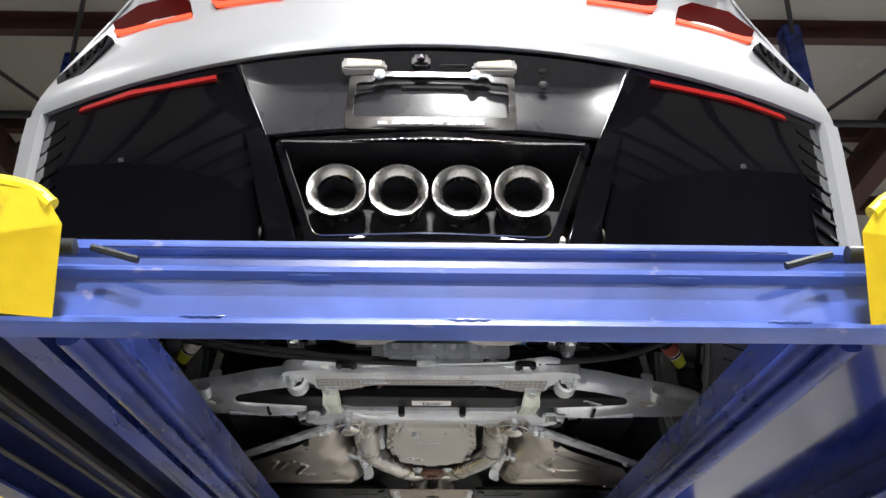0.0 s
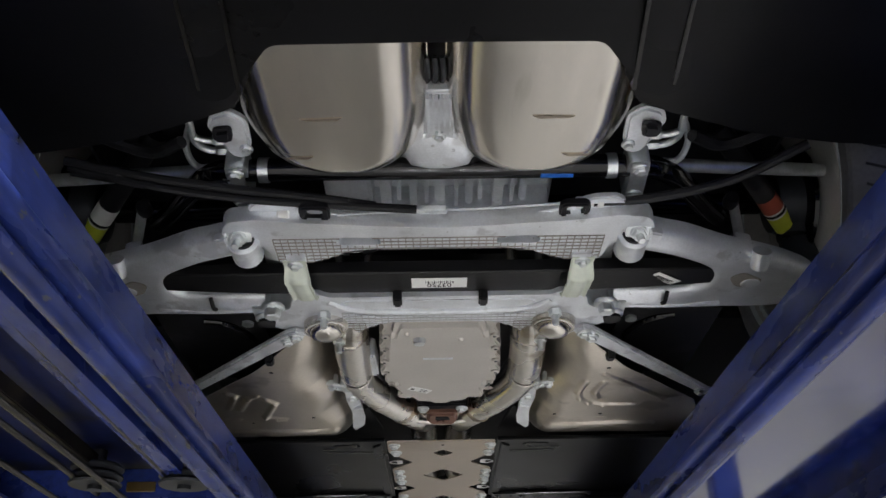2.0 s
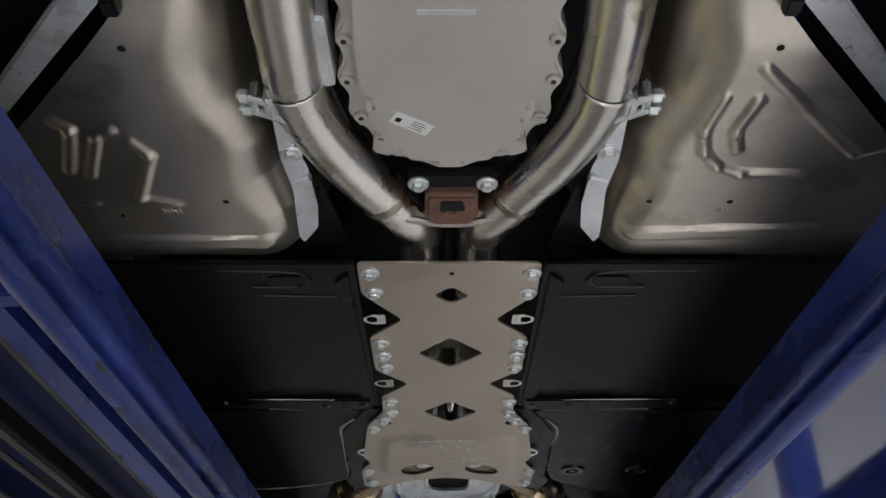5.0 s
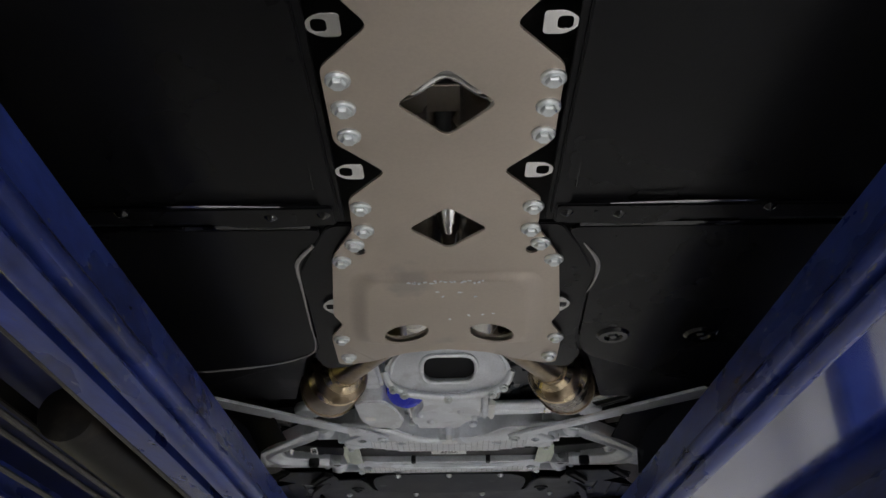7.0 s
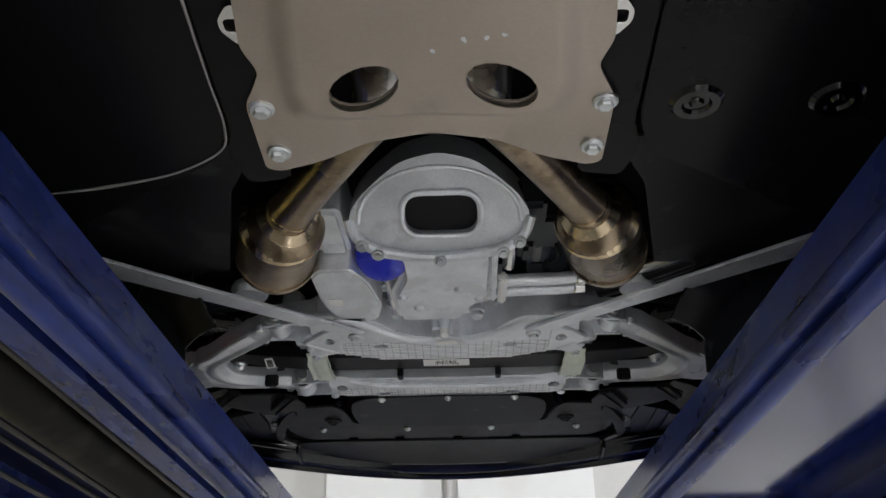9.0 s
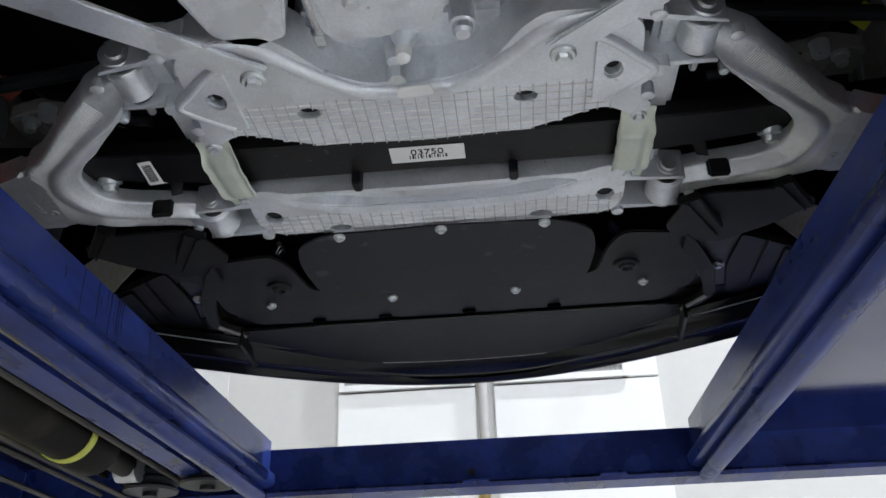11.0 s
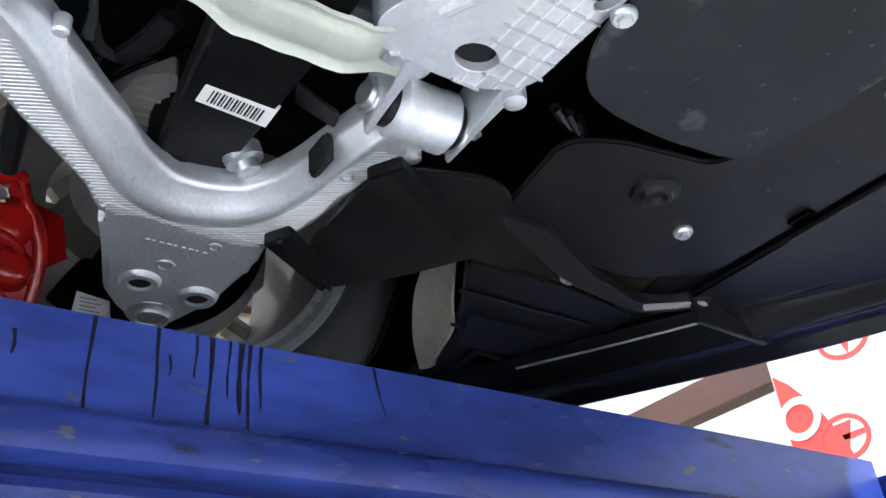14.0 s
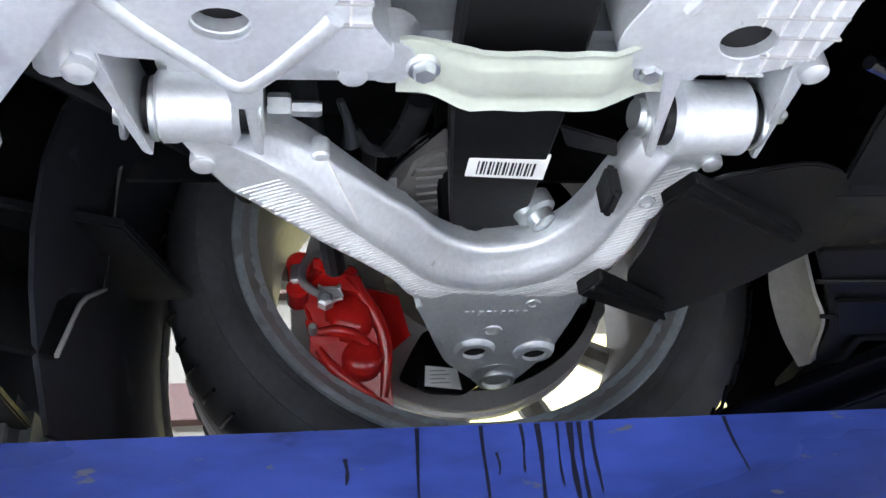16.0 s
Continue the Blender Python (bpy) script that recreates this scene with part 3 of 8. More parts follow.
def build_west_side():
    """What shows through the wheel: a cream bay with red-brown girts and a tan cabinet."""
    solid("bay_wall", box(-4.2, -4.1, 1.0, 8.0, 0, 4.6, 0), BAY_WALL_SHADED, "beige sheeted bay wall with shade in its colour", "wall")
    for z in (2.6, 3.26, 3.94, 4.4):
        tagged(new("wall_girt", finish("wall_girt", box(-4.1, -4.02, 1.0, 8.0, z, z + 0.19, 0.003), PURLIN)),
               "red-brown steel girt on the bay wall", "girt", group="bay girts", kind="structure")
    cab = thing("wall_cabinet", "yellow painted tall steel cabinet before the bay wall", "cabinet")
    part("body", box(-3.6, -3.02, 4.3, 7.6, 0, 3.17, 0.006), BOX_TAN, cab)
    for k in range(4):
        door = part("door", box(-3.02, -3.0, 4.32 + 0.82 * k, 5.10 + 0.82 * k, 0.1, 3.13, 0.004), BOX_TAN, cab)
        part("handle", box(-3.0, -2.98, 4.36 + 0.82 * k, 4.38 + 0.82 * k, 1.3, 1.5, 0.004), DARK_STEEL, door)


# ---- four-post lift ----
RAIL_TOP, RAIL_STEP, RAIL_LOW = 1.811, 1.747, 1.692
RAIL_Y0, RAIL_Y1 = 0.262, 4.775


def rail_x(side, y):
    return -0.452 + 0.0112 * y if side < 0 else 0.535 - 0.0245 * y


def skewed(bm, side):
    """Lay a bar built at offset 0 along the rail's inner line."""
    for v in bm.verts:
        v.co.x = rail_x(side, v.co.y) + side * v.co.x
    return bm


def build_lift():
    lift = thing("four_post_lift", "blue four-post vehicle lift, raised, worn paint and drips", "vehicle lift")
    for side in (-1, 1):
        rail = part("runway", skewed(profile_bar([(0.004, 1.790), (0.50, 1.790), (0.50, 1.779), (0.004, 1.779)], RAIL_Y0, RAIL_Y1, "y"), side), BLUE_DECK if side > 0 else BLUE_SHADED, lift, "blue runway deck plate")
        inner = [(0.0, RAIL_TOP), (0.0, RAIL_STEP + 0.004), (-0.008, RAIL_STEP), (-0.012, RAIL_STEP - 0.006), (-0.012, 1.728), (-0.008, 1.7215), (0.001, 1.7185), (0.012, 1.7175), (0.012, 1.7125), (0.004, 1.7105),
                 (0.002, 1.704), (0.006, 1.697), (0.014, RAIL_LOW), (0.028, RAIL_LOW), (0.034, 1.696), (0.034, 1.703), (0.026, 1.705), (0.020, 1.720), (0.016, 1.778), (0.008, RAIL_TOP)]
        part("inner_rail", bevelled(skewed(profile_bar(inner, RAIL_Y0, RAIL_Y1, "y"), side), 0.0015, 1), BLUE, rail, "blue inner rail with a rolled lower edge")
        part("outer_rail", skewed(profile_bar([(0.50, 1.83), (0.508, 1.83), (0.508, 1.69), (0.45, 1.69), (0.45, 1.697), (0.50, 1.70)], RAIL_Y0, RAIL_Y1, "y"), side), BLUE, rail)
        # stiffener inside the inner rail
        if side < 0:
            part("angle_iron", bevelled(skewed(profile_bar([(0.075, 1.779), (0.075, 1.715), (0.12, 1.715), (0.12, 1.722), (0.082, 1.722), (0.082, 1.779)], RAIL_Y0, RAIL_Y1, "y"), side), 0.001, 1), BLUE, rail)
        # unseen pad added under the front tyre, whose height fits the camera's view
        part("tyre_pad", box(min(side * 0.60, side * 0.97), max(side * 0.60, side * 0.97), 3.86, 4.30, 1.790, 1.8195, 0.004), DARK_STEEL, rail, "unseen dark steel pad added under the front tyre")
        # flipped-up approach ramp
        x0 = rail_x(side, 0.2)
        ramp_bm = bmesh.new()
        pts = [(0.016, 0.155, 1.692), (0.52, 0.155, 1.735), (0.52, 0.10, 1.90), (0.035, 0.10, 1.835), (0.012, 0.118, 1.80)]
        vs = [ramp_bm.verts.new((x0 + side * (p[0] - 0.014), p[1] + 0.015, p[2])) for p in pts]
        ramp_bm.faces.new(vs)
        bmesh.ops.solidify(ramp_bm, geom=ramp_bm.faces[:], thickness=0.012)
        ramp = part("approach_ramp", bevelled(ramp_bm, 0.002, 1), YELLOW, lift, "yellow approach ramp folded up as a wheel stop")
        part("ramp_edge", tube([(x0 + side * 0.012, 0.127, 1.822), (x0 + side * 0.05, 0.124, 1.846), (x0 + side * 0.16, 0.12, 1.862), (x0 + side * 0.52, 0.115, 1.912)], 0.010, 10), YELLOW, ramp)
        hinge = part("hinge", lathe([(0.011, 0), (0.011, 0.05), (0.009, 0.055), (0.009, 0.08)], pose(x0 - side * 0.005, 0.175, 1.79, 0, side * 90, 0), 14), DARK_STEEL, ramp, "steel hinge pin")
        part("pin", tube([(x0 - side * 0.03, 0.165, 1.785), (x0 - side * 0.09, 0.165, 1.768)], 0.005, 8, False), DARK_STEEL, hinge)
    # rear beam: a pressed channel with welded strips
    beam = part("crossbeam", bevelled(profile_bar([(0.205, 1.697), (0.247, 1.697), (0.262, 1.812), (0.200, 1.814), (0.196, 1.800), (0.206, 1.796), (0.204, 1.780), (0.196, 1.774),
                                                   (0.196, 1.769), (0.209, 1.763), (0.209, 1.712), (0.200, 1.706), (0.198, 1.699)], -1.94, 1.47), 0.0012, 1), BLUE_LIT, lift, "blue rear crossbeam with weld seams")
    part("strip", box(-0.42, 0.46, 0.193, 0.203, 1.7995, 1.806, 0.002), BLUE_LIT, beam)
    for x, z in ((-0.30, 1.806), (0.01, 1.806), (0.40, 1.806), (-0.18, 1.766), (0.29, 1.766), (0.02, 1.706), (-0.31, 1.708), (0.42, 1.707)):
        bm = tube([(x + 0.008 * k, 0.2 + 0.0008 * (k % 2), z + 0.001 * ((k * 3) % 2)) for k in range(8)], [0.0008, 0.0022, 0.0026, 0.0024, 0.0027, 0.0023, 0.0025, 0.0008], 8)
        part("weld", bm, BLUE_LIT, beam)
    front = part("crossbeam", bevelled(profile_bar([(4.78, 1.795), (4.84, 1.795), (4.84, 1.700), (4.768, 1.700), (4.766, 1.708), (4.777, 1.714), (4.78, 1.722)], -1.94, 1.47), 0.002, 2), BLUE, lift, "blue front crossbeam")
    part("hole", lathe([(0.0065, 0), (0.0065, 0.01)], pose(-0.003, 4.782, 1.731, 90, 0, 0), 12), FLAT_BLACK, front)
    for k in (-0.02, 0.24):
        part("weld", tube([(k, 4.768, 1.7105), (k + 0.05, 4.768, 1.7105)], 0.004, 8, False), BLUE, front)
    for x in (-2.02, 1.55):
        for y in (0.23, 4.84):
            post = part("post", box(x - 0.075, x + 0.075, y - 0.075, y + 0.075, 0, 2.35, 0.012), BLUE, lift, "square blue lift post")
            part("foot_plate", box(x - 0.16, x + 0.16, y - 0.16, y + 0.16, 0, 0.014, 0.002), BLUE, post)
    # gear under the left runway: cylinder, ropes, sheaves
    cyl = part("hydraulic_cylinder", lathe([(0.02, 2.95), (0.046, 2.96), (0.046, 4.40), (0.050, 4.41), (0.050, 4.47), (0.03, 4.48), (0.022, 4.50), (0.022, 4.60)],
                                           Matrix.Translation((-0.615, 0, 1.735)) @ Matrix.Rotation(radians(-90), 4, "X") @ Matrix.Diagonal((1, 1, 1, 1))), CYLINDER, lift, "oily black hydraulic cylinder under the runway")
    part("band", lathe([(0.0465, 4.372), (0.049, 4.373), (0.049, 4.388), (0.0465, 4.389)], Matrix.Translation((-0.615, 0, 1.735)) @ Matrix.Rotation(radians(-90), 4, "X"), closed=True), LIME_BAND, cyl, "lime printed tie band")
    part("rod_end", lathe([(0.028, -0.02), (0.028, 0.02)], pose(-0.615, 4.62, 1.735, 0, 90, 0), 18), ZINC, cyl)
    for x, z in ((-0.655, 1.700), (-0.72, 1.716), (-0.80, 1.705), (-0.545, 1.722)):
        part("wire_rope", tube([(x, 0.3, z), (x, 2.3, z - 0.004), (x, 4.74, z)], 0.0055, 8), CABLE, lift, "greasy steel wire rope")
    part("guide_bar", box(-0.70, -0.688, 0.3, 4.7, 1.735, 1.765, 0.002), CYLINDER, lift)
    cross = part("cross_tie", box(-0.93, -0.455, 1.80, 1.83, 1.70, 1.765, 0.003), BLUE, lift, "blue cross tie below the deck")
    part("tie_plate", box(-0.66, -0.60, 1.794, 1.80, 1.715, 1.735, 0.001), BRASS, cross)
    for x, y in ((-0.69, 1.70), (-0.515, 1.71), (-0.60, 4.69), (-0.48, 4.66)):
        sheave = part("sheave", lathe([(0.012, -0.022), (0.050, -0.022), (0.052, -0.018), (0.043, -0.012), (0.052, -0.006), (0.052, -0.002), (0.043, 0.004), (0.052, 0.010), (0.052, 0.014), (0.045, 0.02), (0.012, 0.02)],
                                      pose(x, y, 1.725), 28), DARK_STEEL, lift, "grooved steel rope sheave")
        part("axle", lathe([(0.014, -0.03), (0.014, 0.05)], pose(x, y, 1.725), 12), DARK_STEEL, sheave)
    # dark drips on the inner face of the left rail
    for y, w, l in ((3.972, 0.0030, 0.064), (4.012, 0.0028, 0.062), (4.020, 0.0022, 0.014), (4.046, 0.0042, 0.062), (4.036, 0.0026, 0.030), (4.058, 0.0022, 0.040),
                    (4.066, 0.0050, 0.050), (4.072, 0.0034, 0.064), (4.080, 0.0032, 0.045), (4.166, 0.0028, 0.036), (3.93, 0.0030, 0.016)):
        top = RAIL_TOP - (0.001 if l > 0.02 else 0.018)
        bm = bmesh.new()
        n, left, right = 12, [], []
        for k in range(n + 1):
            u = k / n
            wid = w * 0.30 * (1.5 - 1.2 * u if u < 0.35 else 1.0 + 0.25 * math.sin(9 * u + y * 90)) * (0.3 if k == n else 1.0)
            mid = y + 0.0006 * math.sin(5 * u + 70 * y) + (0.008 * u if y > 4.16 else 0)
            for row, q in ((left, mid - wid), (right, mid + wid)):
                row.append(bm.verts.new((rail_x(-1, q) + 0.0006, q, top - l * u)))
        for k in range(n):
            bm.faces.new((left[k], left[k + 1], right[k + 1], right[k]))
        part("drip", bm, DRIP, lift, "dark oil drip")
    return lift


# ---- car ----
GROUND = 1.792                 # where the rear tyres stand
DECK_TOP = 1.820               # unseen pads added so the front tyres fit the view
REAR_AXLE, FRONT_AXLE = 1.35, 4.088


def tail_y(x):
    """The curve of the tail in plan."""
    return 0.50 + 0.36 * x * x


def tail_half(z):
    """Half the width of the tail at a height."""
    steps = ((1.90, 0.80), (2.02, 0.83), (2.21, 0.842), (2.37, 0.848), (2.47, 0.812), (2.536, 0.754), (2.615, 0.684), (2.68, 0.62))
    for (za, a), (zb, b) in zip(steps, steps[1:]):
        if z <= zb:
            return a + (b - a) * max(0, (z - za) / (zb - za))
    return steps[-1][1]


def tail_patch(zs, left, right, out=0.0, n=28):
    """Rows of points on the tail between two x limits, which may be functions of z."""
    rows = []
    for z in zs:
        a, b = (left(z) if callable(left) else left), (right(z) if callable(right) else right)
        rows.append([(a + (b - a) * k / n, tail_y(a + (b - a) * k / n) + out + (tuck(z) if z < 2.379 and out > 0 else 0), z) for k in range(n + 1)])
    return rows


def tuck(z):
    """How far the fascia is drawn in below its waist."""
    d = max(0.0, 2.225 - z)
    return 0.13 * d * d / (d + 0.04)


def on_tail(points, depth=0.012, out=-0.004):
    """A solid plate of an outline in x, z laid on the tail."""
    bm = slab(points, 0, depth, bevel=0.0)
    for v in bm.verts:
        x, z, d = v.co
        v.co = (x, tail_y(x) + out + d, z)
    return bm


def body_section(y):
    """Half outline of the body at y: from the sill over the side and the roof to the middle."""
    u = (y - 0.62) / (4.76 - 0.62)
    w = 0.845 + 0.075 * math.sin(math.pi * min(1, max(0, u * 1.05))) ** 0.6
    if u > 0.80:
        w -= 0.20 * ((u - 0.80) / 0.20) ** 2
    low = 1.93 if y < 4.4 else 1.93 + 0.25 * (y - 4.4)
    for axle in (REAR_AXLE, FRONT_AXLE):
        d = abs(y - axle)
        if d < 0.365:
            low = max(low, 2.125 + math.sqrt(0.365 ** 2 - d * d) - 0.012)
    deck = 2.66 - 0.02 * u if y < 1.5 else 2.62
    if y > 2.9:
        deck = 2.60 - 0.28 * ((y - 2.9) / 2.0) ** 1.6
    roof = deck + 0.02
    if 0.8 < y < 3.3:
        roof = deck + 0.38 * math.sin(math.pi * ((y - 0.8) / 2.5) ** 0.85) ** 0.8
    top = max(deck - 0.05, low + 0.06)
    return [(w * 0.985, low), (w, low + 0.3 * (top - low)), (w, low + 0.6 * (top - low)), (w * 0.96, top - 0.02), (w * 0.86, deck + 0.002),
            (w * 0.72, deck + 0.25 * (roof - deck) + 0.006), (w * 0.56, deck + 0.80 * (roof - deck) + 0.008), (w * 0.30, roof + 0.006), (0.0, roof + 0.012)]


def build_body(car):
    ys = [0.74, 0.80, 0.88] + [0.95 + 0.09 * k for k in range(41)] + [4.62, 4.68]
    rows = []
    for y in ys:
        half = body_section(y)
        if y < 1.7:
            near = (y - 0.74) / 0.96
            half = [(min(x, (tail_half(min(z, 2.68)) + 0.004) * (1 - near) + 0.93 * near), z) for x, z in half]
        rows.append([(x, y, z) for x, z in half] + [(-x, y, z) for x, z in reversed(half[:-1])])
    shell = part("body_shell", sheet(rows, 0.004), SILVER, car, "silver painted coupe body")
    # nose closing
    half = body_section(4.68)
    ring = [(x, z) for x, z in half] + [(-x, z) for x, z in reversed(half[:-1])]
    nose = bmesh.new()
    vs = [nose.verts.new((x, 4.68 + 0.08 * (1 - (x / 0.85) ** 2), z)) for x, z in ring]
    nose.faces.new(vs)
    part("nose", nose, SILVER, shell)
    # tail: silver band, spoiler, black panel
    zs = [2.378, 2.395, 2.42, 2.45, 2.48, 2.51, 2.54, 2.58, 2.62, 2.66]
    band = tail_patch(zs, lambda z: -tail_half(z), tail_half)
    for i, row in enumerate(band):
        bulge = (-0.010, -0.014, -0.012, -0.004, 0.004, 0.008, 0.012, 0.016, 0.020, 0.012)[i]
        band[i] = [(x, y + bulge, z) for x, y, z in row]
    rear = part("rear_bumper", sheet(band, 0.012), SILVER, car, "silver rear bumper band")
    for s in (-1, 1):
        strip = tail_patch([1.95, 2.05, 2.15, 2.25, 2.33, 2.378], lambda z: s * (tail_half(z) - 0.038), lambda z: s * tail_half(z), -0.006, 6)
        part("side_strip", sheet(strip, 0.02), SILVER, rear)
        # sides of the tail run forward to the body
        rows = []
        for z in (1.95, 2.05, 2.15, 2.25, 2.378, 2.45, 2.52, 2.60, 2.66):
            w = tail_half(z)
            rows.append([(s * (w - 0.006 + 0.006 * k), tail_y(w) - 0.005 + 0.11 * k, z) for k in range(3)])
        part("quarter_panel", sheet(rows, 0.004), SILVER, rear)
    spoiler = tail_patch([2.655, 2.675, 2.70], lambda z: -tail_half(z) + 0.0, tail_half, -0.012)
    part("spoiler", sheet([[(x * 0.97, y + 0.002 * i, z) for x, y, z in row] for i, row in enumerate(spoiler)], 0.02), BLACK_GLOSS, rear, "gloss black spoiler lip")
    part("rear_deck", sheet([[(x, tail_y(x) + 0.02 + 0.10 * k, 2.66 + 0.004 * k) for x in [-0.66 + 0.055 * i for i in range(25)]] for k in range(4)], 0.004), SILVER, rear)
    # black panel with the central recess
    left_c = lambda z: -0.289 - 0.43 * max(0, z - 2.197)
    panel = part("rear_fascia", sheet(tail_patch([1.955, 1.975, 2.00, 2.06, 2.12, 2.18, 2.24, 2.30, 2.35, 2.378], lambda z: -0.80, lambda z: -0.30 - 0.43 * max(0, z - 2.197), 0.004), 0.01), BLACK_GLOSS, car, "gloss black lower rear fascia")
    part("fascia_half", sheet(tail_patch([1.955, 1.975, 2.00, 2.06, 2.12, 2.18, 2.24, 2.30, 2.35, 2.378], lambda z: 0.30 + 0.43 * max(0, z - 2.197), 0.80, 0.004), 0.01), BLACK_GLOSS, panel)
    rows = []
    for z, d in ((2.200, 0.004), (2.215, 0.012), (2.25, 0.020), (2.29, 0.026), (2.325, 0.034), (2.335, 0.030), (2.350, 0.016), (2.372, -0.006)):
        a = 0.300 + 0.43 * max(0, z - 2.197)
        rows.append([(a * (k / 14 - 1), tail_y(a * (k / 14 - 1)) + d * (1 - abs(k / 14 - 1) ** 6), z) for k in range(29)])
    part("plate_recess", sheet(rows, 0.008), DARK_BAND, panel, "dark grey number plate recess")
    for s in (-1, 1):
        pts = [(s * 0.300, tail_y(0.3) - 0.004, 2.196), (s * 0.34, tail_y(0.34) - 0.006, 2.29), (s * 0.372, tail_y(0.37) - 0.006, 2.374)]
        part("recess_edge", tube(pts, 0.0035, 8), EDGE_SHINE, panel, "bright bead painting the highlight on the recess edge")
        # fins beside the outlets, down to the valance
        fin = slab([(s * 0.348, 2.214), (s * 0.298, 2.196), (s * 0.222, 1.962), (s * 0.272, 1.955)], 0, 0.05, bevel=0.004)
        for v in fin.verts:
            x, z, d = v.co
            v.co = (x, tail_y(x) - 0.016 + d, z)
        part("fin", fin, BLACK_GLOSS, panel)
    # outlet surround
    frame_out = rounded(both([(0.0, 2.190), (0.288, 2.190), (0.212, 1.972), (0.0, 1.972)]), 0.02)
    frame_in = rounded(both([(0.0, 2.176), (0.268, 2.176), (0.200, 1.984), (0.0, 1.984)]), 0.02)
    bm = slab(frame_out, 0, 0.03, holes=[frame_in], bevel=0.002)
    for v in bm.verts:
        x, z, d = v.co
        v.co = (x, tail_y(x) - 0.008 + d, z)
    part("outlet_surround", bm, BLACK_GLOSS, panel, "gloss black surround of the exhaust outlets")
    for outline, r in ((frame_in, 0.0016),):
        part("surround_bead", tube([(x, tail_y(x) - 0.0085, z) for x, z in outline + outline[:1]], r, 6, False), EDGE_SHINE, panel, "bright bead painting the highlight on the surround edge")
    part("outlet_back", on_tail(both([(0.0, 2.185), (0.275, 2.185), (0.200, 1.985), (0.0, 1.985)]), 0.01, 0.085), BLACK_PLASTIC, panel)
    part("outlet_top", sheet([[(-0.27 + 0.045 * k, tail_y(0.2) - 0.01 + 0.04 * j, 2.176 - 0.004 * j) for k in range(13)] for j in range(4)], 0.004), BLACK_PLASTIC, panel)
    mesh_bm = bmesh.new()
    for k in range(40):
        x = -0.25 + 0.0128 * k
        add_box(mesh_bm, x, x + 0.0042, tail_y(x) - 0.010, tail_y(x) - 0.0085, 2.172 - 0.0008 * (k % 3), 2.1745 - 0.0008 * (k % 3))
    tagged(part("perforation", mesh_bm, EDGE_SHINE, panel), kind="stuff")
    # corner vents with slats
    for s in (-1, 1):
        for pts, n in (([(0.805, 2.370), (0.748, 2.378), (0.742, 2.33), (0.748, 2.10), (0.770, 1.99), (0.806, 1.99)], 9),):
            vent = part("corner_vent", on_tail([(s * x, z) for x, z in pts], 0.008, -0.001), FLAT_BLACK, panel, "black slatted corner vent")
            for k in range(n):
                z = 2.345 - k * 0.038
                bm = slab([(s * 0.748, z), (s * 0.805, z - 0.022), (s * 0.805, z - 0.028), (s * 0.748, z - 0.007)], 0, 0.02, bevel=0)
                for v in bm.verts:
                    x, zz, d = v.co
                    v.co = (x, tail_y(x) - 0.010 + d, zz)
                part("slat", bm, BLACK_GLOSS, vent)
        top = [(0.690, 2.538), (0.672, 2.520), (0.735, 2.452), (0.797, 2.448), (0.806, 2.470)]
        vent = part("upper_vent", on_tail([(s * x, z) for x, z in top], 0.020, -0.018), FLAT_BLACK, rear, "black slatted vent beside the tail lamp")
        for k in range(6):
            u = k / 6
            bm = on_tail([(s * (0.685 + 0.105 * u), 2.530 - 0.065 * u), (s * (0.692 + 0.107 * u), 2.527 - 0.065 * u), (s * (0.700 + 0.090 * u), 2.505 - 0.056 * u), (s * (0.693 + 0.088 * u), 2.506 - 0.056 * u)], 0.008, -0.024)
            part("slat", bm, BLACK_GLOSS, vent)
        # reflector strip
        part("reflector", on_tail([(s * 0.415, 2.343), (s * 0.415, 2.352), (s * 0.60, 2.364), (s * 0.714, 2.361), (s * 0.722, 2.353), (s * 0.60, 2.353)], 0.012, -0.016), REFLECTOR, panel, "thin red reflector strip")
        # tail lamps, two each side
        for a, b in ((0.690, 0.490), (0.462, 0.300)):
            lamp = part("tail_lamp", on_tail([(s * a, 2.585), (s * (a - 0.02), 2.535), (s * b, 2.525), (s * (b + 0.015), 2.575), (s * (b + 0.05), 2.60), (s * (a - 0.06), 2.61)], 0.02, -0.002), LAMP_RED, rear, "red tail lamp, lit")
            part("lit_bar", on_tail([(s * (a - 0.008), 2.556), (s * (a - 0.022), 2.537), (s * (b + 0.002), 2.527), (s * (b + 0.006), 2.536), (s * (a - 0.035), 2.547)], 0.006, -0.008), TAIL_GLOW, lamp, "glowing red light bar")
    # maker's lettering on the band is left as plain bars
    for k in range(8):
        x = -0.13 + k * 0.0345
        part("emblem_bar", on_tail([(x, 2.449), (x + 0.026, 2.449), (x + 0.028, 2.460), (x + 0.002, 2.460)], 0.004, -0.012), CHROME, rear)
    # plate lamps, camera, plate frame
    for x in (-0.130, 0.113):
        lamp = part("plate_lamp", box(x - 0.042, x + 0.042, 0.504, 0.53, 2.338, 2.366, 0.004), GREY_PIPE, panel, "number plate lamp, lit")
        part("lens", box(x - 0.034, x + 0.034, 0.5025, 0.526, 2.343, 2.361, 0.002), PLATE_GLOW, lamp, "warm lit lens")
    eye_ = part("parking_eye", box(-0.041, -0.007, 0.492, 0.525, 2.339, 2.366, 0.005), BLACK_PLASTIC, panel)
    part("lens", lathe([(0.008, 0), (0.008, 0.004), (0.004, 0.006)], pose(-0.024, 0.492, 2.353, 90, 0, 0), 16), BLACK_GLOSS, eye_)
    part("latch", box(0.010, 0.062, 0.505, 0.52, 2.346, 2.360, 0.002), FLAT_BLACK, panel)
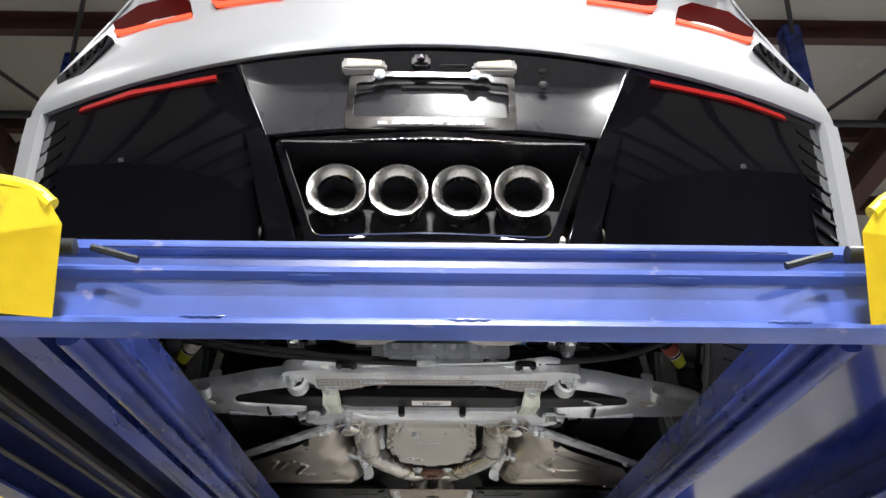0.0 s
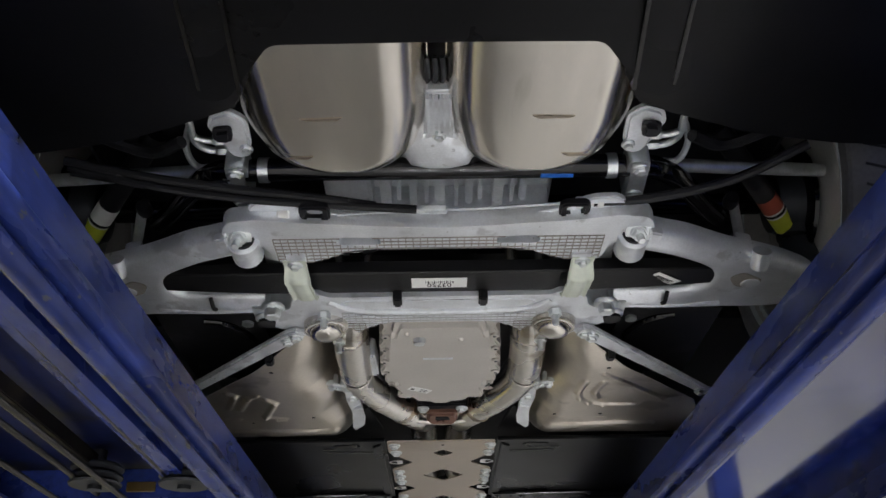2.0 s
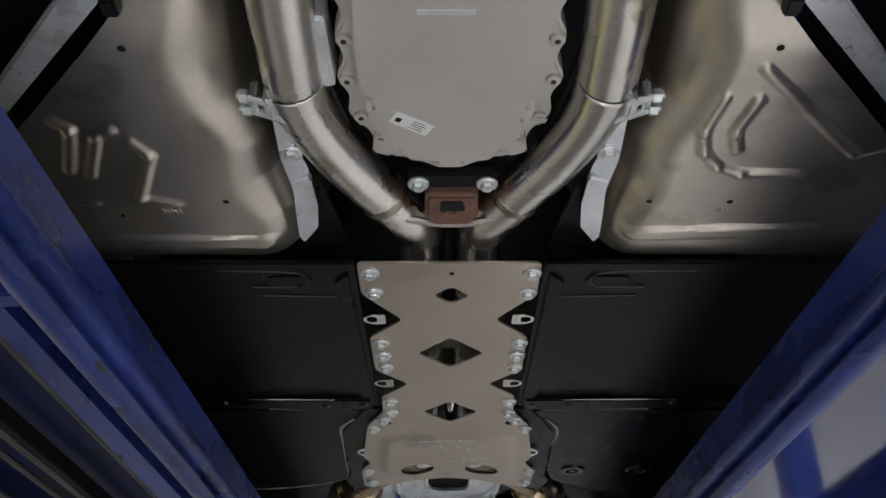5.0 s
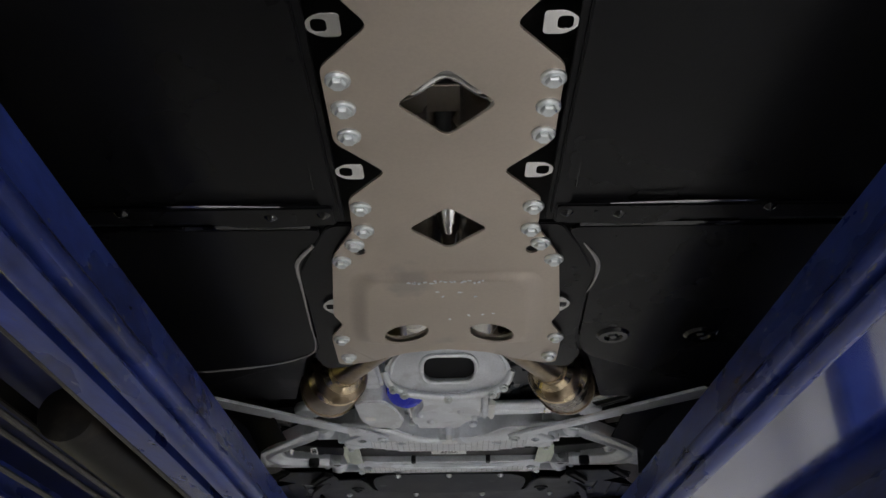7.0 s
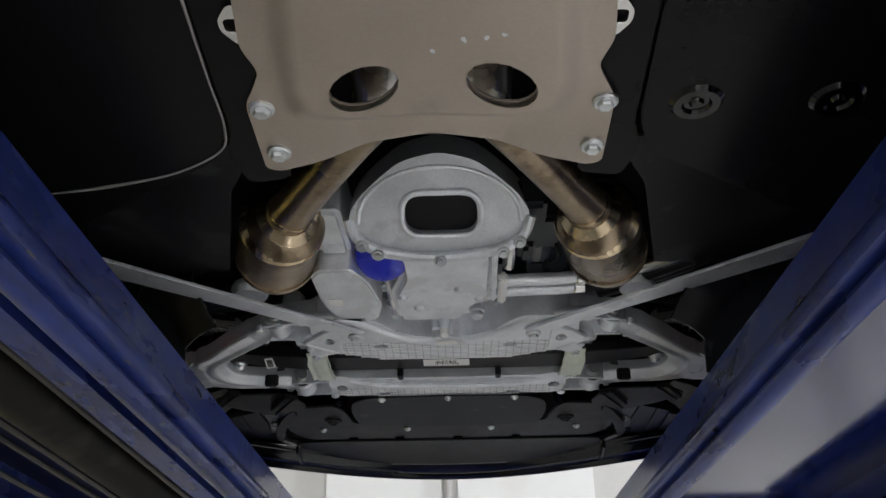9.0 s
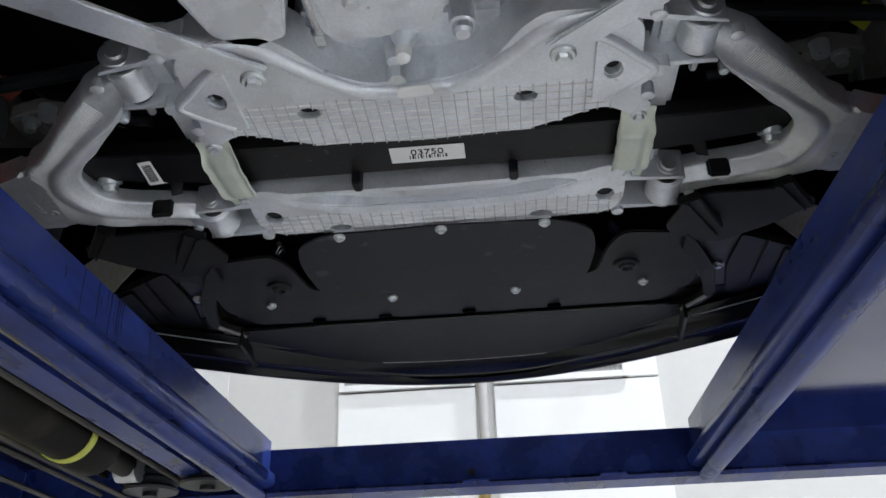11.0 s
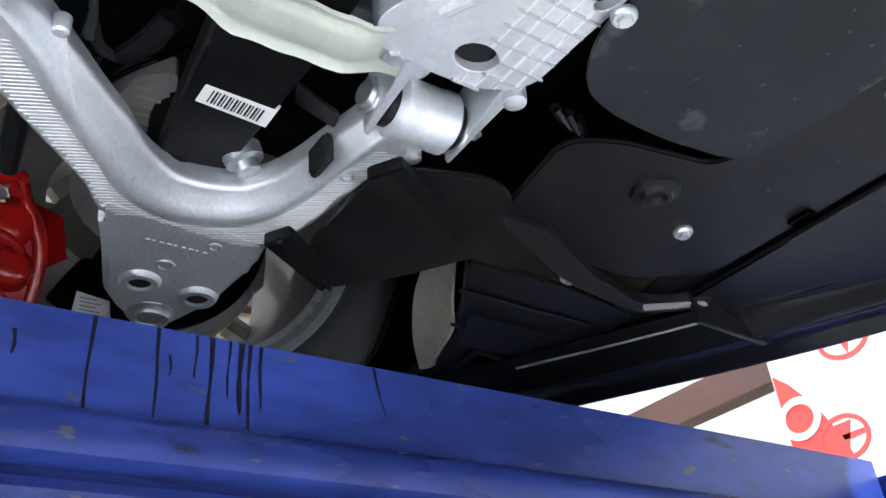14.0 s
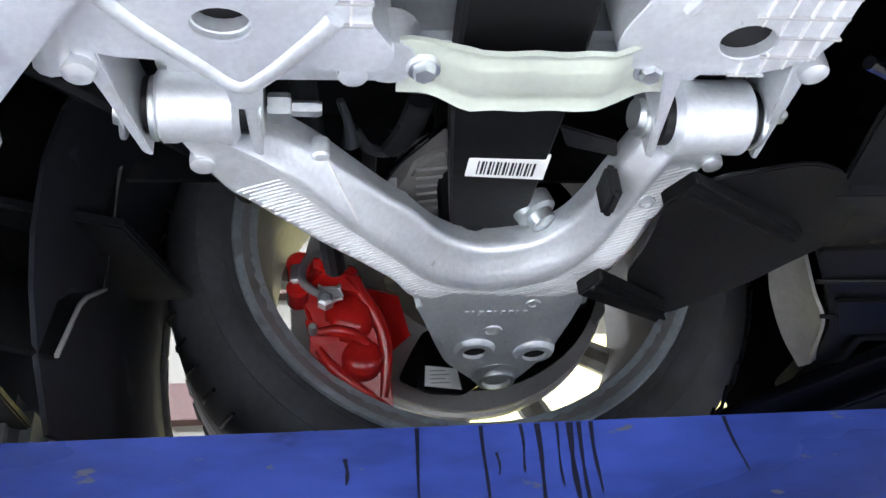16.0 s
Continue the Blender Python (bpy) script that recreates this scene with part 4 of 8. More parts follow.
    part("bracket_bar", box(-0.06, 0.055, 0.516, 0.53, 2.300, 2.312, 0.002), FLAT_BLACK, panel)
    pf = part("plate_frame", slab(rounded([(-0.160, 2.201), (0.150, 2.201), (0.150, 2.320), (0.11, 2.320), (0.10, 2.330), (-0.105, 2.330), (-0.115, 2.320), (-0.155, 2.320)], 0.01), 0, 0.010,
                                  holes=[rounded([(-0.146, 2.228), (0.137, 2.228), (0.137, 2.304), (0.105, 2.306), (0.10, 2.318), (-0.105, 2.318), (-0.11, 2.306), (-0.142, 2.304)], 0.01)], bevel=0.002), PLATE_CHROME, panel, "chromed number plate frame, empty")
    pf.matrix_basis = Matrix(((1, 0, 0, 0), (0, 0, 1, 0.502), (0, 1, 0, 0), (0, 0, 0, 1)))
    for k in range(8):
        part("frame_print", box(-0.10 + k * 0.025, -0.083 + k * 0.025, 0.5005, 0.502, 2.210, 2.217, 0), GREY_PIPE, panel)
    for x in (-0.100, 0.075):
        shared("screw", BOLT_SMALL, pose(x, 0.502, 2.321, -90, 0, 0), panel)
    for z in (2.352, 2.316):
        part("plug", lathe([(0.009, 0), (0.009, 0.003), (0.005, 0.005)], pose(0.205, tail_y(0.2) + 0.008, z, 90, 0, 0), 14), FLAT_BLACK, panel)
    # valance under the tail
    val = rounded(both([(0.0, 0.53), (0.24, 0.545), (0.30, 0.66), (0.318, 0.815), (0.292, 0.832), (0.268, 0.826), (0.200, 0.727), (0.0, 0.724)]), 0.014)
    part("valance", slab(val, 1.966, 1.974, bevel=0.001), BLACK_FLOOR, panel, "black under-tail valance")
    for s in (-1, 1):
        side_rows = []
        for j in range(7):
            row = []
            for x, end in ((0.24, 0.800), (0.27, 0.862), (0.32, 0.888), (0.37, 0.910), (0.43, 0.936), (0.50, 0.956), (0.58, 0.974), (0.68, 0.985), (0.80, 1.000)):
                begin = 0.555 + 0.36 * x * x
                row.append((s * x, begin + (end - begin) * j / 6, 1.958 + 0.030 * (j / 6) ** 1.5 + 0.030 * (x - 0.24)))
            side_rows.append(row)
        part("valance_side", sheet(side_rows, 0.006), BLACK_FLOOR, panel, "black curved tail undershield")
        part("valance_hem", tube([(x, y - 0.002, z - 0.003) for x, y, z in side_rows[-1]], 0.0022, 8), BLACK_GLOSS, panel)
        for x in (0.225, 0.275):
            part("strake", slab([(s * x, 0.55), (s * (x + 0.004), 0.55), (s * (x + 0.030), 0.82), (s * (x + 0.024), 0.82)], 1.945, 1.972, bevel=0.001, lift=lambda px, py: 0.10 * max(0, py - 0.6)), BLACK_GLOSS, panel)
    # dark cover added inside the body to block light from above
    part("inner_cover", box(-0.60, 0.60, 0.62, 4.80, 2.20, 2.21, 0), BLACK_PLASTIC, car, "dark cover added to block light from above")
    for axle in (REAR_AXLE, FRONT_AXLE):
        for s in (-1, 1):
            rows = [[(s * x, axle + 0.42 * math.cos(a), GROUND + 0.33 + 0.42 * math.sin(a)) for a in [math.pi * k / 14 - 0.1 for k in range(15)]] for x in (0.58, 0.72, 0.86)]
            part("wheel_liner", sheet(rows, 0.004), BLACK_PLASTIC, car)
            if axle == FRONT_AXLE:
                rows = [[(s * (0.46 + 0.40 * u), y + 0.026 * (1 - u) - 0.05 * (1 - u) ** 3, z - 0.06 * (1 - u)) for u in (0, 0.2, 0.4, 0.6, 0.8, 1)] for y, z in ((3.82, 2.30), (3.775, 2.25), (3.756, 2.2), (3.743, 2.161), (3.736, 2.112), (3.738, 2.05), (3.744, 2.003), (3.755, 1.95), (3.77, 1.895))]
                part("rear_liner", sheet(rows, 0.004), SHIELD, car, "dark grey rear half of the arch liner")
                # pale tube paints the lit edge of the liner
                part("liner_rim", tube([(s * 0.86, y, z) for y, z in ((3.756, 2.2), (3.743, 2.161), (3.736, 2.112), (3.738, 2.05), (3.744, 2.003), (3.755, 1.95))], 0.008, 10), LINER_SHINE, car, "pale rim painting the light on the rear liner")
            part("liner_wall", box(min(s * 0.575, s * 0.58), max(s * 0.575, s * 0.58), axle - 0.42, axle + 0.42, 2.12, 2.56, 0), BLACK_PLASTIC, car)


def build_wheel(car, s, axle, rear=False):
    """A wheel seen from inside: tyre, barrel, spokes, disc, caliper. s is the side."""
    width = 0.28 if rear else 0.25
    inner = s * (0.645 if rear else 0.676)
    r_tyre = 0.331 if rear else 0.318
    k = 1.0 if rear else 0.929              # the front rim is an inch smaller
    axle, hub_z = (axle, GROUND + r_tyre) if rear else (4.072, DECK_TOP + r_tyre)
    turn = Matrix.Translation((inner, axle, hub_z)) @ Matrix.Rotation(radians(90 * s), 4, "Y")
    wheel = part("wheel", lathe([(r * k, h) for r, h in ((0.262, 0.0), (0.263, 0.010), (0.252, 0.016), (0.245, 0.05), (0.232, 0.10), (0.232, width - 0.03), (0.25, width - 0.012), (0.26, width), (0.254, width), (0.245, width - 0.012),
                                 (0.226, width - 0.03), (0.226, 0.075), (0.234, 0.045), (0.238, 0.020), (0.240, 0.009), (0.242, 0.006), (0.258, -0.001))], turn, 72, True), RIM, car, "grey alloy wheel barrel")
    part("rim_lip", lathe([(r * k, h) for r, h in ((0.2625, 0.004), (0.2635, -0.001), (0.2615, -0.004), (0.258, -0.003), (0.252, 0.002), (0.2365, 0.008), (0.2365, 0.012), (0.256, 0.004))], turn, 80, True), RIM_LIP, wheel, "worn grey rim lip")
    tyre = part("tyre", lathe([(0.252 * k, 0.014), (0.262 * k, 0.002), (0.266 * k, -0.002), (0.272 * k, -0.0055), (0.2725 * k, -0.0048), (0.276 * k, -0.0085), (0.285 * k, -0.011), (0.300 * k, -0.010), (0.3005 * k, -0.0085), (0.309 * k, -0.006), (r_tyre - 0.011, 0.010), (r_tyre - 0.003, 0.030), (r_tyre, 0.07), (r_tyre, width - 0.07), (r_tyre - 0.002, width - 0.034), (r_tyre - 0.009, width - 0.012),
                               (0.305 * k, width + 0.006), (0.285 * k, width + 0.008), (0.262 * k, width - 0.004), (0.252 * k, width - 0.014)], turn, 96, True), RUBBER, wheel, "black low-profile tyre")
    grooves = bmesh.new()
    for h in (0.075, 0.11, 0.145, 0.18):
        add_lathe(grooves, [(r_tyre + 0.0004, h - 0.004), (r_tyre + 0.0008, h), (r_tyre + 0.0004, h + 0.004)], turn, 72)
    for f in [f for f in grooves.faces if len(f.verts) > 4]:
        grooves.faces.remove(f)
    part("tread_groove", grooves, FLAT_BLACK, wheel)
    sipes = bmesh.new()
    for i in range(64):
        a = 2 * math.pi * i / 64
        for h0, h1, skew in ((0.008, 0.058, 0.05), (width - 0.058, width - 0.008, -0.05)):
            pts = []
            for h, da in ((h0, -skew / 2), ((h0 + h1) / 2, 0), (h1, skew / 2)):
                rr = r_tyre + (0.0005 if 0.03 < h < width - 0.03 else -0.0075)
                pts.append(turn @ Vector((rr * math.cos(a + da), rr * math.sin(a + da), h)))
            add_tube(sipes, pts, 0.0022, 5, False)
    tagged(part("tread_sipe", sipes, FLAT_BLACK, wheel), kind="stuff")
    # spokes close the far side
    for i in range(10):
        a = 2 * math.pi * i / 10
        d = Vector((math.cos(a), math.sin(a), 0))
        part("spoke", tube([turn @ (d * 0.05 + Vector((0, 0, width - 0.07))), turn @ (d * 0.15 * k + Vector((0, 0, width - 0.05))), turn @ (d * 0.235 * k + Vector((0, 0, width - 0.03)))], [0.022, 0.016, 0.018], 8), RIM, wheel)
    part("hub", lathe([(0.07, width - 0.09), (0.07, width - 0.05)], turn, 24), RIM, wheel)
    # vented disc with bell
    h0 = 0.036 if rear else 0.094
    prof = [(0.085, 0.0), (0.160, 0.0), (0.1645, 0.0006), (0.172, 0.001), (0.173, 0.003), (0.172, 0.010), (0.166, 0.012), (0.166, 0.021), (0.172, 0.023), (0.173, 0.030), (0.172, 0.032), (0.09, 0.032), (0.09, 0.10 if rear else 0.05), (0.085, 0.10 if rear else 0.05)]
    part("brake_disc", lathe([(r, h + h0) for r, h in prof], turn, 72, True), ROTOR, wheel, "machined steel brake disc")
    if rear:
        part("dust_shield", lathe([(0.06, 0.022), (0.100, 0.024), (0.104, 0.030), (0.06, 0.030)], turn, 40), BLACK_GLOSS, wheel)
    else:
        frame_yz = Matrix.Translation((s * 0.692, 0, 0)) @ Matrix(((0, 0, s, 0), (1, 0, 0, 0), (0, 1, 0, 0), (0, 0, 0, 1)))
        plate = part("sensor_plate", slab(rounded([(3.990, 1.968), (4.004, 1.996), (4.018, 2.020), (4.05, 2.022), (4.09, 2.01), (4.085, 1.970), (4.052, 1.950), (4.018, 1.953)], 0.006), 0, 0.004, bevel=0.001), BLACK_GLOSS, wheel, "black shield plate with a white label")
        plate.matrix_basis = frame_yz
        lab = part("paper_label", slab([(4.017, 1.981), (4.048, 1.977), (4.051, 1.955), (4.015, 1.960)], -0.0016, -0.0004, bevel=0), PAPER, wheel, "white printed label")
        lab.matrix_basis = frame_yz.copy()
        prints = bmesh.new()
        for i in range(4):
            add_box(prints, 4.021, 4.040 - 0.004 * (i % 2), 1.962 + 0.0042 * i, 1.9628 + 0.0042 * i, -0.0022, -0.0016)
        part("print", prints, GREY_PIPE, wheel).matrix_basis = frame_yz.copy()
        # black splash shield over the leading half of the disc
        rows = []
        for i in range(25):
            a = math.pi * (-0.62 + 0.90 * i / 24)
            rows.append([(s * (0.748 - 0.012 * u), axle + (0.07 + 0.088 * u) * math.cos(a), hub_z + (0.07 + 0.096 * u) * math.sin(a)) for u in (0, 0.3, 0.6, 0.85, 1)])
        part("dust_shield", sheet(rows, 0.003), BLACK_GLOSS, wheel, "black pressed splash shield")
        # steel pad plate and bleed screw ahead of the axle
        plate = part("pad_plate", slab(rounded([(4.212, 2.045), (4.226, 2.06), (4.230, 2.12), (4.214, 2.12), (4.206, 2.07)], 0.004), 0, 0.006, bevel=0.001), ZINC, wheel)
        plate.matrix_basis = Matrix.Translation((s * 0.735, 0, 0)) @ Matrix(((0, 0, s, 0), (1, 0, 0, 0), (0, 1, 0, 0), (0, 0, 0, 1)))
        part("bleed_screw", lathe([(0.004, 0), (0.006, 0.002), (0.006, 0.008), (0.003, 0.012)], Matrix.Translation((s * 0.735, 4.200, 2.075)) @ Matrix.Rotation(radians(-90 * s), 4, "Y"), 8), ZINC, wheel)
    add = lathe([(0.03, -0.03), (0.055, -0.02), (0.062, 0.0), (0.07, 0.03), (0.07, 0.062)], turn, 24)
    add_tube(add, [(inner + s * 0.03, axle, GROUND + 0.20), (inner + s * 0.02, axle + 0.01, GROUND + 0.25), (inner + s * 0.03, axle, GROUND + 0.33), (inner - s * 0.02, axle - 0.02, GROUND + 0.47)], [0.03, 0.035, 0.05, 0.022], 12)
    part("upright", add, DARK_STEEL if rear else CAST, wheel, "cast aluminium hub carrier")
    return wheel, turn


def casting(points, s, depth, lift, bevel=0.005):
    """A cast lump: its inboard face through points (x, y, z), drawn outboard by depth and up by lift."""
    bm = bmesh.new()
    near = [bm.verts.new((s * x, y, z)) for x, y, z in points]
    far = [bm.verts.new((s * (x + depth), y, z + lift)) for x, y, z in points]
    bm.faces.new(near), bm.faces.new(far[::-1])
    for k in range(len(points)):
        bm.faces.new((near[k - 1], near[k], far[k], far[k - 1]))
    bmesh.ops.triangulate(bm, faces=[f for f in bm.faces if len(f.verts) > 4])
    return bevelled(bm, bevel, 3, 32)


def build_caliper(car, s, axle, turn):
    """Red caliper behind the axle line with its hose fitting, pads and bridge."""
    cal = part("brake_caliper", casting([(0.655, 3.909, 2.076), (0.657, 3.949, 2.068), (0.664, 3.951, 2.049), (0.669, 3.966, 2.033), (0.677, 3.977, 2.011), (0.683, 3.981, 1.992), (0.699, 3.981, 1.948),
                                         (0.699, 3.968, 1.950), (0.695, 3.952, 1.958), (0.688, 3.921, 1.978), (0.682, 3.910, 1.995), (0.674, 3.906, 2.018), (0.663, 3.899, 2.053)], s, 0.11, 0.07, 0.008), RED, car, "glossy red painted brake caliper")
    part("bridge", casting([(0.700, 3.950, 2.078), (0.700, 3.997, 2.064), (0.700, 3.990, 2.056), (0.701, 3.989, 2.044), (0.700, 4.006, 2.019), (0.700, 3.980, 1.996), (0.700, 3.955, 2.026)], s, 0.03, 0.02, 0.003), RED, cal)
    side_in = Matrix.Rotation(radians(-90 * s), 4, "Y")
    for y, z, x, r, h in ((3.945, 2.026, 0.668, 0.024, 0.011), (3.956, 1.986, 0.680, 0.020, 0.010)):
        part("piston_lobe", lathe([(0.001, h), (r * 0.45, h * 0.94), (r * 0.75, h * 0.72), (r * 0.93, h * 0.40), (r, 0.0), (r, -0.012)], Matrix.Translation((s * x, y, z)) @ side_in, 26), RED, cal, "", 70)
    part("edge_rib", tube([(s * 0.655, 3.950, 2.062), (s * 0.663, 3.956, 2.046), (s * 0.668, 3.968, 2.028), (s * 0.675, 3.977, 2.006), (s * 0.686, 3.979, 1.980), (s * 0.697, 3.976, 1.952)], [0.005, 0.007, 0.0075, 0.007, 0.006, 0.004], 12), RED, cal)
    part("cross_rib", tube([(s * 0.664, 3.914, 2.006), (s * 0.661, 3.930, 2.006), (s * 0.664, 3.946, 2.004), (s * 0.672, 3.962, 1.998)], [0.004, 0.006, 0.006, 0.004], 12), RED, cal)
    part("outer_rib", tube([(s * 0.680, 3.914, 1.996), (s * 0.684, 3.928, 1.978), (s * 0.690, 3.948, 1.962), (s * 0.696, 3.966, 1.952)], [0.004, 0.006, 0.006, 0.004], 12), RED, cal)
    part("upper_boss", casting([(0.646, 3.915, 2.070), (0.648, 3.946, 2.062), (0.652, 3.948, 2.046), (0.652, 3.930, 2.040), (0.648, 3.913, 2.050)], s, 0.03, 0.015, 0.006), RED, cal)
    part("side_boss", casting([(0.665, 3.907, 2.015), (0.665, 3.930, 2.012), (0.668, 3.930, 2.000), (0.670, 3.912, 1.998)], s, 0.03, 0.012, 0.004), RED, cal)
    side = Matrix.Rotation(radians(-90 * s), 4, "Y")
    part("end_cap", lathe([(0.013, -0.02), (0.013, 0.006), (0.010, 0.010)], Matrix.Translation((s * 0.655, 3.897, 2.074)) @ side, 18), RED, cal)
    part("end_cap", lathe([(0.011, -0.02), (0.011, 0.004), (0.008, 0.008)], Matrix.Translation((s * 0.655, 3.895, 2.047)) @ side, 18), RED, cal)
    part("clamp_plate", box(min(s * 0.642, s * 0.66), max(s * 0.642, s * 0.66), 3.888, 3.899, 2.050, 2.070, 0.002), ZINC, cal, "zinc plated clamp plate")
    part("pipe", tube([(s * 0.662, 3.914, 2.094), (s * 0.646, 3.906, 2.078), (s * 0.640, 3.900, 2.062), (s * 0.638, 3.900, 2.047), (s * 0.638, 3.907, 2.039), (s * 0.640, 3.915, 2.035), (s * 0.643, 3.924, 2.034)], 0.0042, 10), ZINC, cal, "bent steel brake pipe")
    part("hose_fitting", bevelled(casting([(0.636, 3.916, 2.040), (0.636, 3.934, 2.040), (0.636, 3.936, 2.030), (0.636, 3.928, 2.026), (0.636, 3.916, 2.028)], s, 0.02, 0.008, 0), 0.002), ZINC, cal, "steel hose fitting")
    part("banjo_bolt", lathe([(0.008, 0.0), (0.008, 0.010), (0.005, 0.012)], Matrix.Translation((s * 0.640, 3.921, 2.024)) @ side, 6), ZINC, cal)
    part("bleed_screw", lathe([(0.0042, -0.006), (0.0042, 0.006), (0.003, 0.008)], Matrix.Translation((s * 0.662, 3.909, 2.008)) @ side, 8), ZINC, cal)
    part("brake_pad", casting([(0.710, 3.888, 2.078), (0.710, 3.900, 2.080), (0.710, 3.910, 2.020), (0.710, 3.913, 1.992), (0.710, 3.902, 2.006), (0.710, 3.890, 2.018)], s, 0.02, 0.01, 0.003), GREY_PIPE, cal, "pale brake pad backing plate")
    return cal


def leaf(car, y, z, ends, front):
    """A transverse composite leaf spring with its labels. ends: (x, shift in y, shift in z)."""
    bm = bmesh.new()
    sections = []
    xs = [-1 + 2 * k / 24 for k in range(25)]
    ex, ey, ez = ends
    for u in xs:
        x = ex * u
        a = abs(x)
        dy, dz = ey * max(0, (a - 0.22) / (ex - 0.22)) ** 1.5, ez * max(0, (a - 0.22) / (ex - 0.22)) ** 1.6
        w, h = 0.0375 - 0.015 * max(0, (a - 0.3) / (ex - 0.3)), 0.024 - 0.008 * max(0, (a - 0.3) / (ex - 0.3))
        sections.append([bm.verts.new((x, y + dy + w * i, z + dz + h * j)) for i, j in ((-1, 0.12), (-0.94, 0), (0.94, 0), (1, 0.12), (1, 1), (-1, 1))])
    for a, b in zip(sections, sections[1:]):
        for k in range(6):
            bm.faces.new((a[k], a[(k + 1) % 6], b[(k + 1) % 6], b[k]))
    bm.faces.new(sections[0][::-1]), bm.faces.new(sections[-1])
    ob = part("leaf_spring", bm, BLACK_LEAF, car, "black composite transverse leaf spring")
    label = part("paper_label", box(-0.0485, 0.0485, y - 0.0185, y + 0.0165, z - 0.0012, z - 0.0002, 0), PAPER, ob, "white printed paper label")
    sgn = -1 if front else 1
    word("03750", Matrix.Translation((0, y + sgn * 0.006, z - 0.0014)) @ Matrix.Rotation(radians(180), 4, "Y") @ Matrix.Rotation(radians(180 if front else 0), 4, "Z"), 0.0175, FLAT_BLACK, ob, "number")
    bars = bmesh.new()
    for k in range(14):
        x = -0.024 + 0.0036 * k
        wd = (0.0012, 0.0024, 0.0008)[k % 3]
        add_box(bars, x, x + wd, y - sgn * 0.0045 - 0.004, y - sgn * 0.0045 + 0.004, z - 0.0016, z - 0.0012)
    part("bar_code", bars, FLAT_BLACK, ob)
    # second label towards one end
    xl = -0.375 if front else 0.398
    u = (abs(xl) - 0.22) / (ex - 0.22)
    zl, yl = z + ez * u ** 1.6, y + ey * u ** 1.5
    lab = part("paper_label", box(-0.012, 0.012, -0.028, 0.028, -0.0006, 0.0004, 0), PAPER, ob, "small white bar-code label")
    lab.matrix_basis = pose(xl, yl + (0.006 if front else 0), zl - 0.001, 0, -8 if xl < 0 else 8, 4 if front else -52)
    bars = bmesh.new()
    for k in range(16):
        add_box(bars, -0.009, 0.003, -0.021 + 0.0026 * k, -0.021 + 0.0026 * k + (0.0009, 0.0016)[k % 2], -0.001, -0.0006)
    b = part("bar_code", bars, FLAT_BLACK, ob)
    b.matrix_basis = lab.matrix_basis.copy()
    return ob


def strap(car, s, x, y0, y1, z, drop, lean, wide=0.019, head=None):
    """A pressed steel strap under the leaf with a rib, bolted at both ends."""
    rows = []
    n = 26
    for k in range(n + 1):
        u = k / n
        e = min(u, 1 - u)
        dip = drop * min(1, max(0, (e - 0.10) / 0.16)) ** 1.5
        wid = wide + 0.0032 * min(1, max(0, (e - 0.08) / 0.14)) + 0.0006 * math.sin(31 * u)
        row = []
        for j in range(13):
            v = j / 6 - 1
            rib = 0.0038 * (1 / (1 + math.exp((abs(v + 0.1) - 0.50) * 22))) * min(1, max(0, (e - 0.17) / 0.05))
            edge = -0.0035 * max(0, abs(v) - 0.72) / 0.28 * min(1, max(0, (e - 0.06) / 0.12))
            row.append((s * (x + v * wid + lean * (u - 0.5)), y0 + (y1 - y0) * u, z - dip - rib + edge))
        rows.append(row)
    ob = part("spring_strap", sheet(rows, 0.003), STRAP, car, "pale green zinc coated spring strap", 60)
    for u in (0.09, 0.91):
        bolt(s * (x + lean * (u - 0.5)), y0 + (y1 - y0) * u, z - 0.001, ob, head or BOLT_ROUND)
    return ob


def grid_relief(car, name, outline_fn, x_lines, y_lines, z, material, parent, show="xy"):
    """Raised lines of a cast grid below a surface, clipped by outline_fn(x, y)."""
    bm = bmesh.new()
    def run(points):
        seg = []
        for p in points:
            if outline_fn(p[0], p[1]):
                seg.append(p)
            else:
                if len(seg) > 2:
                    add_box(bm, min(q[0] for q in seg) - 0.0007, max(q[0] for q in seg) + 0.0007, min(q[1] for q in seg) - 0.0007, max(q[1] for q in seg) + 0.0007, z - 0.0015, z + 0.001)
                seg = []
        if len(seg) > 2:
            add_box(bm, min(q[0] for q in seg) - 0.0007, max(q[0] for q in seg) + 0.0007, min(q[1] for q in seg) - 0.0007, max(q[1] for q in seg) + 0.0007, z - 0.0015, z + 0.001)
    x0, x1, y0, y1 = min(x_lines), max(x_lines), min(y_lines), max(y_lines)
    for x in x_lines if "x" in show else ():
        run([(x, y0 + (y1 - y0) * k / 40) for k in range(41)])
    for y in y_lines if "y" in show else ():
        run([(x0 + (x1 - x0) * k / 160, y) for k in range(161)])
    return tagged(part(name, bm, material, parent), kind="stuff")


def inside(poly, holes=(), margin=0.0):
    def odd(pts, x, y):
        c = False
        for i in range(len(pts)):
            (xa, ya), (xb, yb) = pts[i - 1], pts[i]
            if (ya > y) != (yb > y) and x < (xb - xa) * (y - ya) / (yb - ya) + xa:
                c = not c
        return c
    return lambda x, y: odd(poly, x, y) and not any(odd(h, x, y) for h in holes)


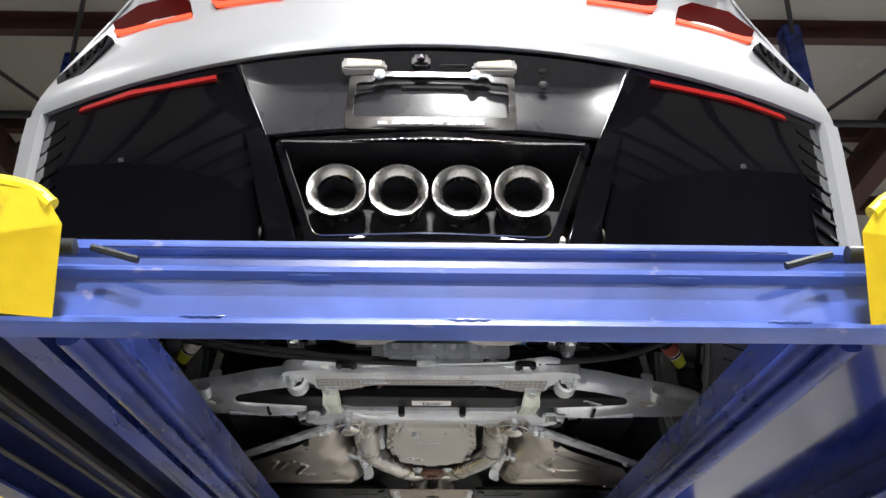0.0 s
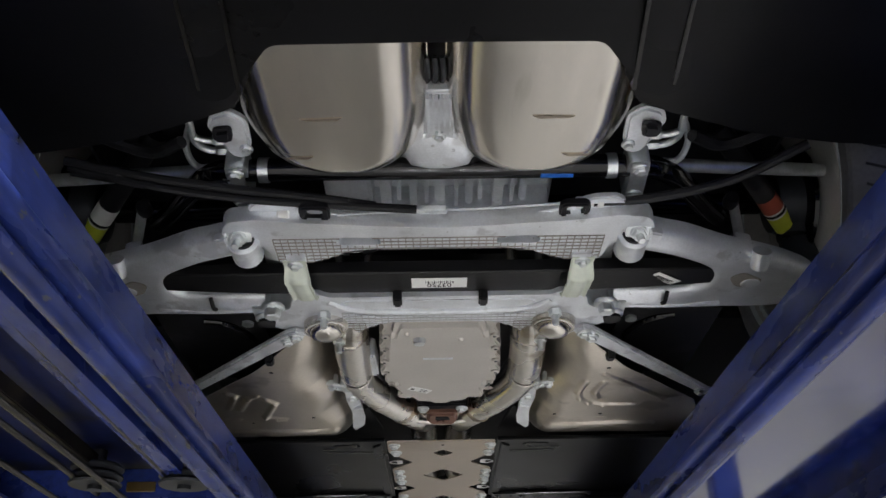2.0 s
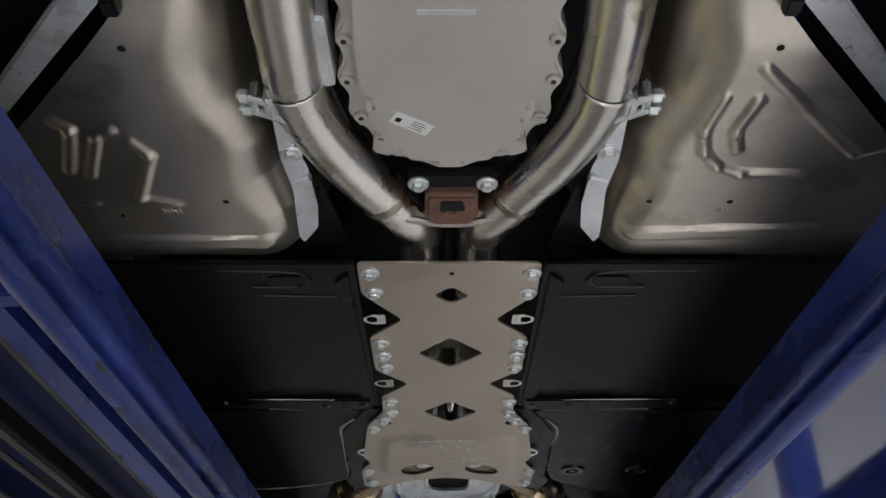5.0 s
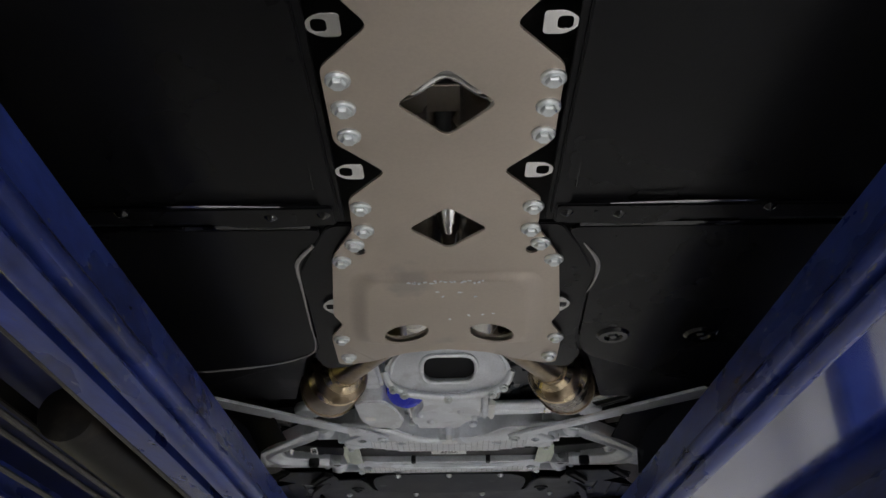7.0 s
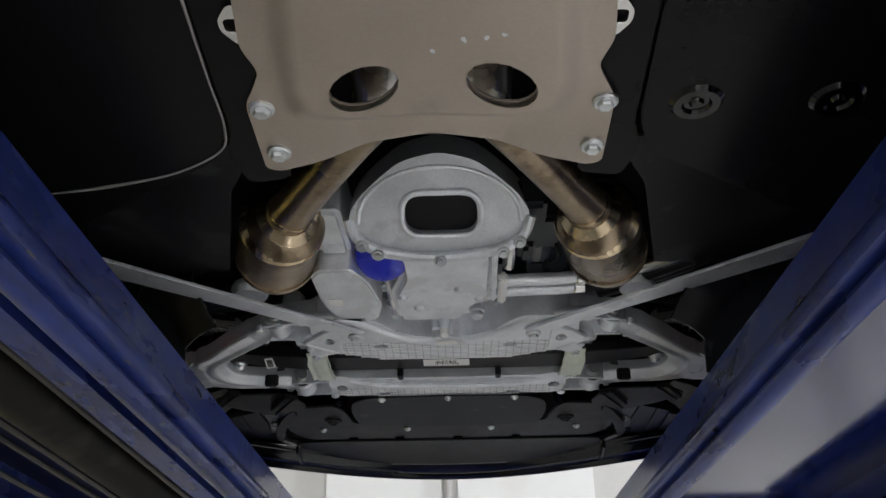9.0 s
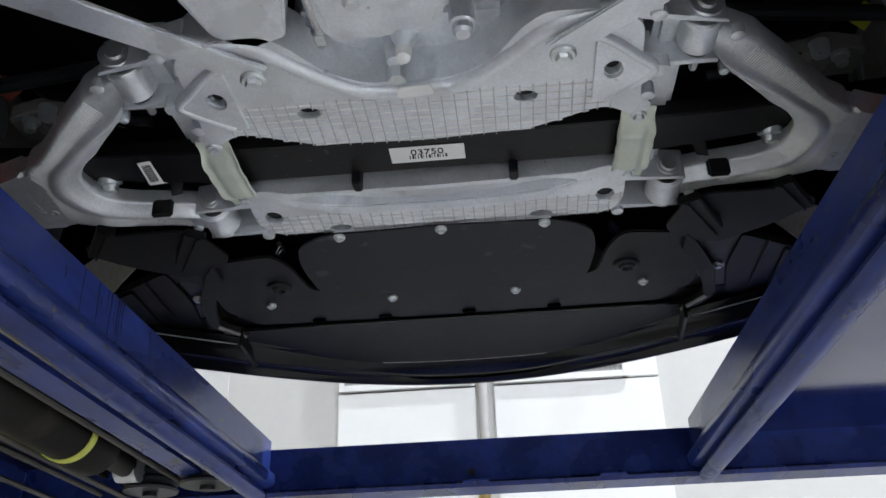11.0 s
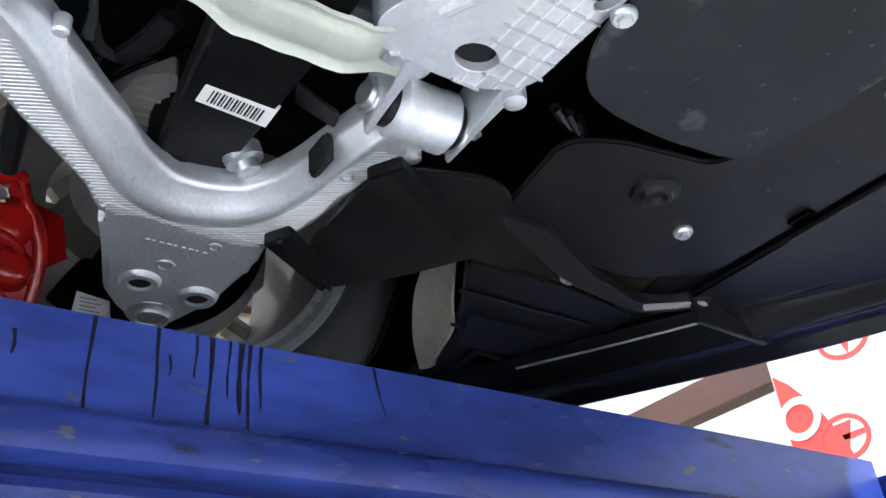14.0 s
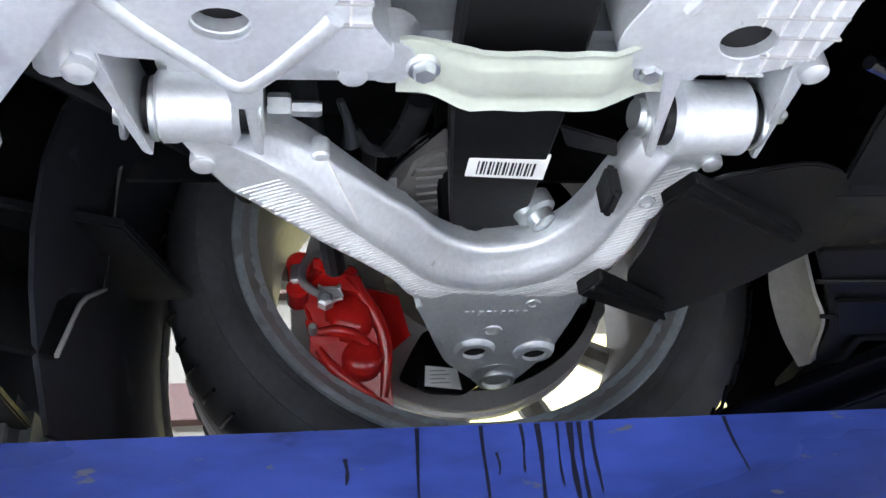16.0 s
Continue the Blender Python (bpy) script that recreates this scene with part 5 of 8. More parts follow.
def bushing(parent, x, y, z, length=0.07, r=0.030, along="y", tilt=0):
    m = Matrix.Translation((x, y, z)) @ (Matrix.Rotation(radians(90), 4, "X") if along == "y" else Matrix()) @ Matrix.Rotation(radians(tilt), 4, "X")
    h = length / 2
    ob = part("bushing", lathe([(r * 0.78, -h), (r, -h + 0.004), (r, -h + 0.012), (r * 0.96, -h + 0.014), (r * 0.96, h - 0.014), (r, h - 0.012), (r, h - 0.004), (r * 0.78, h)], m, 26), CAST_FRONT, parent, "cast eye with a rubber bush")
    part("rubber", lathe([(r * 0.75, -h - 0.006), (r * 0.75, h + 0.006)], m, 20), BLACK_PLASTIC, ob)
    return ob


REAR_OUTER = ((0.335, 1.160), (0.375, 1.176), (0.413, 1.190), (0.493, 1.234), (0.562, 1.262), (0.62, 1.292), (0.675, 1.335), (0.695, 1.39), (0.675, 1.44), (0.60, 1.453), (0.505, 1.449), (0.40, 1.445), (0.318, 1.442))
REAR_INNER = ((0.335, 1.226), (0.370, 1.239), (0.400, 1.251), (0.435, 1.271), (0.458, 1.287), (0.473, 1.304), (0.480, 1.325), (0.480, 1.345), (0.474, 1.362), (0.459, 1.376), (0.42, 1.381), (0.37, 1.381), (0.318, 1.381))


def rear_arm(car, s):
    """A forged C-shaped arm with rounded limbs and a broad flat outer end."""
    rows = []
    for o, i in zip(*(curve([(x, y, 0) for x, y in line], 4) for line in (REAR_OUTER, REAR_INNER))):
        wide = (i - o).length
        belly = 0.012 * max(0.0, min(1.0, (0.14 - wide) / 0.06))
        row = []
        for u, dz in ((0.04, 0.034), (0.0, 0.022), (0.01, 0.009), (0.05, 0.003), (0.10, 0.0005), (0.28, -0.45 * belly), (0.45, -0.75 * belly), (0.55, -0.75 * belly), (0.72, -0.45 * belly), (0.90, 0.0005), (0.96, 0.003), (0.995, 0.009), (1.0, 0.022), (0.97, 0.034)):
            p = o.lerp(i, u)
            row.append((s * p.x, p.y, 1.957 + dz))
        rows.append(row + row[:1])
    bm = sheet(rows)
    bmesh.ops.remove_doubles(bm, verts=bm.verts[:], dist=1e-6)
    low = part("lower_arm", bm, CAST, car, "cast aluminium rear lower arm", 60)
    part("rib", tube([(s * 0.322, 1.424, 1.954), (s * 0.42, 1.426, 1.953), (s * 0.52, 1.425, 1.954)], 0.0055, 10), CAST, low)
    # dark plate stands in for the shade of a recess
    part("recess", slab(rounded([(s * 0.513, 1.326), (s * 0.534, 1.307), (s * 0.578, 1.338), (s * 0.560, 1.366), (s * 0.532, 1.362)], 0.012), 1.9555, 1.958, bevel=0.001), GRID_SHADE, low)
    part("boss", lathe([(0.010, -0.004), (0.016, -0.002), (0.020, 0.004)], pose(s * 0.556, 1.348, 1.956), 20), CAST, low)
    part("mark", box(min(s * 0.50, s * 0.514), max(s * 0.50, s * 0.514), 1.283, 1.288, 1.9555, 1.957, 0.0005), GRID_SHADE, low)
    part("lug", slab(rounded([(s * 0.340, 1.156), (s * 0.362, 1.163), (s * 0.360, 1.190), (s * 0.340, 1.186)], 0.005), 1.950, 1.966, bevel=0.004), CAST, low)
    part("link_bracket", slab(rounded([(s * 0.512, 1.262), (s * 0.545, 1.272), (s * 0.552, 1.298), (s * 0.520, 1.290)], 0.008), 1.962, 2.015, bevel=0.005), CAST, low)
    return low


def build_rear(car):
    # mufflers
    for s in (-1, 1):
        out = rounded([(s * 0.012, 0.62), (s * 0.012, 0.93), (s * 0.030, 1.03), (s * 0.085, 1.064), (s * 0.19, 1.064), (s * 0.256, 1.035), (s * 0.284, 0.95), (s * 0.288, 0.62)], 0.09, 7)
        muf = part("muffler", pillow(out, 1.992, 2.17, 0.072, 14), MUFFLER, car, "brushed stainless silencer box", 60)
        rim = [(0.155 + (abs(x) - 0.155) * 0.985, 0.84 + (y - 0.84) * 0.985) for x, y in out]
        part("seam", tube([(s * x, y, 2.052) for x, y in rim + rim[:1]], 0.0028, 8, False), MUFFLER, muf)
        for x, y, l in ((0.13, 0.90, 0.06), (0.18, 0.99, 0.045)):
            part("stain", slab([(s * x, y), (s * (x + l), y + 0.002), (s * (x + l - 0.008), y + 0.006), (s * (x + 0.01), y + 0.007)], 1.9908, 1.9915, bevel=0), HOT, muf)
    for x in (-0.172, -0.061, 0.052, 0.163):
        m = Matrix.Translation((x, 0.545, 2.101)) @ Matrix.Rotation(radians(-90), 4, "X") @ Matrix.Rotation(radians(0), 4, "Y")
        part("exhaust_tip", lathe([(0.0535, 0.004), (0.0528, 0.0), (0.0515, 0.0), (0.0355, 0.011), (0.0345, 0.016), (0.0345, 0.12), (0.040, 0.12), (0.047, 0.03), (0.0535, 0.012)], m, 48, True), TIP, car, "polished round exhaust tip")
        # black sleeve darkens the inside of the tip
        part("tip_bore", lathe([(0.0340, 0.020), (0.0335, 0.021), (0.0335, 0.108), (0.002, 0.110), (0.002, 0.114), (0.0342, 0.114)], m, 36, True), FLAT_BLACK, car, "black bore of the exhaust tip")
        part("tip_clamp", box(x + 0.034, x + 0.078, 0.60, 0.625, 2.026, 2.040, 0.003), STEEL, car)
    diff = part("diff_housing", lathe([(0.030, -0.005), (0.050, 0.0), (0.056, 0.012), (0.075, 0.030), (0.10, 0.045), (0.10, 0.14)], pose(0.003, 1.055, 2.035), 34), CAST_FRONT, car, "cast differential housing", 50)
    part("bracket", slab(rounded([(-0.016, 0.90), (0.022, 0.90), (0.026, 1.00), (0.046, 1.07), (-0.040, 1.07), (-0.020, 1.00)], 0.008), 2.035, 2.075, bevel=0.006), CAST_FRONT, diff)
    for k in range(5):
        part("fin", box(-0.015 + 0.008 * k, -0.0115 + 0.008 * k, 0.905, 0.99, 2.026, 2.038, 0.001), CAST_FRONT, diff)
    for k in range(4):
        part("spring", tube([(-0.014 + 0.011 * k, 0.845, 2.05), (-0.012 + 0.011 * k, 0.875, 2.045), (-0.014 + 0.011 * k, 0.895, 2.05)], 0.0042, 8), DARK_STEEL, diff)
    shared("bolt", BOLT_SMALL, pose(0.003, 1.0, 2.034), diff)
    # gearbox casing seen between the members
    case = part("gearbox_case", box(-0.20, 0.20, 1.12, 1.35, 2.098, 2.19, 0.006), CAST_FRONT, car, "ribbed aluminium gearbox casing")
    x = -0.118
    for k in range(12):
        wide = (0.007, 0.018, 0.006, 0.012)[k % 4]
        part("rib", box(x, x + wide, 1.135 + 0.006 * (k % 2), 1.25, 2.052 + 0.007 * (k % 3), 2.105, 0.003), CAST_FRONT, case)
        x += wide + (0.013, 0.010, 0.016)[k % 3]
    part("rib", box(-0.118, 0.19, 1.150, 1.158, 2.062, 2.10, 0.003), CAST_FRONT, case)
    part("flange", box(-0.12, 0.19, 1.232, 1.262, 2.045, 2.10, 0.004), CAST_FRONT, case)
    for x in (-0.10, -0.045, 0.02, 0.085, 0.15):
        bolt(x, 1.245, 2.045, case, BOLT_SMALL)
    part("pipe", tube([(-0.125, 1.12, 2.05), (-0.10, 1.13, 2.05), (-0.08, 1.12, 2.055), (-0.06, 1.10, 2.07)], 0.007, 8), ZINC, case)
    # castings glimpsed through the gap between the members
    for x0, x1, y0, y1, z in ((-0.150, -0.075, 1.268, 1.290, 2.02), (-0.060, 0.030, 1.262, 1.282, 2.03), (0.040, 0.128, 1.270, 1.295, 2.018), (-0.10, 0.12, 1.296, 1.312, 2.035)):
        lug = part("lug", box(x0, x1, y0, y1, z, 2.10, 0.005), CAST_FRONT, case)
        bolt((x0 + x1) / 2, (y0 + y1) / 2, z, lug, BOLT_SMALL)
    part("hose", tube([(-0.19, 1.255, 2.01), (-0.17, 1.29, 2.005), (-0.12, 1.30, 2.01), (-0.08, 1.285, 2.03)], 0.009, 10), BLACK_PLASTIC, case)
    # anti-roll bar and toe links
    bar = part("anti_roll_bar", tube([(-0.49, 1.27, 2.05), (-0.46, 1.235, 2.05), (-0.40, 1.155, 2.05), (-0.36, 1.112, 2.045), (-0.30, 1.096, 2.041), (0, 1.096, 2.041), (0.30, 1.096, 2.041), (0.36, 1.118, 2.047), (0.40, 1.155, 2.05), (0.46, 1.235, 2.05), (0.49, 1.27, 2.05)], 0.0185, 16), BLACK_GLOSS, car, "gloss black anti-roll bar")
    tag = lathe([(0.0190, -0.026), (0.0190, 0.026)], Matrix(), 40)
    for f in [f for f in tag.faces if len(f.verts) > 4 or not (-0.02 < math.atan2(f.calc_center_median().y, f.calc_center_median().x) / math.pi < 0.26)]:
        tag.faces.remove(f)
    part("tag", tag, BLUE_TAG, bar, "blue and white paper tag").matrix_basis = Matrix.Translation((0.188, 1.096, 2.041)) @ Matrix(((0, 0, 1, 0), (0.25, -0.97, 0, 0), (-0.97, -0.25, 0, 0), (0, 0, 0, 1)))
    band = lathe([(0.0191, -0.026), (0.0191, 0.026)], Matrix(), 40)
    for f in [f for f in band.faces if len(f.verts) > 4 or not (0.25 < math.atan2(f.calc_center_median().y, f.calc_center_median().x) / math.pi < 0.50)]:
        band.faces.remove(f)
    part("tag_print", band, PAPER, bar).matrix_basis = Matrix.Translation((0.188, 1.096, 2.041)) @ Matrix(((0, 0, 1, 0), (0.25, -0.97, 0, 0), (-0.97, -0.25, 0, 0), (0, 0, 0, 1)))
    for s in (-1, 1):
        part("collar", lathe([(0.0205, -0.008), (0.0205, 0.008)], pose(s * 0.275, 1.096, 2.041, 0, 90, 0), 20), ZINC, bar)
        clamp = part("bar_clamp", slab(rounded([(s * 0.296, 1.062), (s * 0.330, 1.060), (s * 0.335, 1.155), (s * 0.300, 1.160)], 0.008), 2.018, 2.07, bevel=0.006), ZINC, bar, "zinc bar clamp")
        bolt(s * 0.314, 1.072, 2.018, clamp), bolt(s * 0.318, 1.147, 2.018, clamp)
        # hanger beside the silencer
        hang = part("hanger_bracket", slab(rounded([(s * 0.282, 1.028), (s * 0.278, 0.965), (s * 0.300, 0.944), (s * 0.330, 0.955), (s * 0.340, 0.982), (s * 0.326, 1.012), (s * 0.318, 1.052), (s * 0.296, 1.060)], 0.010), 2.036, 2.052, bevel=0.005), CAST_FRONT, car, "cast hanger bracket with a rubber block")
        part("rubber_block", slab(rounded([(s * 0.300, 0.968), (s * 0.330, 0.972), (s * 0.332, 1.000), (s * 0.304, 1.002)], 0.010), 2.022, 2.040, bevel=0.006), BLACK_PLASTIC, hang)
        bolt(s * 0.290, 1.030, 2.036, hang, BOLT_SMALL)
        for k in range(2):
            part("brake_pipe", tube([(s * 0.326, 1.064 - 0.026 * k, 2.06), (s * 0.356, 1.066 - 0.026 * k, 2.06), (s * (0.374 + 0.004 * k), 1.042 - 0.018 * k, 2.06), (s * 0.372, 0.99, 2.06), (s * (0.392 + 0.008 * k), 0.962 - 0.01 * k, 2.064), (s * 0.45, 0.950 - 0.010 * k, 2.075), (s * 0.56, 0.95, 2.10)], 0.0058, 10), ZINC, car)
            part("pipe_nut", lathe([(0.0085, -0.008), (0.0095, -0.006), (0.0095, 0.006), (0.0085, 0.008)], pose(s * 0.338, 1.065 - 0.026 * k, 2.06, 0, 90, 0), 6), ZINC, car)
        part("pipe_elbow", tube([(s * 0.355, 1.120, 2.06), (s * 0.388, 1.108, 2.06), (s * 0.392, 1.06, 2.06), (s * 0.380, 1.02, 2.064)], 0.0055, 8), ZINC, car)
        part("toe_link", tube([(s * 0.34, 1.135, 2.07), (s * 0.665, 1.205, 2.10)], 0.0115, 12, False), ZINC, car, "bright steel toe link")
        part("hose", tube([(s * 0.39, 1.03, 2.05), (s * 0.45, 1.07, 2.06), (s * 0.52, 1.04, 2.07), (s * 0.60, 1.0, 2.1)], 0.010, 8), BLACK_PLASTIC, car)
        # damper with its printed label
        damper = part("damper", tube([(s * 0.690, 1.402, 2.046), (s * 0.652, 1.357, 2.066), (s * 0.650, 1.355, 2.068), (s * 0.48, 1.155, 2.16)], [0.010, 0.010, 0.0195, 0.0195], 18, False), BLACK_PLASTIC, car, "black damper with a coloured label")
        d = Vector((-0.068 * s, -0.08, 0.037)).normalized()
        turn = d.to_track_quat("Z", "Y").to_matrix().to_4x4()
        place = Matrix.Translation((s * 0.650, 1.355, 2.068)) @ turn
        part("label", lathe([(0.0200, 0.012), (0.0200, 0.050)], place, 20), LABEL_YELLOW, damper, "yellow printed label")
        part("label", lathe([(0.0200, 0.050), (0.0200, 0.064)], place, 20), PAPER, damper)
        part("label", lathe([(0.0200, 0.064), (0.0200, 0.096)], place, 20), LABEL_RED if s > 0 else PAPER, damper)
        part("print", lathe([(0.02015, 0.054), (0.02015, 0.060)], place, 20), FLAT_BLACK, damper)
        part("drop_link", tube([(s * 0.515, 1.245, 2.062), (s * 0.545, 1.325, 2.03)], 0.009, 8, False), ZINC, car, "steel anti-roll bar drop link")
        part("link_joint", lathe([(0.012, -0.012), (0.014, 0), (0.012, 0.012)], pose(s * 0.510, 1.24, 2.062, 90, 0, 0), 14), BLACK_PLASTIC, car)
        part("half_shaft", tube([(s * 0.12, 1.33, 2.115), (s * 0.60, 1.345, 2.12)], 0.02, 14, False), BLACK_GLOSS, car)
    # handbrake cable
    for dy, dz, end in ((0.0, 0.0, -0.035), (-0.016, 0.006, -0.10), (0.012, 0.010, -0.15)):
        part("brake_cable", tube([(-0.55, 1.02 + dy, 2.0), (-0.43, 1.063 + dy, 1.990 + dz), (-0.309, 1.091 + dy, 1.986 + dz), (-0.20, 1.106 + dy * 0.6, 1.984 + dz), (end, 1.128 + dy * 0.2, 1.984 + dz)], 0.0072, 10), BLACK_PLASTIC, car, "black sleeved handbrake cable")
    part("brake_cable", tube([(0.245, 1.116, 1.986), (0.335, 1.108, 1.987), (0.45, 1.065, 1.99), (0.55, 1.0, 2.01)], 0.0078, 10), BLACK_PLASTIC, car, "black sleeved handbrake cable")
    part("cable_rod", tube([(-0.05, 1.130, 1.984), (0.06, 1.128, 1.984), (0.225, 1.116, 1.986)], 0.0026, 8, False), ZINC, car)
    part("cable_rod", tube([(-0.16, 1.135, 1.980), (-0.03, 1.128, 1.982)], 0.0018, 8, False), ZINC, car)
    part("equaliser", slab(rounded([(-0.035, 1.121), (0.014, 1.122), (0.014, 1.134), (-0.030, 1.134)], 0.004), 1.977, 1.988, bevel=0.002), ZINC, car)
    part("cable_end", lathe([(0.0065, -0.012), (0.0095, -0.010), (0.0095, 0.002), (0.0065, 0.004), (0.006, 0.022), (0.009, 0.024), (0.009, 0.032)], pose(0.228, 1.115, 1.985, 0, 90, 0), 12), PAPER, car, "white plastic cable end")
    part("cable_end", lathe([(0.007, -0.010), (0.009, -0.008), (0.009, 0.008), (0.007, 0.010)], pose(-0.245, 1.128, 1.978, 0, 90, 0), 12), PAPER, car)
    for x in (-0.195, 0.215):
        part("cable_clip", slab(rounded([(x - 0.024, 1.098), (x + 0.024, 1.098), (x + 0.024, 1.140), (x - 0.024, 1.140)], 0.012), 1.970, 1.984, holes=[rounded([(x - 0.013, 1.107), (x + 0.013, 1.107), (x + 0.013, 1.131), (x - 0.013, 1.131)], 0.008)], bevel=0.003), BLACK_PLASTIC, car)
    # rear cradle: rear member
    half = [(0, 1.150), (0.10, 1.142), (0.22, 1.130), (0.285, 1.118), (0.335, 1.125), (0.350, 1.160), (0.340, 1.200), (0.282, 1.205), (0.276, 1.255), (0.225, 1.262), (0.185, 1.245), (0.150, 1.222), (0.11, 1.216), (0, 1.216)]
    member = rounded(both(half), 0.014)
    holes = [rounded([(s * 0.095, 1.180), (s * 0.16, 1.176), (s * 0.168, 1.190), (s * 0.16, 1.203), (s * 0.095, 1.202)], 0.01) for s in (-1, 1)]
    cradle = part("rear_cradle", slab(member, 1.962, 1.990, holes, 0.006, 3), CAST, car, "cast aluminium rear suspension cradle")
    for s in (-1, 1):
        part("upper_rib", slab(rounded([(s * x, y) for x, y in ((0.145, 1.142), (0.20, 1.120), (0.245, 1.096), (0.282, 1.094), (0.300, 1.112), (0.300, 1.15), (0.16, 1.152))], 0.01), 1.980, 1.992, bevel=0.004), CAST, cradle)
    grid_relief(car, "cast_grid", inside(member, holes), [-0.27 + 0.012 * k for k in range(46)], [1.179 + 0.011 * k for k in range(8)], 1.962, GRID_SHADE, cradle)
    # rear cradle: front member with engine mounts
    half = [(0, 1.352), (0.20, 1.352), (0.215, 1.336), (0.262, 1.350), (0.272, 1.400), (0.320, 1.42), (0.315, 1.475), (0.27, 1.50), (0.245, 1.535), (0.185, 1.535), (0.160, 1.510), (0.135, 1.480), (0.10, 1.460), (0, 1.458)]
    member2 = rounded(both(half), 0.016)
    holes2 = [rounded([(s * 0.115, 1.418), (s * 0.158, 1.405), (s * 0.164, 1.413), (s * 0.15, 1.428), (s * 0.120, 1.432)], 0.006) for s in (-1, 1)]
    front = part("front_member", slab(member2, 1.940, 1.99, holes2, 0.007, 3), CAST, cradle, "cast front member of the cradle")
    # dark sheets stand in for the shade inside the slots
    for h in holes2:
        part("bore", slab(h, 1.9445, 1.9465, bevel=0), FLAT_BLACK, front, "dark sheet holding the shade of the casting slot")
    part("trough", slab(rounded(both([(0, 1.362), (0.165, 1.362), (0.18, 1.376), (0.15, 1.395), (0, 1.398)]), 0.008), 1.9375, 1.942, bevel=0.002), CAST_FRONT, front)
    part("ridge", tube([(-0.20, 1.372, 1.944), (-0.15, 1.400, 1.940), (0, 1.408, 1.939), (0.15, 1.400, 1.940), (0.20, 1.372, 1.944)], 0.008, 10), CAST, front)
    grid_relief(car, "cast_grid", inside(member2, holes2), [-0.18 + 0.012 * k for k in range(31)], [1.418 + 0.011 * k for k in range(6)], 1.940, GRID_MID, front)
    grid_relief(car, "cast_grid", inside(member2, holes2), [s * (0.14 + 0.012 * k) for s in (1,) for k in range(5)], [1.46 + 0.011 * k for k in range(5)], 1.940, GRID_SHADE, front)
    grid_relief(car, "cast_grid", inside(member2, holes2), [-(0.14 + 0.012 * k) for k in range(5)], [1.46 + 0.011 * k for k in range(5)], 1.940, GRID_SHADE, front)
    for s in (-1, 1):
        part("cradle_rail", slab(rounded([(s * 0.26, 1.25), (s * 0.30, 1.24), (s * 0.315, 1.43), (s * 0.275, 1.44)], 0.01), 1.985, 2.05, bevel=0.006), CAST, cradle)
        mount = part("engine_mount", lathe([(0.004, -0.024), (0.016, -0.023), (0.027, -0.018), (0.030, -0.013), (0.031, -0.006), (0.0355, -0.004), (0.037, 0.004), (0.037, 0.03)], pose(s * 0.214, 1.462, 1.932, 0, s * 6, 0), 34), STEEL, cradle, "domed steel engine mount cup", 50)
        part("mount_ring", lathe([(0.0355, -0.008), (0.0405, -0.007), (0.0415, 0.0), (0.0415, 0.012), (0.0375, 0.012)], pose(s * 0.214, 1.462, 1.934, 0, s * 6, 0), 34, True), STEEL, mount)
        ring = lathe([(0.0372, -0.002), (0.0372, 0.018)], pose(s * 0.214, 1.462, 1.926, 0, s * 6, 0), 34)
        for f in [f for f in ring.faces if len(f.verts) > 4 or f.calc_center_median().y > 1.455]:
            ring.faces.remove(f)
        part("mount_label", ring, PAPER, mount, "white printed label")
        for x, y in ((0.212, 1.412), (0.196, 1.528)):
            part("stud", lathe([(0.012, -0.012), (0.012, 0.0)], pose(s * x, y, 1.938), 6), ZINC, mount)
            part("stud_tip", lathe([(0.006, -0.03), (0.007, -0.012)], pose(s * x, y, 1.938), 12), ZINC, mount)
        strap(car, s, 0.238, 1.240, 1.372, 1.956, 0.022, -0.012)
        part("strap_foot", box(min(s * 0.218, s * 0.262), max(s * 0.218, s * 0.262), 1.225, 1.25, 1.955, 1.985, 0.006), CAST, cradle)
        # lower arm
        low = rear_arm(car, s)
        bushing(low, s * 0.318, 1.205, 1.962, 0.056, 0.026)
        tip_way = Vector((0, -0.5, -0.87)).to_track_quat("Z", "Y").to_matrix().to_4x4()
        nut = part("flange_nut", lathe([(0.0215, 0), (0.0215, 0.003), (0.014, 0.004), (0.0125, 0.007)], Matrix.Translation((s * 0.322, 1.166, 1.960)) @ tip_way, 22), ZINC, low, "zinc flange nut on a stud")
        part("hexagon", lathe([(0.0115, 0.006), (0.0118, 0.008), (0.0118, 0.014), (0.0105, 0.016)], Matrix.Translation((s * 0.322, 1.166, 1.960)) @ tip_way, 6), ZINC, nut)
        part("stud", lathe([(0.0062, 0.014), (0.0062, 0.030), (0.0050, 0.032)], Matrix.Translation((s * 0.322, 1.166, 1.960)) @ tip_way, 14), ZINC, nut)
        bushing(low, s * 0.322, 1.442, 1.962, 0.05, 0.022, "x")
        bolt(s * 0.304, 1.395, 1.944, low, BOLT_BIG)
        part("washer", lathe([(0.021, -0.002), (0.022, 0.0), (0.021, 0.003)], pose(s * 0.304, 1.395, 1.944), 22), ZINC, low)
        part("bracket", slab(rounded([(s * 0.29, 1.40), (s * 0.345, 1.40), (s * 0.345, 1.47), (s * 0.30, 1.48)], 0.008), 1.945, 1.955, bevel=0.002), ZINC, low)
        part("tie", tube([(s * 0.414, 1.375, 1.954), (s * 0.412, 1.395, 1.944), (s * 0.410, 1.405, 1.946)], 0.004, 8), BLACK_PLASTIC, low)
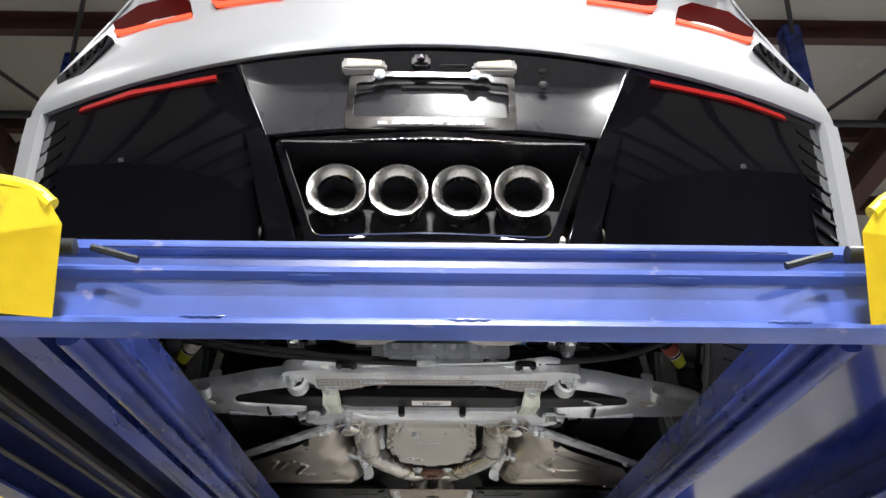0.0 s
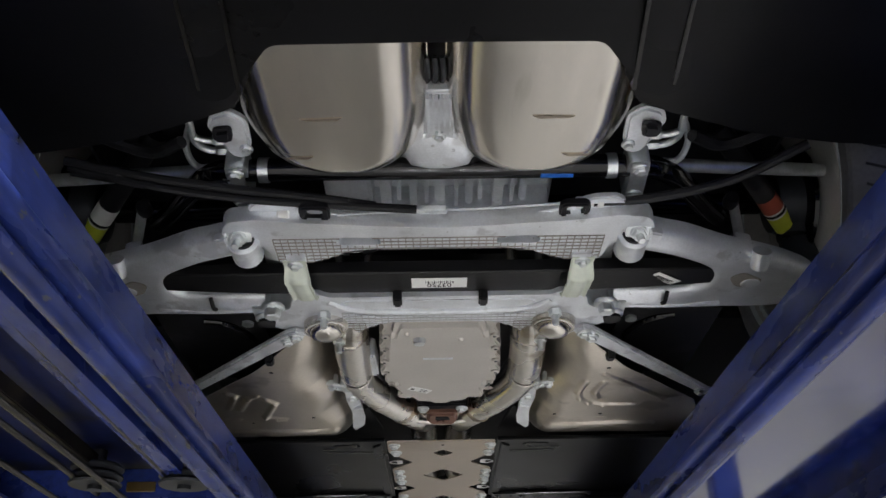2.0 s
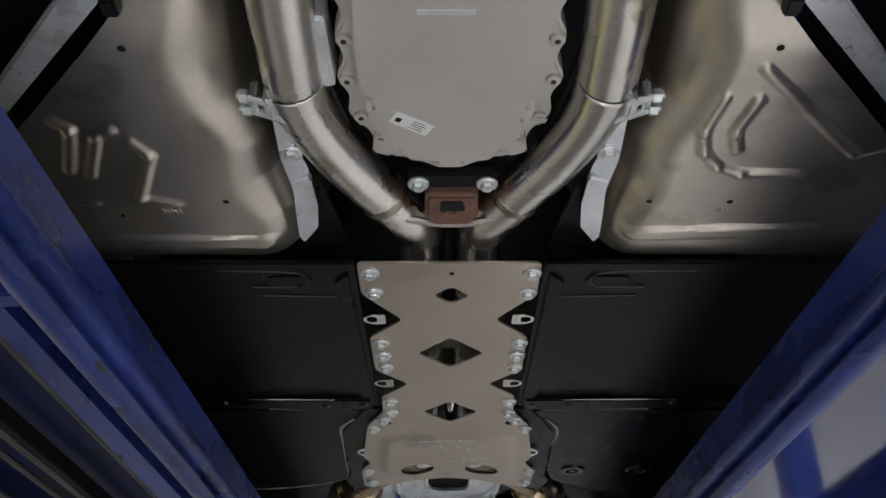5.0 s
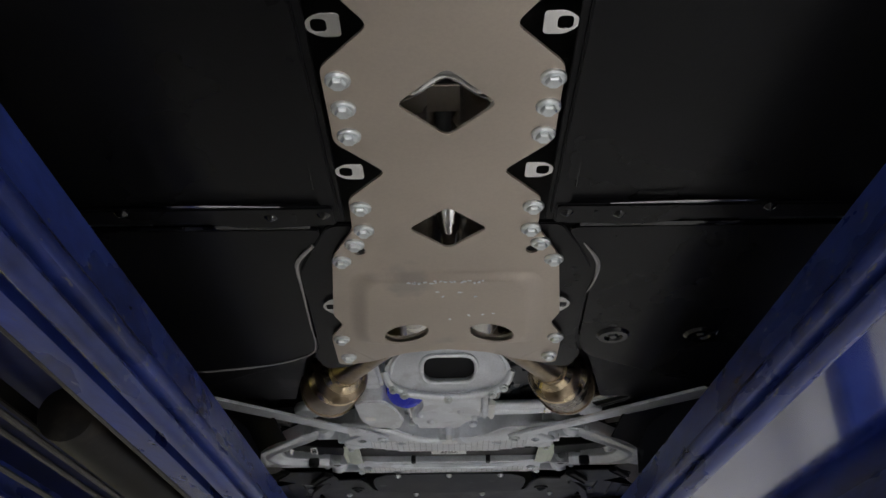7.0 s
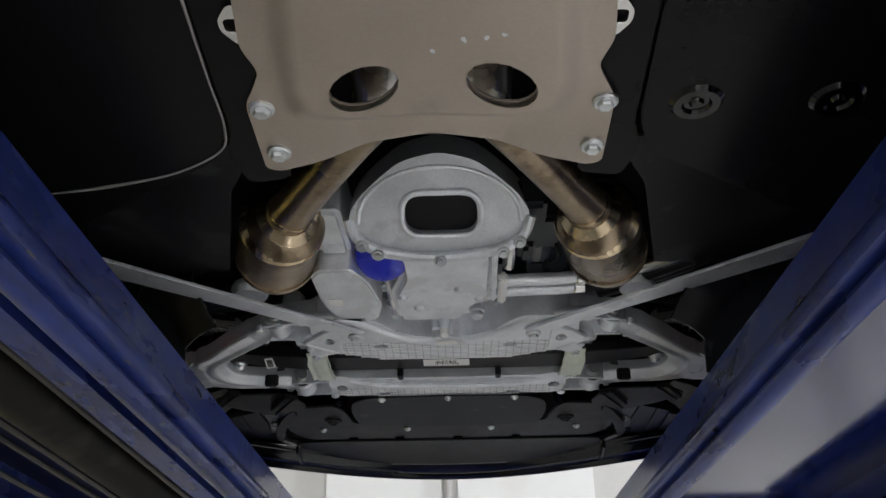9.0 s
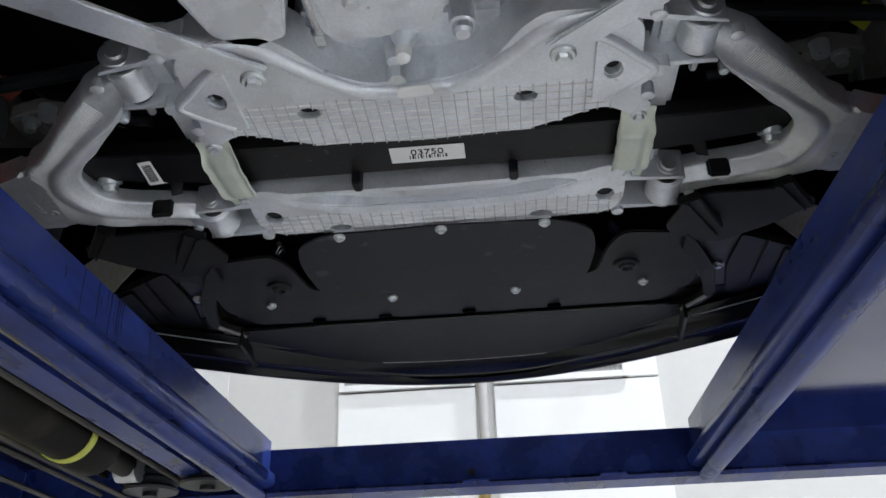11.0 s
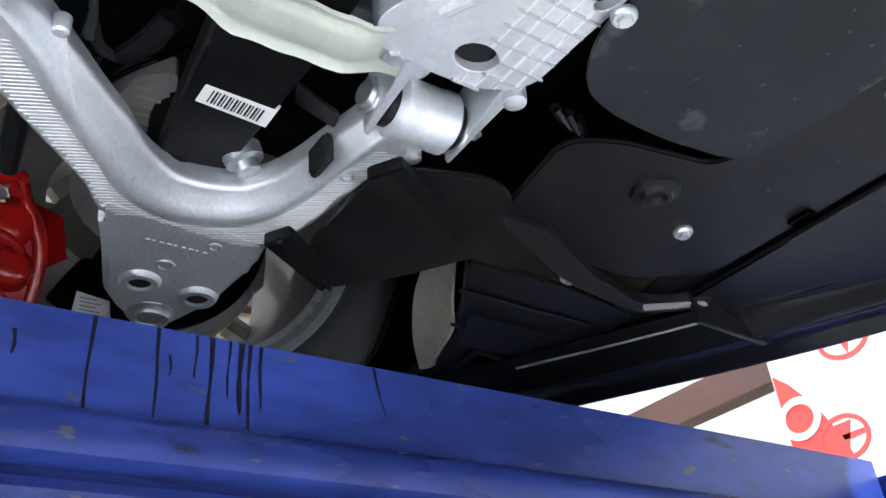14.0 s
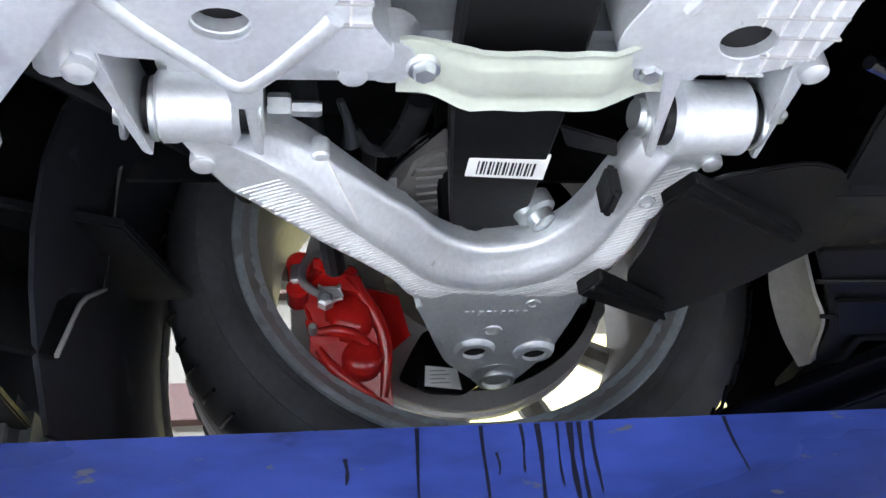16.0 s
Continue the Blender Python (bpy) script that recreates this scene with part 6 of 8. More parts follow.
        part("link_boss", lathe([(0.014, -0.014), (0.016, 0.0), (0.016, 0.02)], pose(s * 0.548, 1.262, 1.955, 60, 0, 0), 14), CAST, low)
        part("white_tag", box(min(s * 0.318, s * 0.338), max(s * 0.318, s * 0.338), 1.478, 1.54, 1.985, 1.988, 0), PAPER, low)
        # diagonal brace
        brace = part("floor_brace", slab([(s * 0.252, 1.486), (s * 0.272, 1.470), (s * 0.296, 1.484), (s * 0.62, 1.842), (s * 0.604, 1.862), (s * 0.270, 1.512)], 1.928, 1.940, bevel=0.003), CAST, car, "flat aluminium diagonal brace")
        bolt(s * 0.275, 1.492, 1.928, brace), bolt(s * 0.293, 1.512, 1.928, brace), bolt(s * 0.58, 1.82, 1.928, brace)
        part("clip", box(min(s * 0.335, s * 0.352), max(s * 0.335, s * 0.352), 1.588, 1.612, 1.915, 1.932, 0.003), BLACK_PLASTIC, brace)
    leaf(car, 1.318, 1.950, (0.62, 0.015, 0.02), False)
    for x in (-0.075, 0.078):
        part("leaf_clip", box(x - 0.008, x + 0.008, 1.345, 1.375, 1.930, 1.965, 0.003), BLACK_PLASTIC, car)
    part("trim_strip", tube([(-0.115, 1.362, 1.944), (0, 1.366, 1.941), (0.115, 1.362, 1.944)], 0.003, 6), BLACK_PLASTIC, car)
    # inner wheel house panels with round pressings
    for s in (-1, 1):
        part("inner_wheelhouse", box(min(s * 0.56, s * 0.36), max(s * 0.56, s * 0.36), 1.52, 1.86, 1.990, 2.0, 0), BLACK_PLASTIC, car, "black inner wheel house panel")
        part("pressing", tube([(s * (0.47 + 0.085 * math.cos(a)), 1.66 + 0.115 * math.sin(a), 1.987) for a in [math.pi * (0.5 + k / 7) for k in range(8)]], 0.006, 8), BLACK_GLOSS, car)
        part("plug", lathe([(0.012, -0.006), (0.012, 0)], pose(s * 0.385, 1.56, 1.99), 14), ZINC, car)


def build_middle(car):
    # gearbox pan
    half = [(0, 1.455), (0.082, 1.455), (0.094, 1.50), (0.100, 1.58), (0.104, 1.66), (0.102, 1.76), (0.092, 1.80), (0.076, 1.842), (0.058, 1.880), (0, 1.884)]
    pan = part("gearbox_pan", slab(rounded(both(half), 0.014), 1.930, 1.985, bevel=0.012, segments=4), PAN, car, "grey painted gearbox oil pan")
    way = curve([(0.104, 1.452, 0), (0.112, 1.50, 0), (0.118, 1.58, 0), (0.122, 1.66, 0), (0.126, 1.75, 0), (0.116, 1.81, 0), (0.096, 1.855, 0), (0.072, 1.890, 0)], 8)
    scallop = [(0, 1.450)] + [(p.x + 0.0045 * math.cos((p.y - 1.545) / 0.0325 * math.pi), p.y) for p in way] + [(0, 1.894)]
    part("flange", slab(both(scallop), 1.950, 1.985, bevel=0.004), PAN, pan, "scalloped pan flange")
    for s in (-1, 1):
        for x, y in ((0.108, 1.545), (0.113, 1.61), (0.117, 1.675), (0.119, 1.740), (0.108, 1.805)):
            part("boss", lathe([(0.0055, -0.003), (0.0085, -0.002), (0.0095, 0.004), (0.0095, 0.02)], pose(s * x, y, 1.948), 14), PAN, pan)
            part("bolt_hole", lathe([(0.0035, -0.0036), (0.0035, -0.0028)], pose(s * x, y, 1.948), 10), DARK_STEEL, pan)
        part("corner_tab", slab(rounded([(s * 0.070, 1.838), (s * 0.092, 1.830), (s * 0.098, 1.862), (s * 0.074, 1.872)], 0.006), 1.936, 1.956, bevel=0.004), PAN, pan)
    part("drain_plug", lathe([(0.011, -0.010), (0.013, 0)], pose(-0.040, 1.520, 1.930), 8), ZINC, pan)
    for x, y in ((0.041, 1.520), (-0.062, 1.492), (0.09, 1.79)):
        part("nub", lathe([(0.004, -0.005), (0.007, 0)], pose(x, y, 1.930), 12), PAN, pan)
    part("cast_mark", box(-0.035, 0.026, 1.613, 1.620, 1.9282, 1.931, 0.0006), CAST_FRONT, pan, "bright cast mark")
    part("ledge", box(0.085, 0.115, 1.785, 1.793, 1.926, 1.932, 0.002), PAN, pan)
    lab = part("paper_label", box(-0.026, 0.026, -0.011, 0.011, -0.001, 0.0, 0), PAPER, pan, "white printed pan label")
    lab.matrix_basis = pose(-0.046, 1.795, 1.9295, 0, 0, 32)
    bars = bmesh.new()
    add_box(bars, -0.021, -0.014, -0.002, 0.005, -0.0016, -0.001)
    for k in range(4):
        add_box(bars, 0.0, 0.016 + 0.002 * (k % 2), -0.006 + 0.004 * k, -0.0055 + 0.004 * k, -0.0016, -0.001)
    part("print", bars, FLAT_BLACK, pan).matrix_basis = lab.matrix_basis.copy()
    # side clutter beside the pan
    for s in (-1, 1):
        part("harness", tube([(s * 0.15, 1.50, 1.985), (s * 0.148, 1.60, 1.975), (s * 0.155, 1.70, 1.975), (s * 0.13, 1.84, 1.97), (s * 0.10, 1.93, 1.965)], 0.006, 8), BLACK_PLASTIC, car)
    part("valve_block", slab(rounded([(-0.160, 1.64), (-0.135, 1.64), (-0.133, 1.75), (-0.150, 1.75)], 0.006), 1.945, 1.99, bevel=0.004), CAST_FRONT, car)
    # exhaust pipes
    for s in (-1, 1):
        pipe = part("exhaust_pipe", tube([(s * 0.150, 1.30, 2.03), (s * 0.168, 1.45, 1.985), (s * 0.177, 1.54, 1.962), (s * 0.180, 1.64, 1.955), (s * 0.182, 1.745, 1.951), (s * 0.170, 1.81, 1.950),
                                          (s * 0.143, 1.88, 1.950), (s * 0.108, 1.945, 1.950), (s * 0.074, 2.005, 1.951), (s * 0.05, 2.06, 1.955), (s * 0.045, 2.14, 1.962), (s * 0.045, 2.6, 1.965), (s * 0.055, 2.9, 1.962), (s * 0.062, 3.13, 1.965)], 0.0345, 24), STEEL, car, "bent stainless exhaust pipe")
        part("sleeve", tube([(s * 0.177, 1.55, 1.960), (s * 0.180, 1.64, 1.955), (s * 0.181, 1.735, 1.953)], 0.0362, 24), STEEL, pipe)
        part("weld_ring", lathe([(0.0355, -0.006), (0.037, 0), (0.0355, 0.006)], Matrix.Translation((s * 0.090, 1.976, 1.950)) @ Matrix.Rotation(radians(90), 4, "X") @ Matrix.Rotation(radians(s * 28), 4, "Y"), 20), HOT, pipe)
        clamp = part("clamp", lathe([(0.0360, -0.013), (0.0375, -0.011), (0.0375, 0.011), (0.0360, 0.013)], Matrix.Translation((s * 0.181, 1.757, 1.951)) @ Matrix.Rotation(radians(90), 4, "X") @ Matrix.Rotation(radians(s * 7), 4, "Y"), 26, True), STEEL, pipe, "steel band clamp")
        part("clamp_ear", box(min(s * 0.204, s * 0.216), max(s * 0.204, s * 0.216), 1.742, 1.778, 1.918, 1.950, 0.004), ZINC, clamp)
        part("clamp_ear", box(min(s * 0.222, s * 0.231), max(s * 0.222, s * 0.231), 1.738, 1.772, 1.920, 1.952, 0.004), ZINC, clamp)
        for dy in (0.0, 0.022):
            part("clamp_bolt", tube([(s * 0.190, 1.762 + dy, 1.924), (s * 0.244, 1.738 + dy, 1.926)], 0.0048, 8, False), ZINC, clamp)
            part("clamp_nut", lathe([(0.0085, -0.005), (0.009, 0.0), (0.0085, 0.005)], Matrix.Translation((s * 0.236, 1.742 + dy, 1.926)) @ Matrix.Rotation(radians(90), 4, "Y"), 6), ZINC, clamp)
    part("pipe_bridge", tube([(-0.07, 1.995, 1.926), (-0.02, 2.005, 1.924), (0.03, 2.005, 1.924), (0.075, 1.995, 1.926)], 0.006, 8), STEEL, car)
    mount = part("gearbox_mount", slab(rounded([(-0.032, 1.928), (0.037, 1.928), (0.040, 1.985), (0.028, 2.002), (-0.020, 2.002), (-0.034, 1.985)], 0.010), 1.916, 1.955, bevel=0.006, segments=3), BROWN_MOUNT, car, "brown cast gearbox mount")
    part("window", slab(rounded([(-0.012, 1.940), (0.018, 1.940), (0.022, 1.962), (-0.014, 1.962)], 0.005), 1.914, 1.918, bevel=0.001), FLAT_BLACK, mount)
    for x in (-0.004, 0.010):
        part("peg", lathe([(0.005, -0.004), (0.006, 0)], pose(x, 1.966, 1.915), 10), BROWN_MOUNT, mount)
    part("mount_bar", slab(rounded([(-0.055, 1.90), (0.062, 1.90), (0.062, 1.93), (-0.055, 1.93)], 0.006), 1.930, 1.945, bevel=0.003), BLACK_PLASTIC, car)
    for x in (-0.041, 0.049):
        bolt(x, 1.918, 1.930, mount)
    # bare aluminium close-out trays with pressings
    for s in (-1, 1):
        def step(y, table):
            for (ya, a), (yb, b) in zip(table, table[1:]):
                if y <= yb:
                    return a + (b - a) * (y - ya) / (yb - ya)
            return table[-1][1]
        inner_line = ((1.52, 0.236), (1.60, 0.238), (1.66, 0.246), (1.72, 0.251), (1.77, 0.250), (1.81, 0.236), (1.85, 0.226), (1.92, 0.224), (1.96, 0.214), (2.00, 0.205), (2.04, 0.205), (2.085, 0.210))
        outer_line = ((1.52, 0.252), (1.54, 0.275), (1.585, 0.318), (1.86, 0.575), (2.00, 0.62), (2.085, 0.60))

        def bead(px, py, ax, ay, bx, by, w):
            t = max(0, min(1, ((px - ax) * (bx - ax) + (py - ay) * (by - ay)) / ((bx - ax) ** 2 + (by - ay) ** 2)))
            return math.hypot(px - ax - t * (bx - ax), py - ay - t * (by - ay)) / w
        if s < 0:
            beads = [(0.388, 1.818, 0.372, 1.845), (0.372, 1.845, 0.409, 1.936), (0.409, 1.936, 0.366, 1.952), (0.468, 1.778, 0.453, 1.795), (0.453, 1.795, 0.482, 1.876), (0.405, 1.796, 0.426, 1.807), (0.426, 1.807, 0.459, 1.886), (0.525, 1.938, 0.474, 1.949)]
            bars = [(0.262, 2.049, 0.512, 2.046)]
        else:
            beads = [(0.312, 1.740, 0.303, 1.800), (0.303, 1.800, 0.312, 1.838), (0.312, 1.838, 0.335, 1.868), (0.335, 1.868, 0.370, 1.885), (0.370, 1.885, 0.444, 1.884), (0.352, 1.742, 0.340, 1.800), (0.340, 1.800, 0.352, 1.836),
                     (0.345, 1.692, 0.498, 1.842), (0.498, 1.842, 0.528, 1.830)]
            bars = [(0.262, 2.027, 0.500, 2.018)]
        rows = []
        for j in range(141):
            y = 1.52 + 0.565 * j / 140
            xi, xo = step(y, inner_line), step(y, outer_line)
            row = []
            for i in range(5):
                v = 1 - i / 5
                row.append((s * (xi - 0.030 * v - 0.004), y, 1.978 + 0.085 * v + 0.028 * max(0, min(1, (1.66 - y) / 0.11)) * (1 - v)))
            for i in range(101):
                a = xi + (xo - xi) * i / 100
                roll = max(0, min(1, (xi + 0.072 - a) / 0.072))
                dent = 0.5 + 0.5 * math.sin(y * 24 + 1.9)
                z = 1.922 + 0.052 * roll ** (1.7 + 1.2 * dent) + 0.030 * max(0, min(1, (1.665 - y) / 0.12)) ** 1.4
                for ax, ay, bx, by in beads:
                    dd = bead(a, y, ax, ay, bx, by, 0.0095)
                    if dd < 1:
                        z -= 0.0045 * (1 - dd * dd) ** 1.6
                for ax, ay, bx, by in bars:
                    dd = bead(a, y, ax, ay, bx, by, 0.016)
                    if dd < 1:
                        z -= 0.0055 * min(1, (1 - dd * dd) * 2.2)
                z += 0.0015 * noise.noise((s * a * 9, y * 9, 3.1))
                row.append((s * a, y, z))
            rows.append(row)
        tray = part("closeout_tray", sheet(rows, 0.0015), SHEET, car, "bare pressed aluminium underbody tray", 50)
        for x, y in ((0.35, 1.66), (0.330, 1.735), (0.299, 1.948), (0.417, 1.863), (0.448, 1.980), (0.52, 1.98)) if s < 0 else ((0.35, 1.66), (0.267, 1.948), (0.375, 1.949), (0.387, 1.814), (0.52, 1.98)):
            part("hole", lathe([(0.0045, 0), (0.0045, 0.0006)], pose(s * x, y, 1.9205), 10), FLAT_BLACK, tray)
        for k in range(5):
            part("embossed_mark", box(min(s * (0.364 + 0.0055 * k), s * (0.367 + 0.0055 * k)), max(s * (0.364 + 0.0055 * k), s * (0.367 + 0.0055 * k)), 1.966 + 0.002 * (k % 2), 1.977 - 0.002 * (k % 3), 1.9195, 1.9225, 0), SHEET, tray)
        part("tunnel_flange", slab(rounded([(s * x, y) for x, y in ((0.213, 1.793), (0.200, 1.815), (0.184, 1.890), (0.178, 1.960), (0.184, 2.016), (0.208, 2.056), (0.214, 2.040), (0.211, 1.990), (0.206, 1.930), (0.216, 1.877))], 0.005), 1.936, 1.939, bevel=0,
                                   lift=lambda px, py: -0.012 * max(0, min(1, (py - 1.90) / 0.03))), CAST, tray, "pale folded tunnel flange")
        part("flange_fold", tube([(s * 0.182, 1.905, 1.931), (s * 0.206, 1.914, 1.931)], 0.006, 10, False), CAST, tray)
        bolt(s * 0.199, 1.859, 1.936, tray)
        part("gusset", slab([(s * x, y) for x, y in ((0.182, 1.950), (0.170, 1.935), (0.144, 2.099), (0.212, 2.100), (0.207, 2.055))], 1.940, 1.944, bevel=0.001), BLACK_FLOOR, car, "black gusset plate")
    part("tunnel_roof", box(-0.20, 0.20, 1.45, 3.2, 2.08, 2.09, 0), BLACK_PLASTIC, car)
    # floor panels
    for s in (-1, 1):
        # rear edge lip, then two panels each side with ribs
        panel = part("floor_panel", slab([(s * 0.14, 2.086), (s * 0.66, 2.086), (s * 0.86, 2.12), (s * 0.86, 2.655), (s * 0.14, 2.655)], 1.908, 1.913, bevel=0.001), BLACK_FLOOR, car, "black composite floor panel")
        part("rear_lip", box(min(s * 0.14, s * 0.66), max(s * 0.14, s * 0.66), 2.082, 2.105, 1.903, 1.909, 0.002), BLACK_FLOOR, panel)
        part("jack_pad", slab(rounded([(s * 0.205, 2.125), (s * 0.275, 2.125), (s * 0.275, 2.165), (s * 0.205, 2.165)], 0.018), 1.9055, 1.909, bevel=0.001), BLACK_FLOOR, panel)
        part("rib", slab(rounded([(s * 0.150, 2.11), (s * 0.175, 2.14), (s * 0.170, 2.62), (s * 0.145, 2.64)], 0.01), 1.902, 1.909, bevel=0.002), BLACK_FLOOR, panel)
        part("inset_edge", tube([(s * 0.290, 2.186, 1.907), (s * 0.170, 2.190, 1.907), (s * 0.162, 2.205, 1.907), (s * 0.173, 2.568, 1.907)], 0.0016, 6, False), BLACK_GLOSS, panel)
        part("pad_edge", tube([(s * 0.40, 2.106, 1.9055), (s * 0.25, 2.110, 1.9055), (s * 0.217, 2.121, 1.9055), (s * 0.215, 2.140, 1.9055), (s * 0.232, 2.155, 1.9055), (s * 0.30, 2.157, 1.9055)], 0.0016, 6), BLACK_GLOSS, panel)
        # bright bead paints the highlight along the floor fold
        part("crease_shine", tube([(s * 0.222, 2.600, 1.899), (s * 0.33, 2.595, 1.898), (s * 0.48, 2.596, 1.899)], [0.0008, 0.0024, 0.0008], 6), EDGE_SHINE, panel)
        part("seam", tube([(s * 0.19, 2.663, 1.905), (s * 0.62, 2.663, 1.905)], 0.0035, 6, False), BLACK_GLOSS, panel)
        fore = part("floor_panel", slab(rounded([(s * 0.17, 2.675), (s * 0.86, 2.675), (s * 0.86, 3.35), (s * 0.62, 3.40), (s * 0.40, 3.25), (s * 0.262, 3.16), (s * 0.240, 3.09), (s * 0.232, 2.88), (s * 0.195, 2.73)], 0.03), 1.907, 1.913, bevel=0.002), BLACK_FLOOR, car, "black composite front floor panel")
        seal = ((0.194, 2.719), (0.222, 2.765), (0.229, 2.80), (0.232, 2.88), (0.237, 3.0), (0.240, 3.09), (0.258, 3.14), (0.327, 3.185), (0.42, 3.212), (0.511, 3.228)) if s < 0 else ((0.203, 2.721), (0.228, 2.77), (0.235, 2.808), (0.234, 2.85), (0.228, 2.885))
        part("panel_edge", tube([(s * x, y, 1.9055) for x, y in seal], [0.0032, 0.0036, 0.0030, 0.0018] + [0.0014] * 4 + [0.0022, 0.0012] if s < 0 else [0.0010, 0.0034, 0.0034, 0.0020, 0.0008], 8), GREY_PIPE, fore, "pale bead along the panel edge")
        part("tunnel_side", slab(rounded([(s * 0.120, 2.66), (s * 0.165, 2.66), (s * 0.198, 2.73), (s * 0.226, 2.80), (s * 0.234, 3.09), (s * 0.25, 3.15), (s * 0.235, 3.21), (s * 0.18, 3.20), (s * 0.15, 2.80)], 0.015), 1.904, 1.912, bevel=0.002), BLACK_FLOOR, fore)
        cross = part("floor_crossmember", slab(rounded([(s * 0.150, 2.602), (s * 0.80, 2.606), (s * 0.80, 2.640), (s * 0.33, 2.642), (s * 0.27, 2.656), (s * 0.150, 2.650)], 0.008), 1.898, 1.909, bevel=0.003), BLACK_FLOOR, panel)
        part("slot", slab(rounded([(s * 0.203, 2.617), (s * 0.209, 2.617), (s * 0.211, 2.640), (s * 0.205, 2.640)], 0.002), 1.8972, 1.8985, bevel=0), FLAT_BLACK, cross)
        for x, y in ((0.166, 2.622), (0.239, 2.627), (0.44, 2.612)):
            part("screw", lathe([(0.003, -0.005), (0.006, -0.003), (0.010, 0)], pose(s * x, y, 1.8985), 12), BLACK_GLOSS, cross)
        if s > 0:
            for x, y in ((0.299, 3.065), (0.457, 3.065)):
                gr = part("grommet", lathe([(0.008, -0.001), (0.014, -0.001), (0.017, -0.005), (0.026, -0.005), (0.031, 0)], pose(s * x, y, 1.907), 24), BLACK_GLOSS, fore)
                part("plug", lathe([(0.006, -0.005), (0.009, -0.001)], pose(s * x, y, 1.907), 10), BLACK_GLOSS, gr)
        part("sill", box(min(s * 0.80, s * 0.90), max(s * 0.80, s * 0.90), 1.75, 3.62, 1.90, 2.02, 0.02, 3), SILVER, car)
        part("fore_floor", slab([(s * 0.23, 3.22), (s * 0.86, 3.36), (s * 0.86, 3.62), (s * 0.36, 3.60), (s * 0.30, 3.35)], 1.98, 1.99, bevel=0.002), BLACK_PLASTIC, car)
    # tunnel plate
    half = [(0, 2.071), (0.134, 2.070), (0.134, 2.165), (0.074, 2.252), (0.132, 2.316), (0.132, 2.452), (0.074, 2.516), (0.128, 2.580), (0.130, 2.660), (0.168, 2.742), (0.190, 2.945), (0.178, 2.985), (0.204, 3.04), (0.205, 3.165), (0.188, 3.172), (0.135, 3.152), (0.075, 3.115), (0, 3.098)]
    whole = rounded(both(half), 0.012)
    cut = [rounded([(0.004 + s * x, y) for x, y in ((-w, yc), (0, yc - h), (w, yc), (0, yc + h))], 0.012) for s in (1,) for w, yc, h in ((0.029, 2.169, 0.029), (0.058, 2.380, 0.062), (0.056, 2.660, 0.058))]
    cut += [[(0.004 + sx * 0.074 + sx * 0.039 * math.cos(a), 3.006 + 0.036 * math.sin(a) + 0.014 * math.cos(a)) for a in [2 * math.pi * k / 18 for k in range(18)]] for sx in (-1, 1)]
    cut += [oval(s * 0.127, 2.722, 0.010, 0.012, 12) for s in (-1, 1)]
    plate = part("tunnel_plate", slab(whole, 1.897, 1.901, cut, 0.0012, 1), PLATE, car, "flat bare aluminium tunnel closing plate")
    # pressed field at its front half
    ring = rounded(both([(0, 2.790), (0.135, 2.790), (0.152, 2.82), (0.170, 3.02), (0.16, 3.066), (0.10, 3.075), (0, 3.066)]), 0.03)
    mid_y = 2.932
    def inset(u):
        return [(x * (1 - 0.20 * u), mid_y + (y - mid_y) * (1 - 0.15 * u)) for x, y in [(px, py) for px, py in ring]]
    rows = []
    for k in range(9):
        u = k / 8
        rows.append([(x, y, 1.8968 - 0.0085 * (u * u * (3 - 2 * u))) for x, y in inset(u)])
    part("pressed_flank", sheet([row + row[:1] for row in rows], 0.0), PLATE, plate, "", 80)
    part("pressed_field", slab(inset(1), 1.8883, 1.8895, cut[3:5], 0.0), PLATE, plate)
    for k in range(26):
        x, y = (-0.06 + 0.0068 * k + random.uniform(-0.004, 0.004), 2.797 + random.uniform(-0.004, 0.004)) if k < 18 else (random.uniform(-0.02, 0.08), random.uniform(2.83, 2.98))
        part("scuff", slab([(random.uniform(0.4, 1) * 0.0052 * math.cos(2 * math.pi * i / 7), random.uniform(0.4, 1) * 0.0034 * math.sin(2 * math.pi * i / 7)) for i in range(7)], -0.0004, 0.0004, bevel=0), CAST, plate).matrix_basis = pose(x, y + (0.012 if k < 18 else 0), 1.8882, 0, 0, 40 * k)
    for s in (-1, 1):
        for x, y in ((0.119, 2.097), (0.117, 2.157), (0.117, 2.335), (0.116, 2.385), (0.115, 2.437), (0.116, 2.600), (0.117, 2.660), (0.134, 2.700), (0.158, 2.751), (0.190, 3.045), (0.186, 3.130)):
            bolt(s * x + 0.003, y, 1.897, plate)
        for y in (2.252, 2.516, 2.914):
            x = 0.128 if y < 2.9 else 0.194
            h = 0.017 if y < 2.9 else 0.028
            clip = slab(rounded([(s * (x - 0.026), y - h), (s * (x - 0.004), y - h), (s * (x + 0.009), y - 0.008), (s * (x + 0.009), y + 0.008), (s * (x - 0.004), y + h), (s * (x - 0.026), y + h)], 0.006), 1.8978, 1.8992,
                        holes=[rounded([(s * (x - 0.012), y - 0.009), (s * (x + 0.004), y - 0.009), (s * (x + 0.004), y + 0.009), (s * (x - 0.012), y + 0.009)], 0.006)], bevel=0.0004)
            part("clip_tab", clip, CHROME, plate, "bright steel clip tab")
    part("grommet", lathe([(0.004, -0.001), (0.004, 0.001)], pose(0.004, 2.10, 1.897), 10), FLAT_BLACK, plate)
    # seen through the cut-outs
    part("torque_tube", tube([(0, 2.1, 2.04), (0, 3.1, 2.04)], 0.045, 24, False), DARK_STEEL, car)
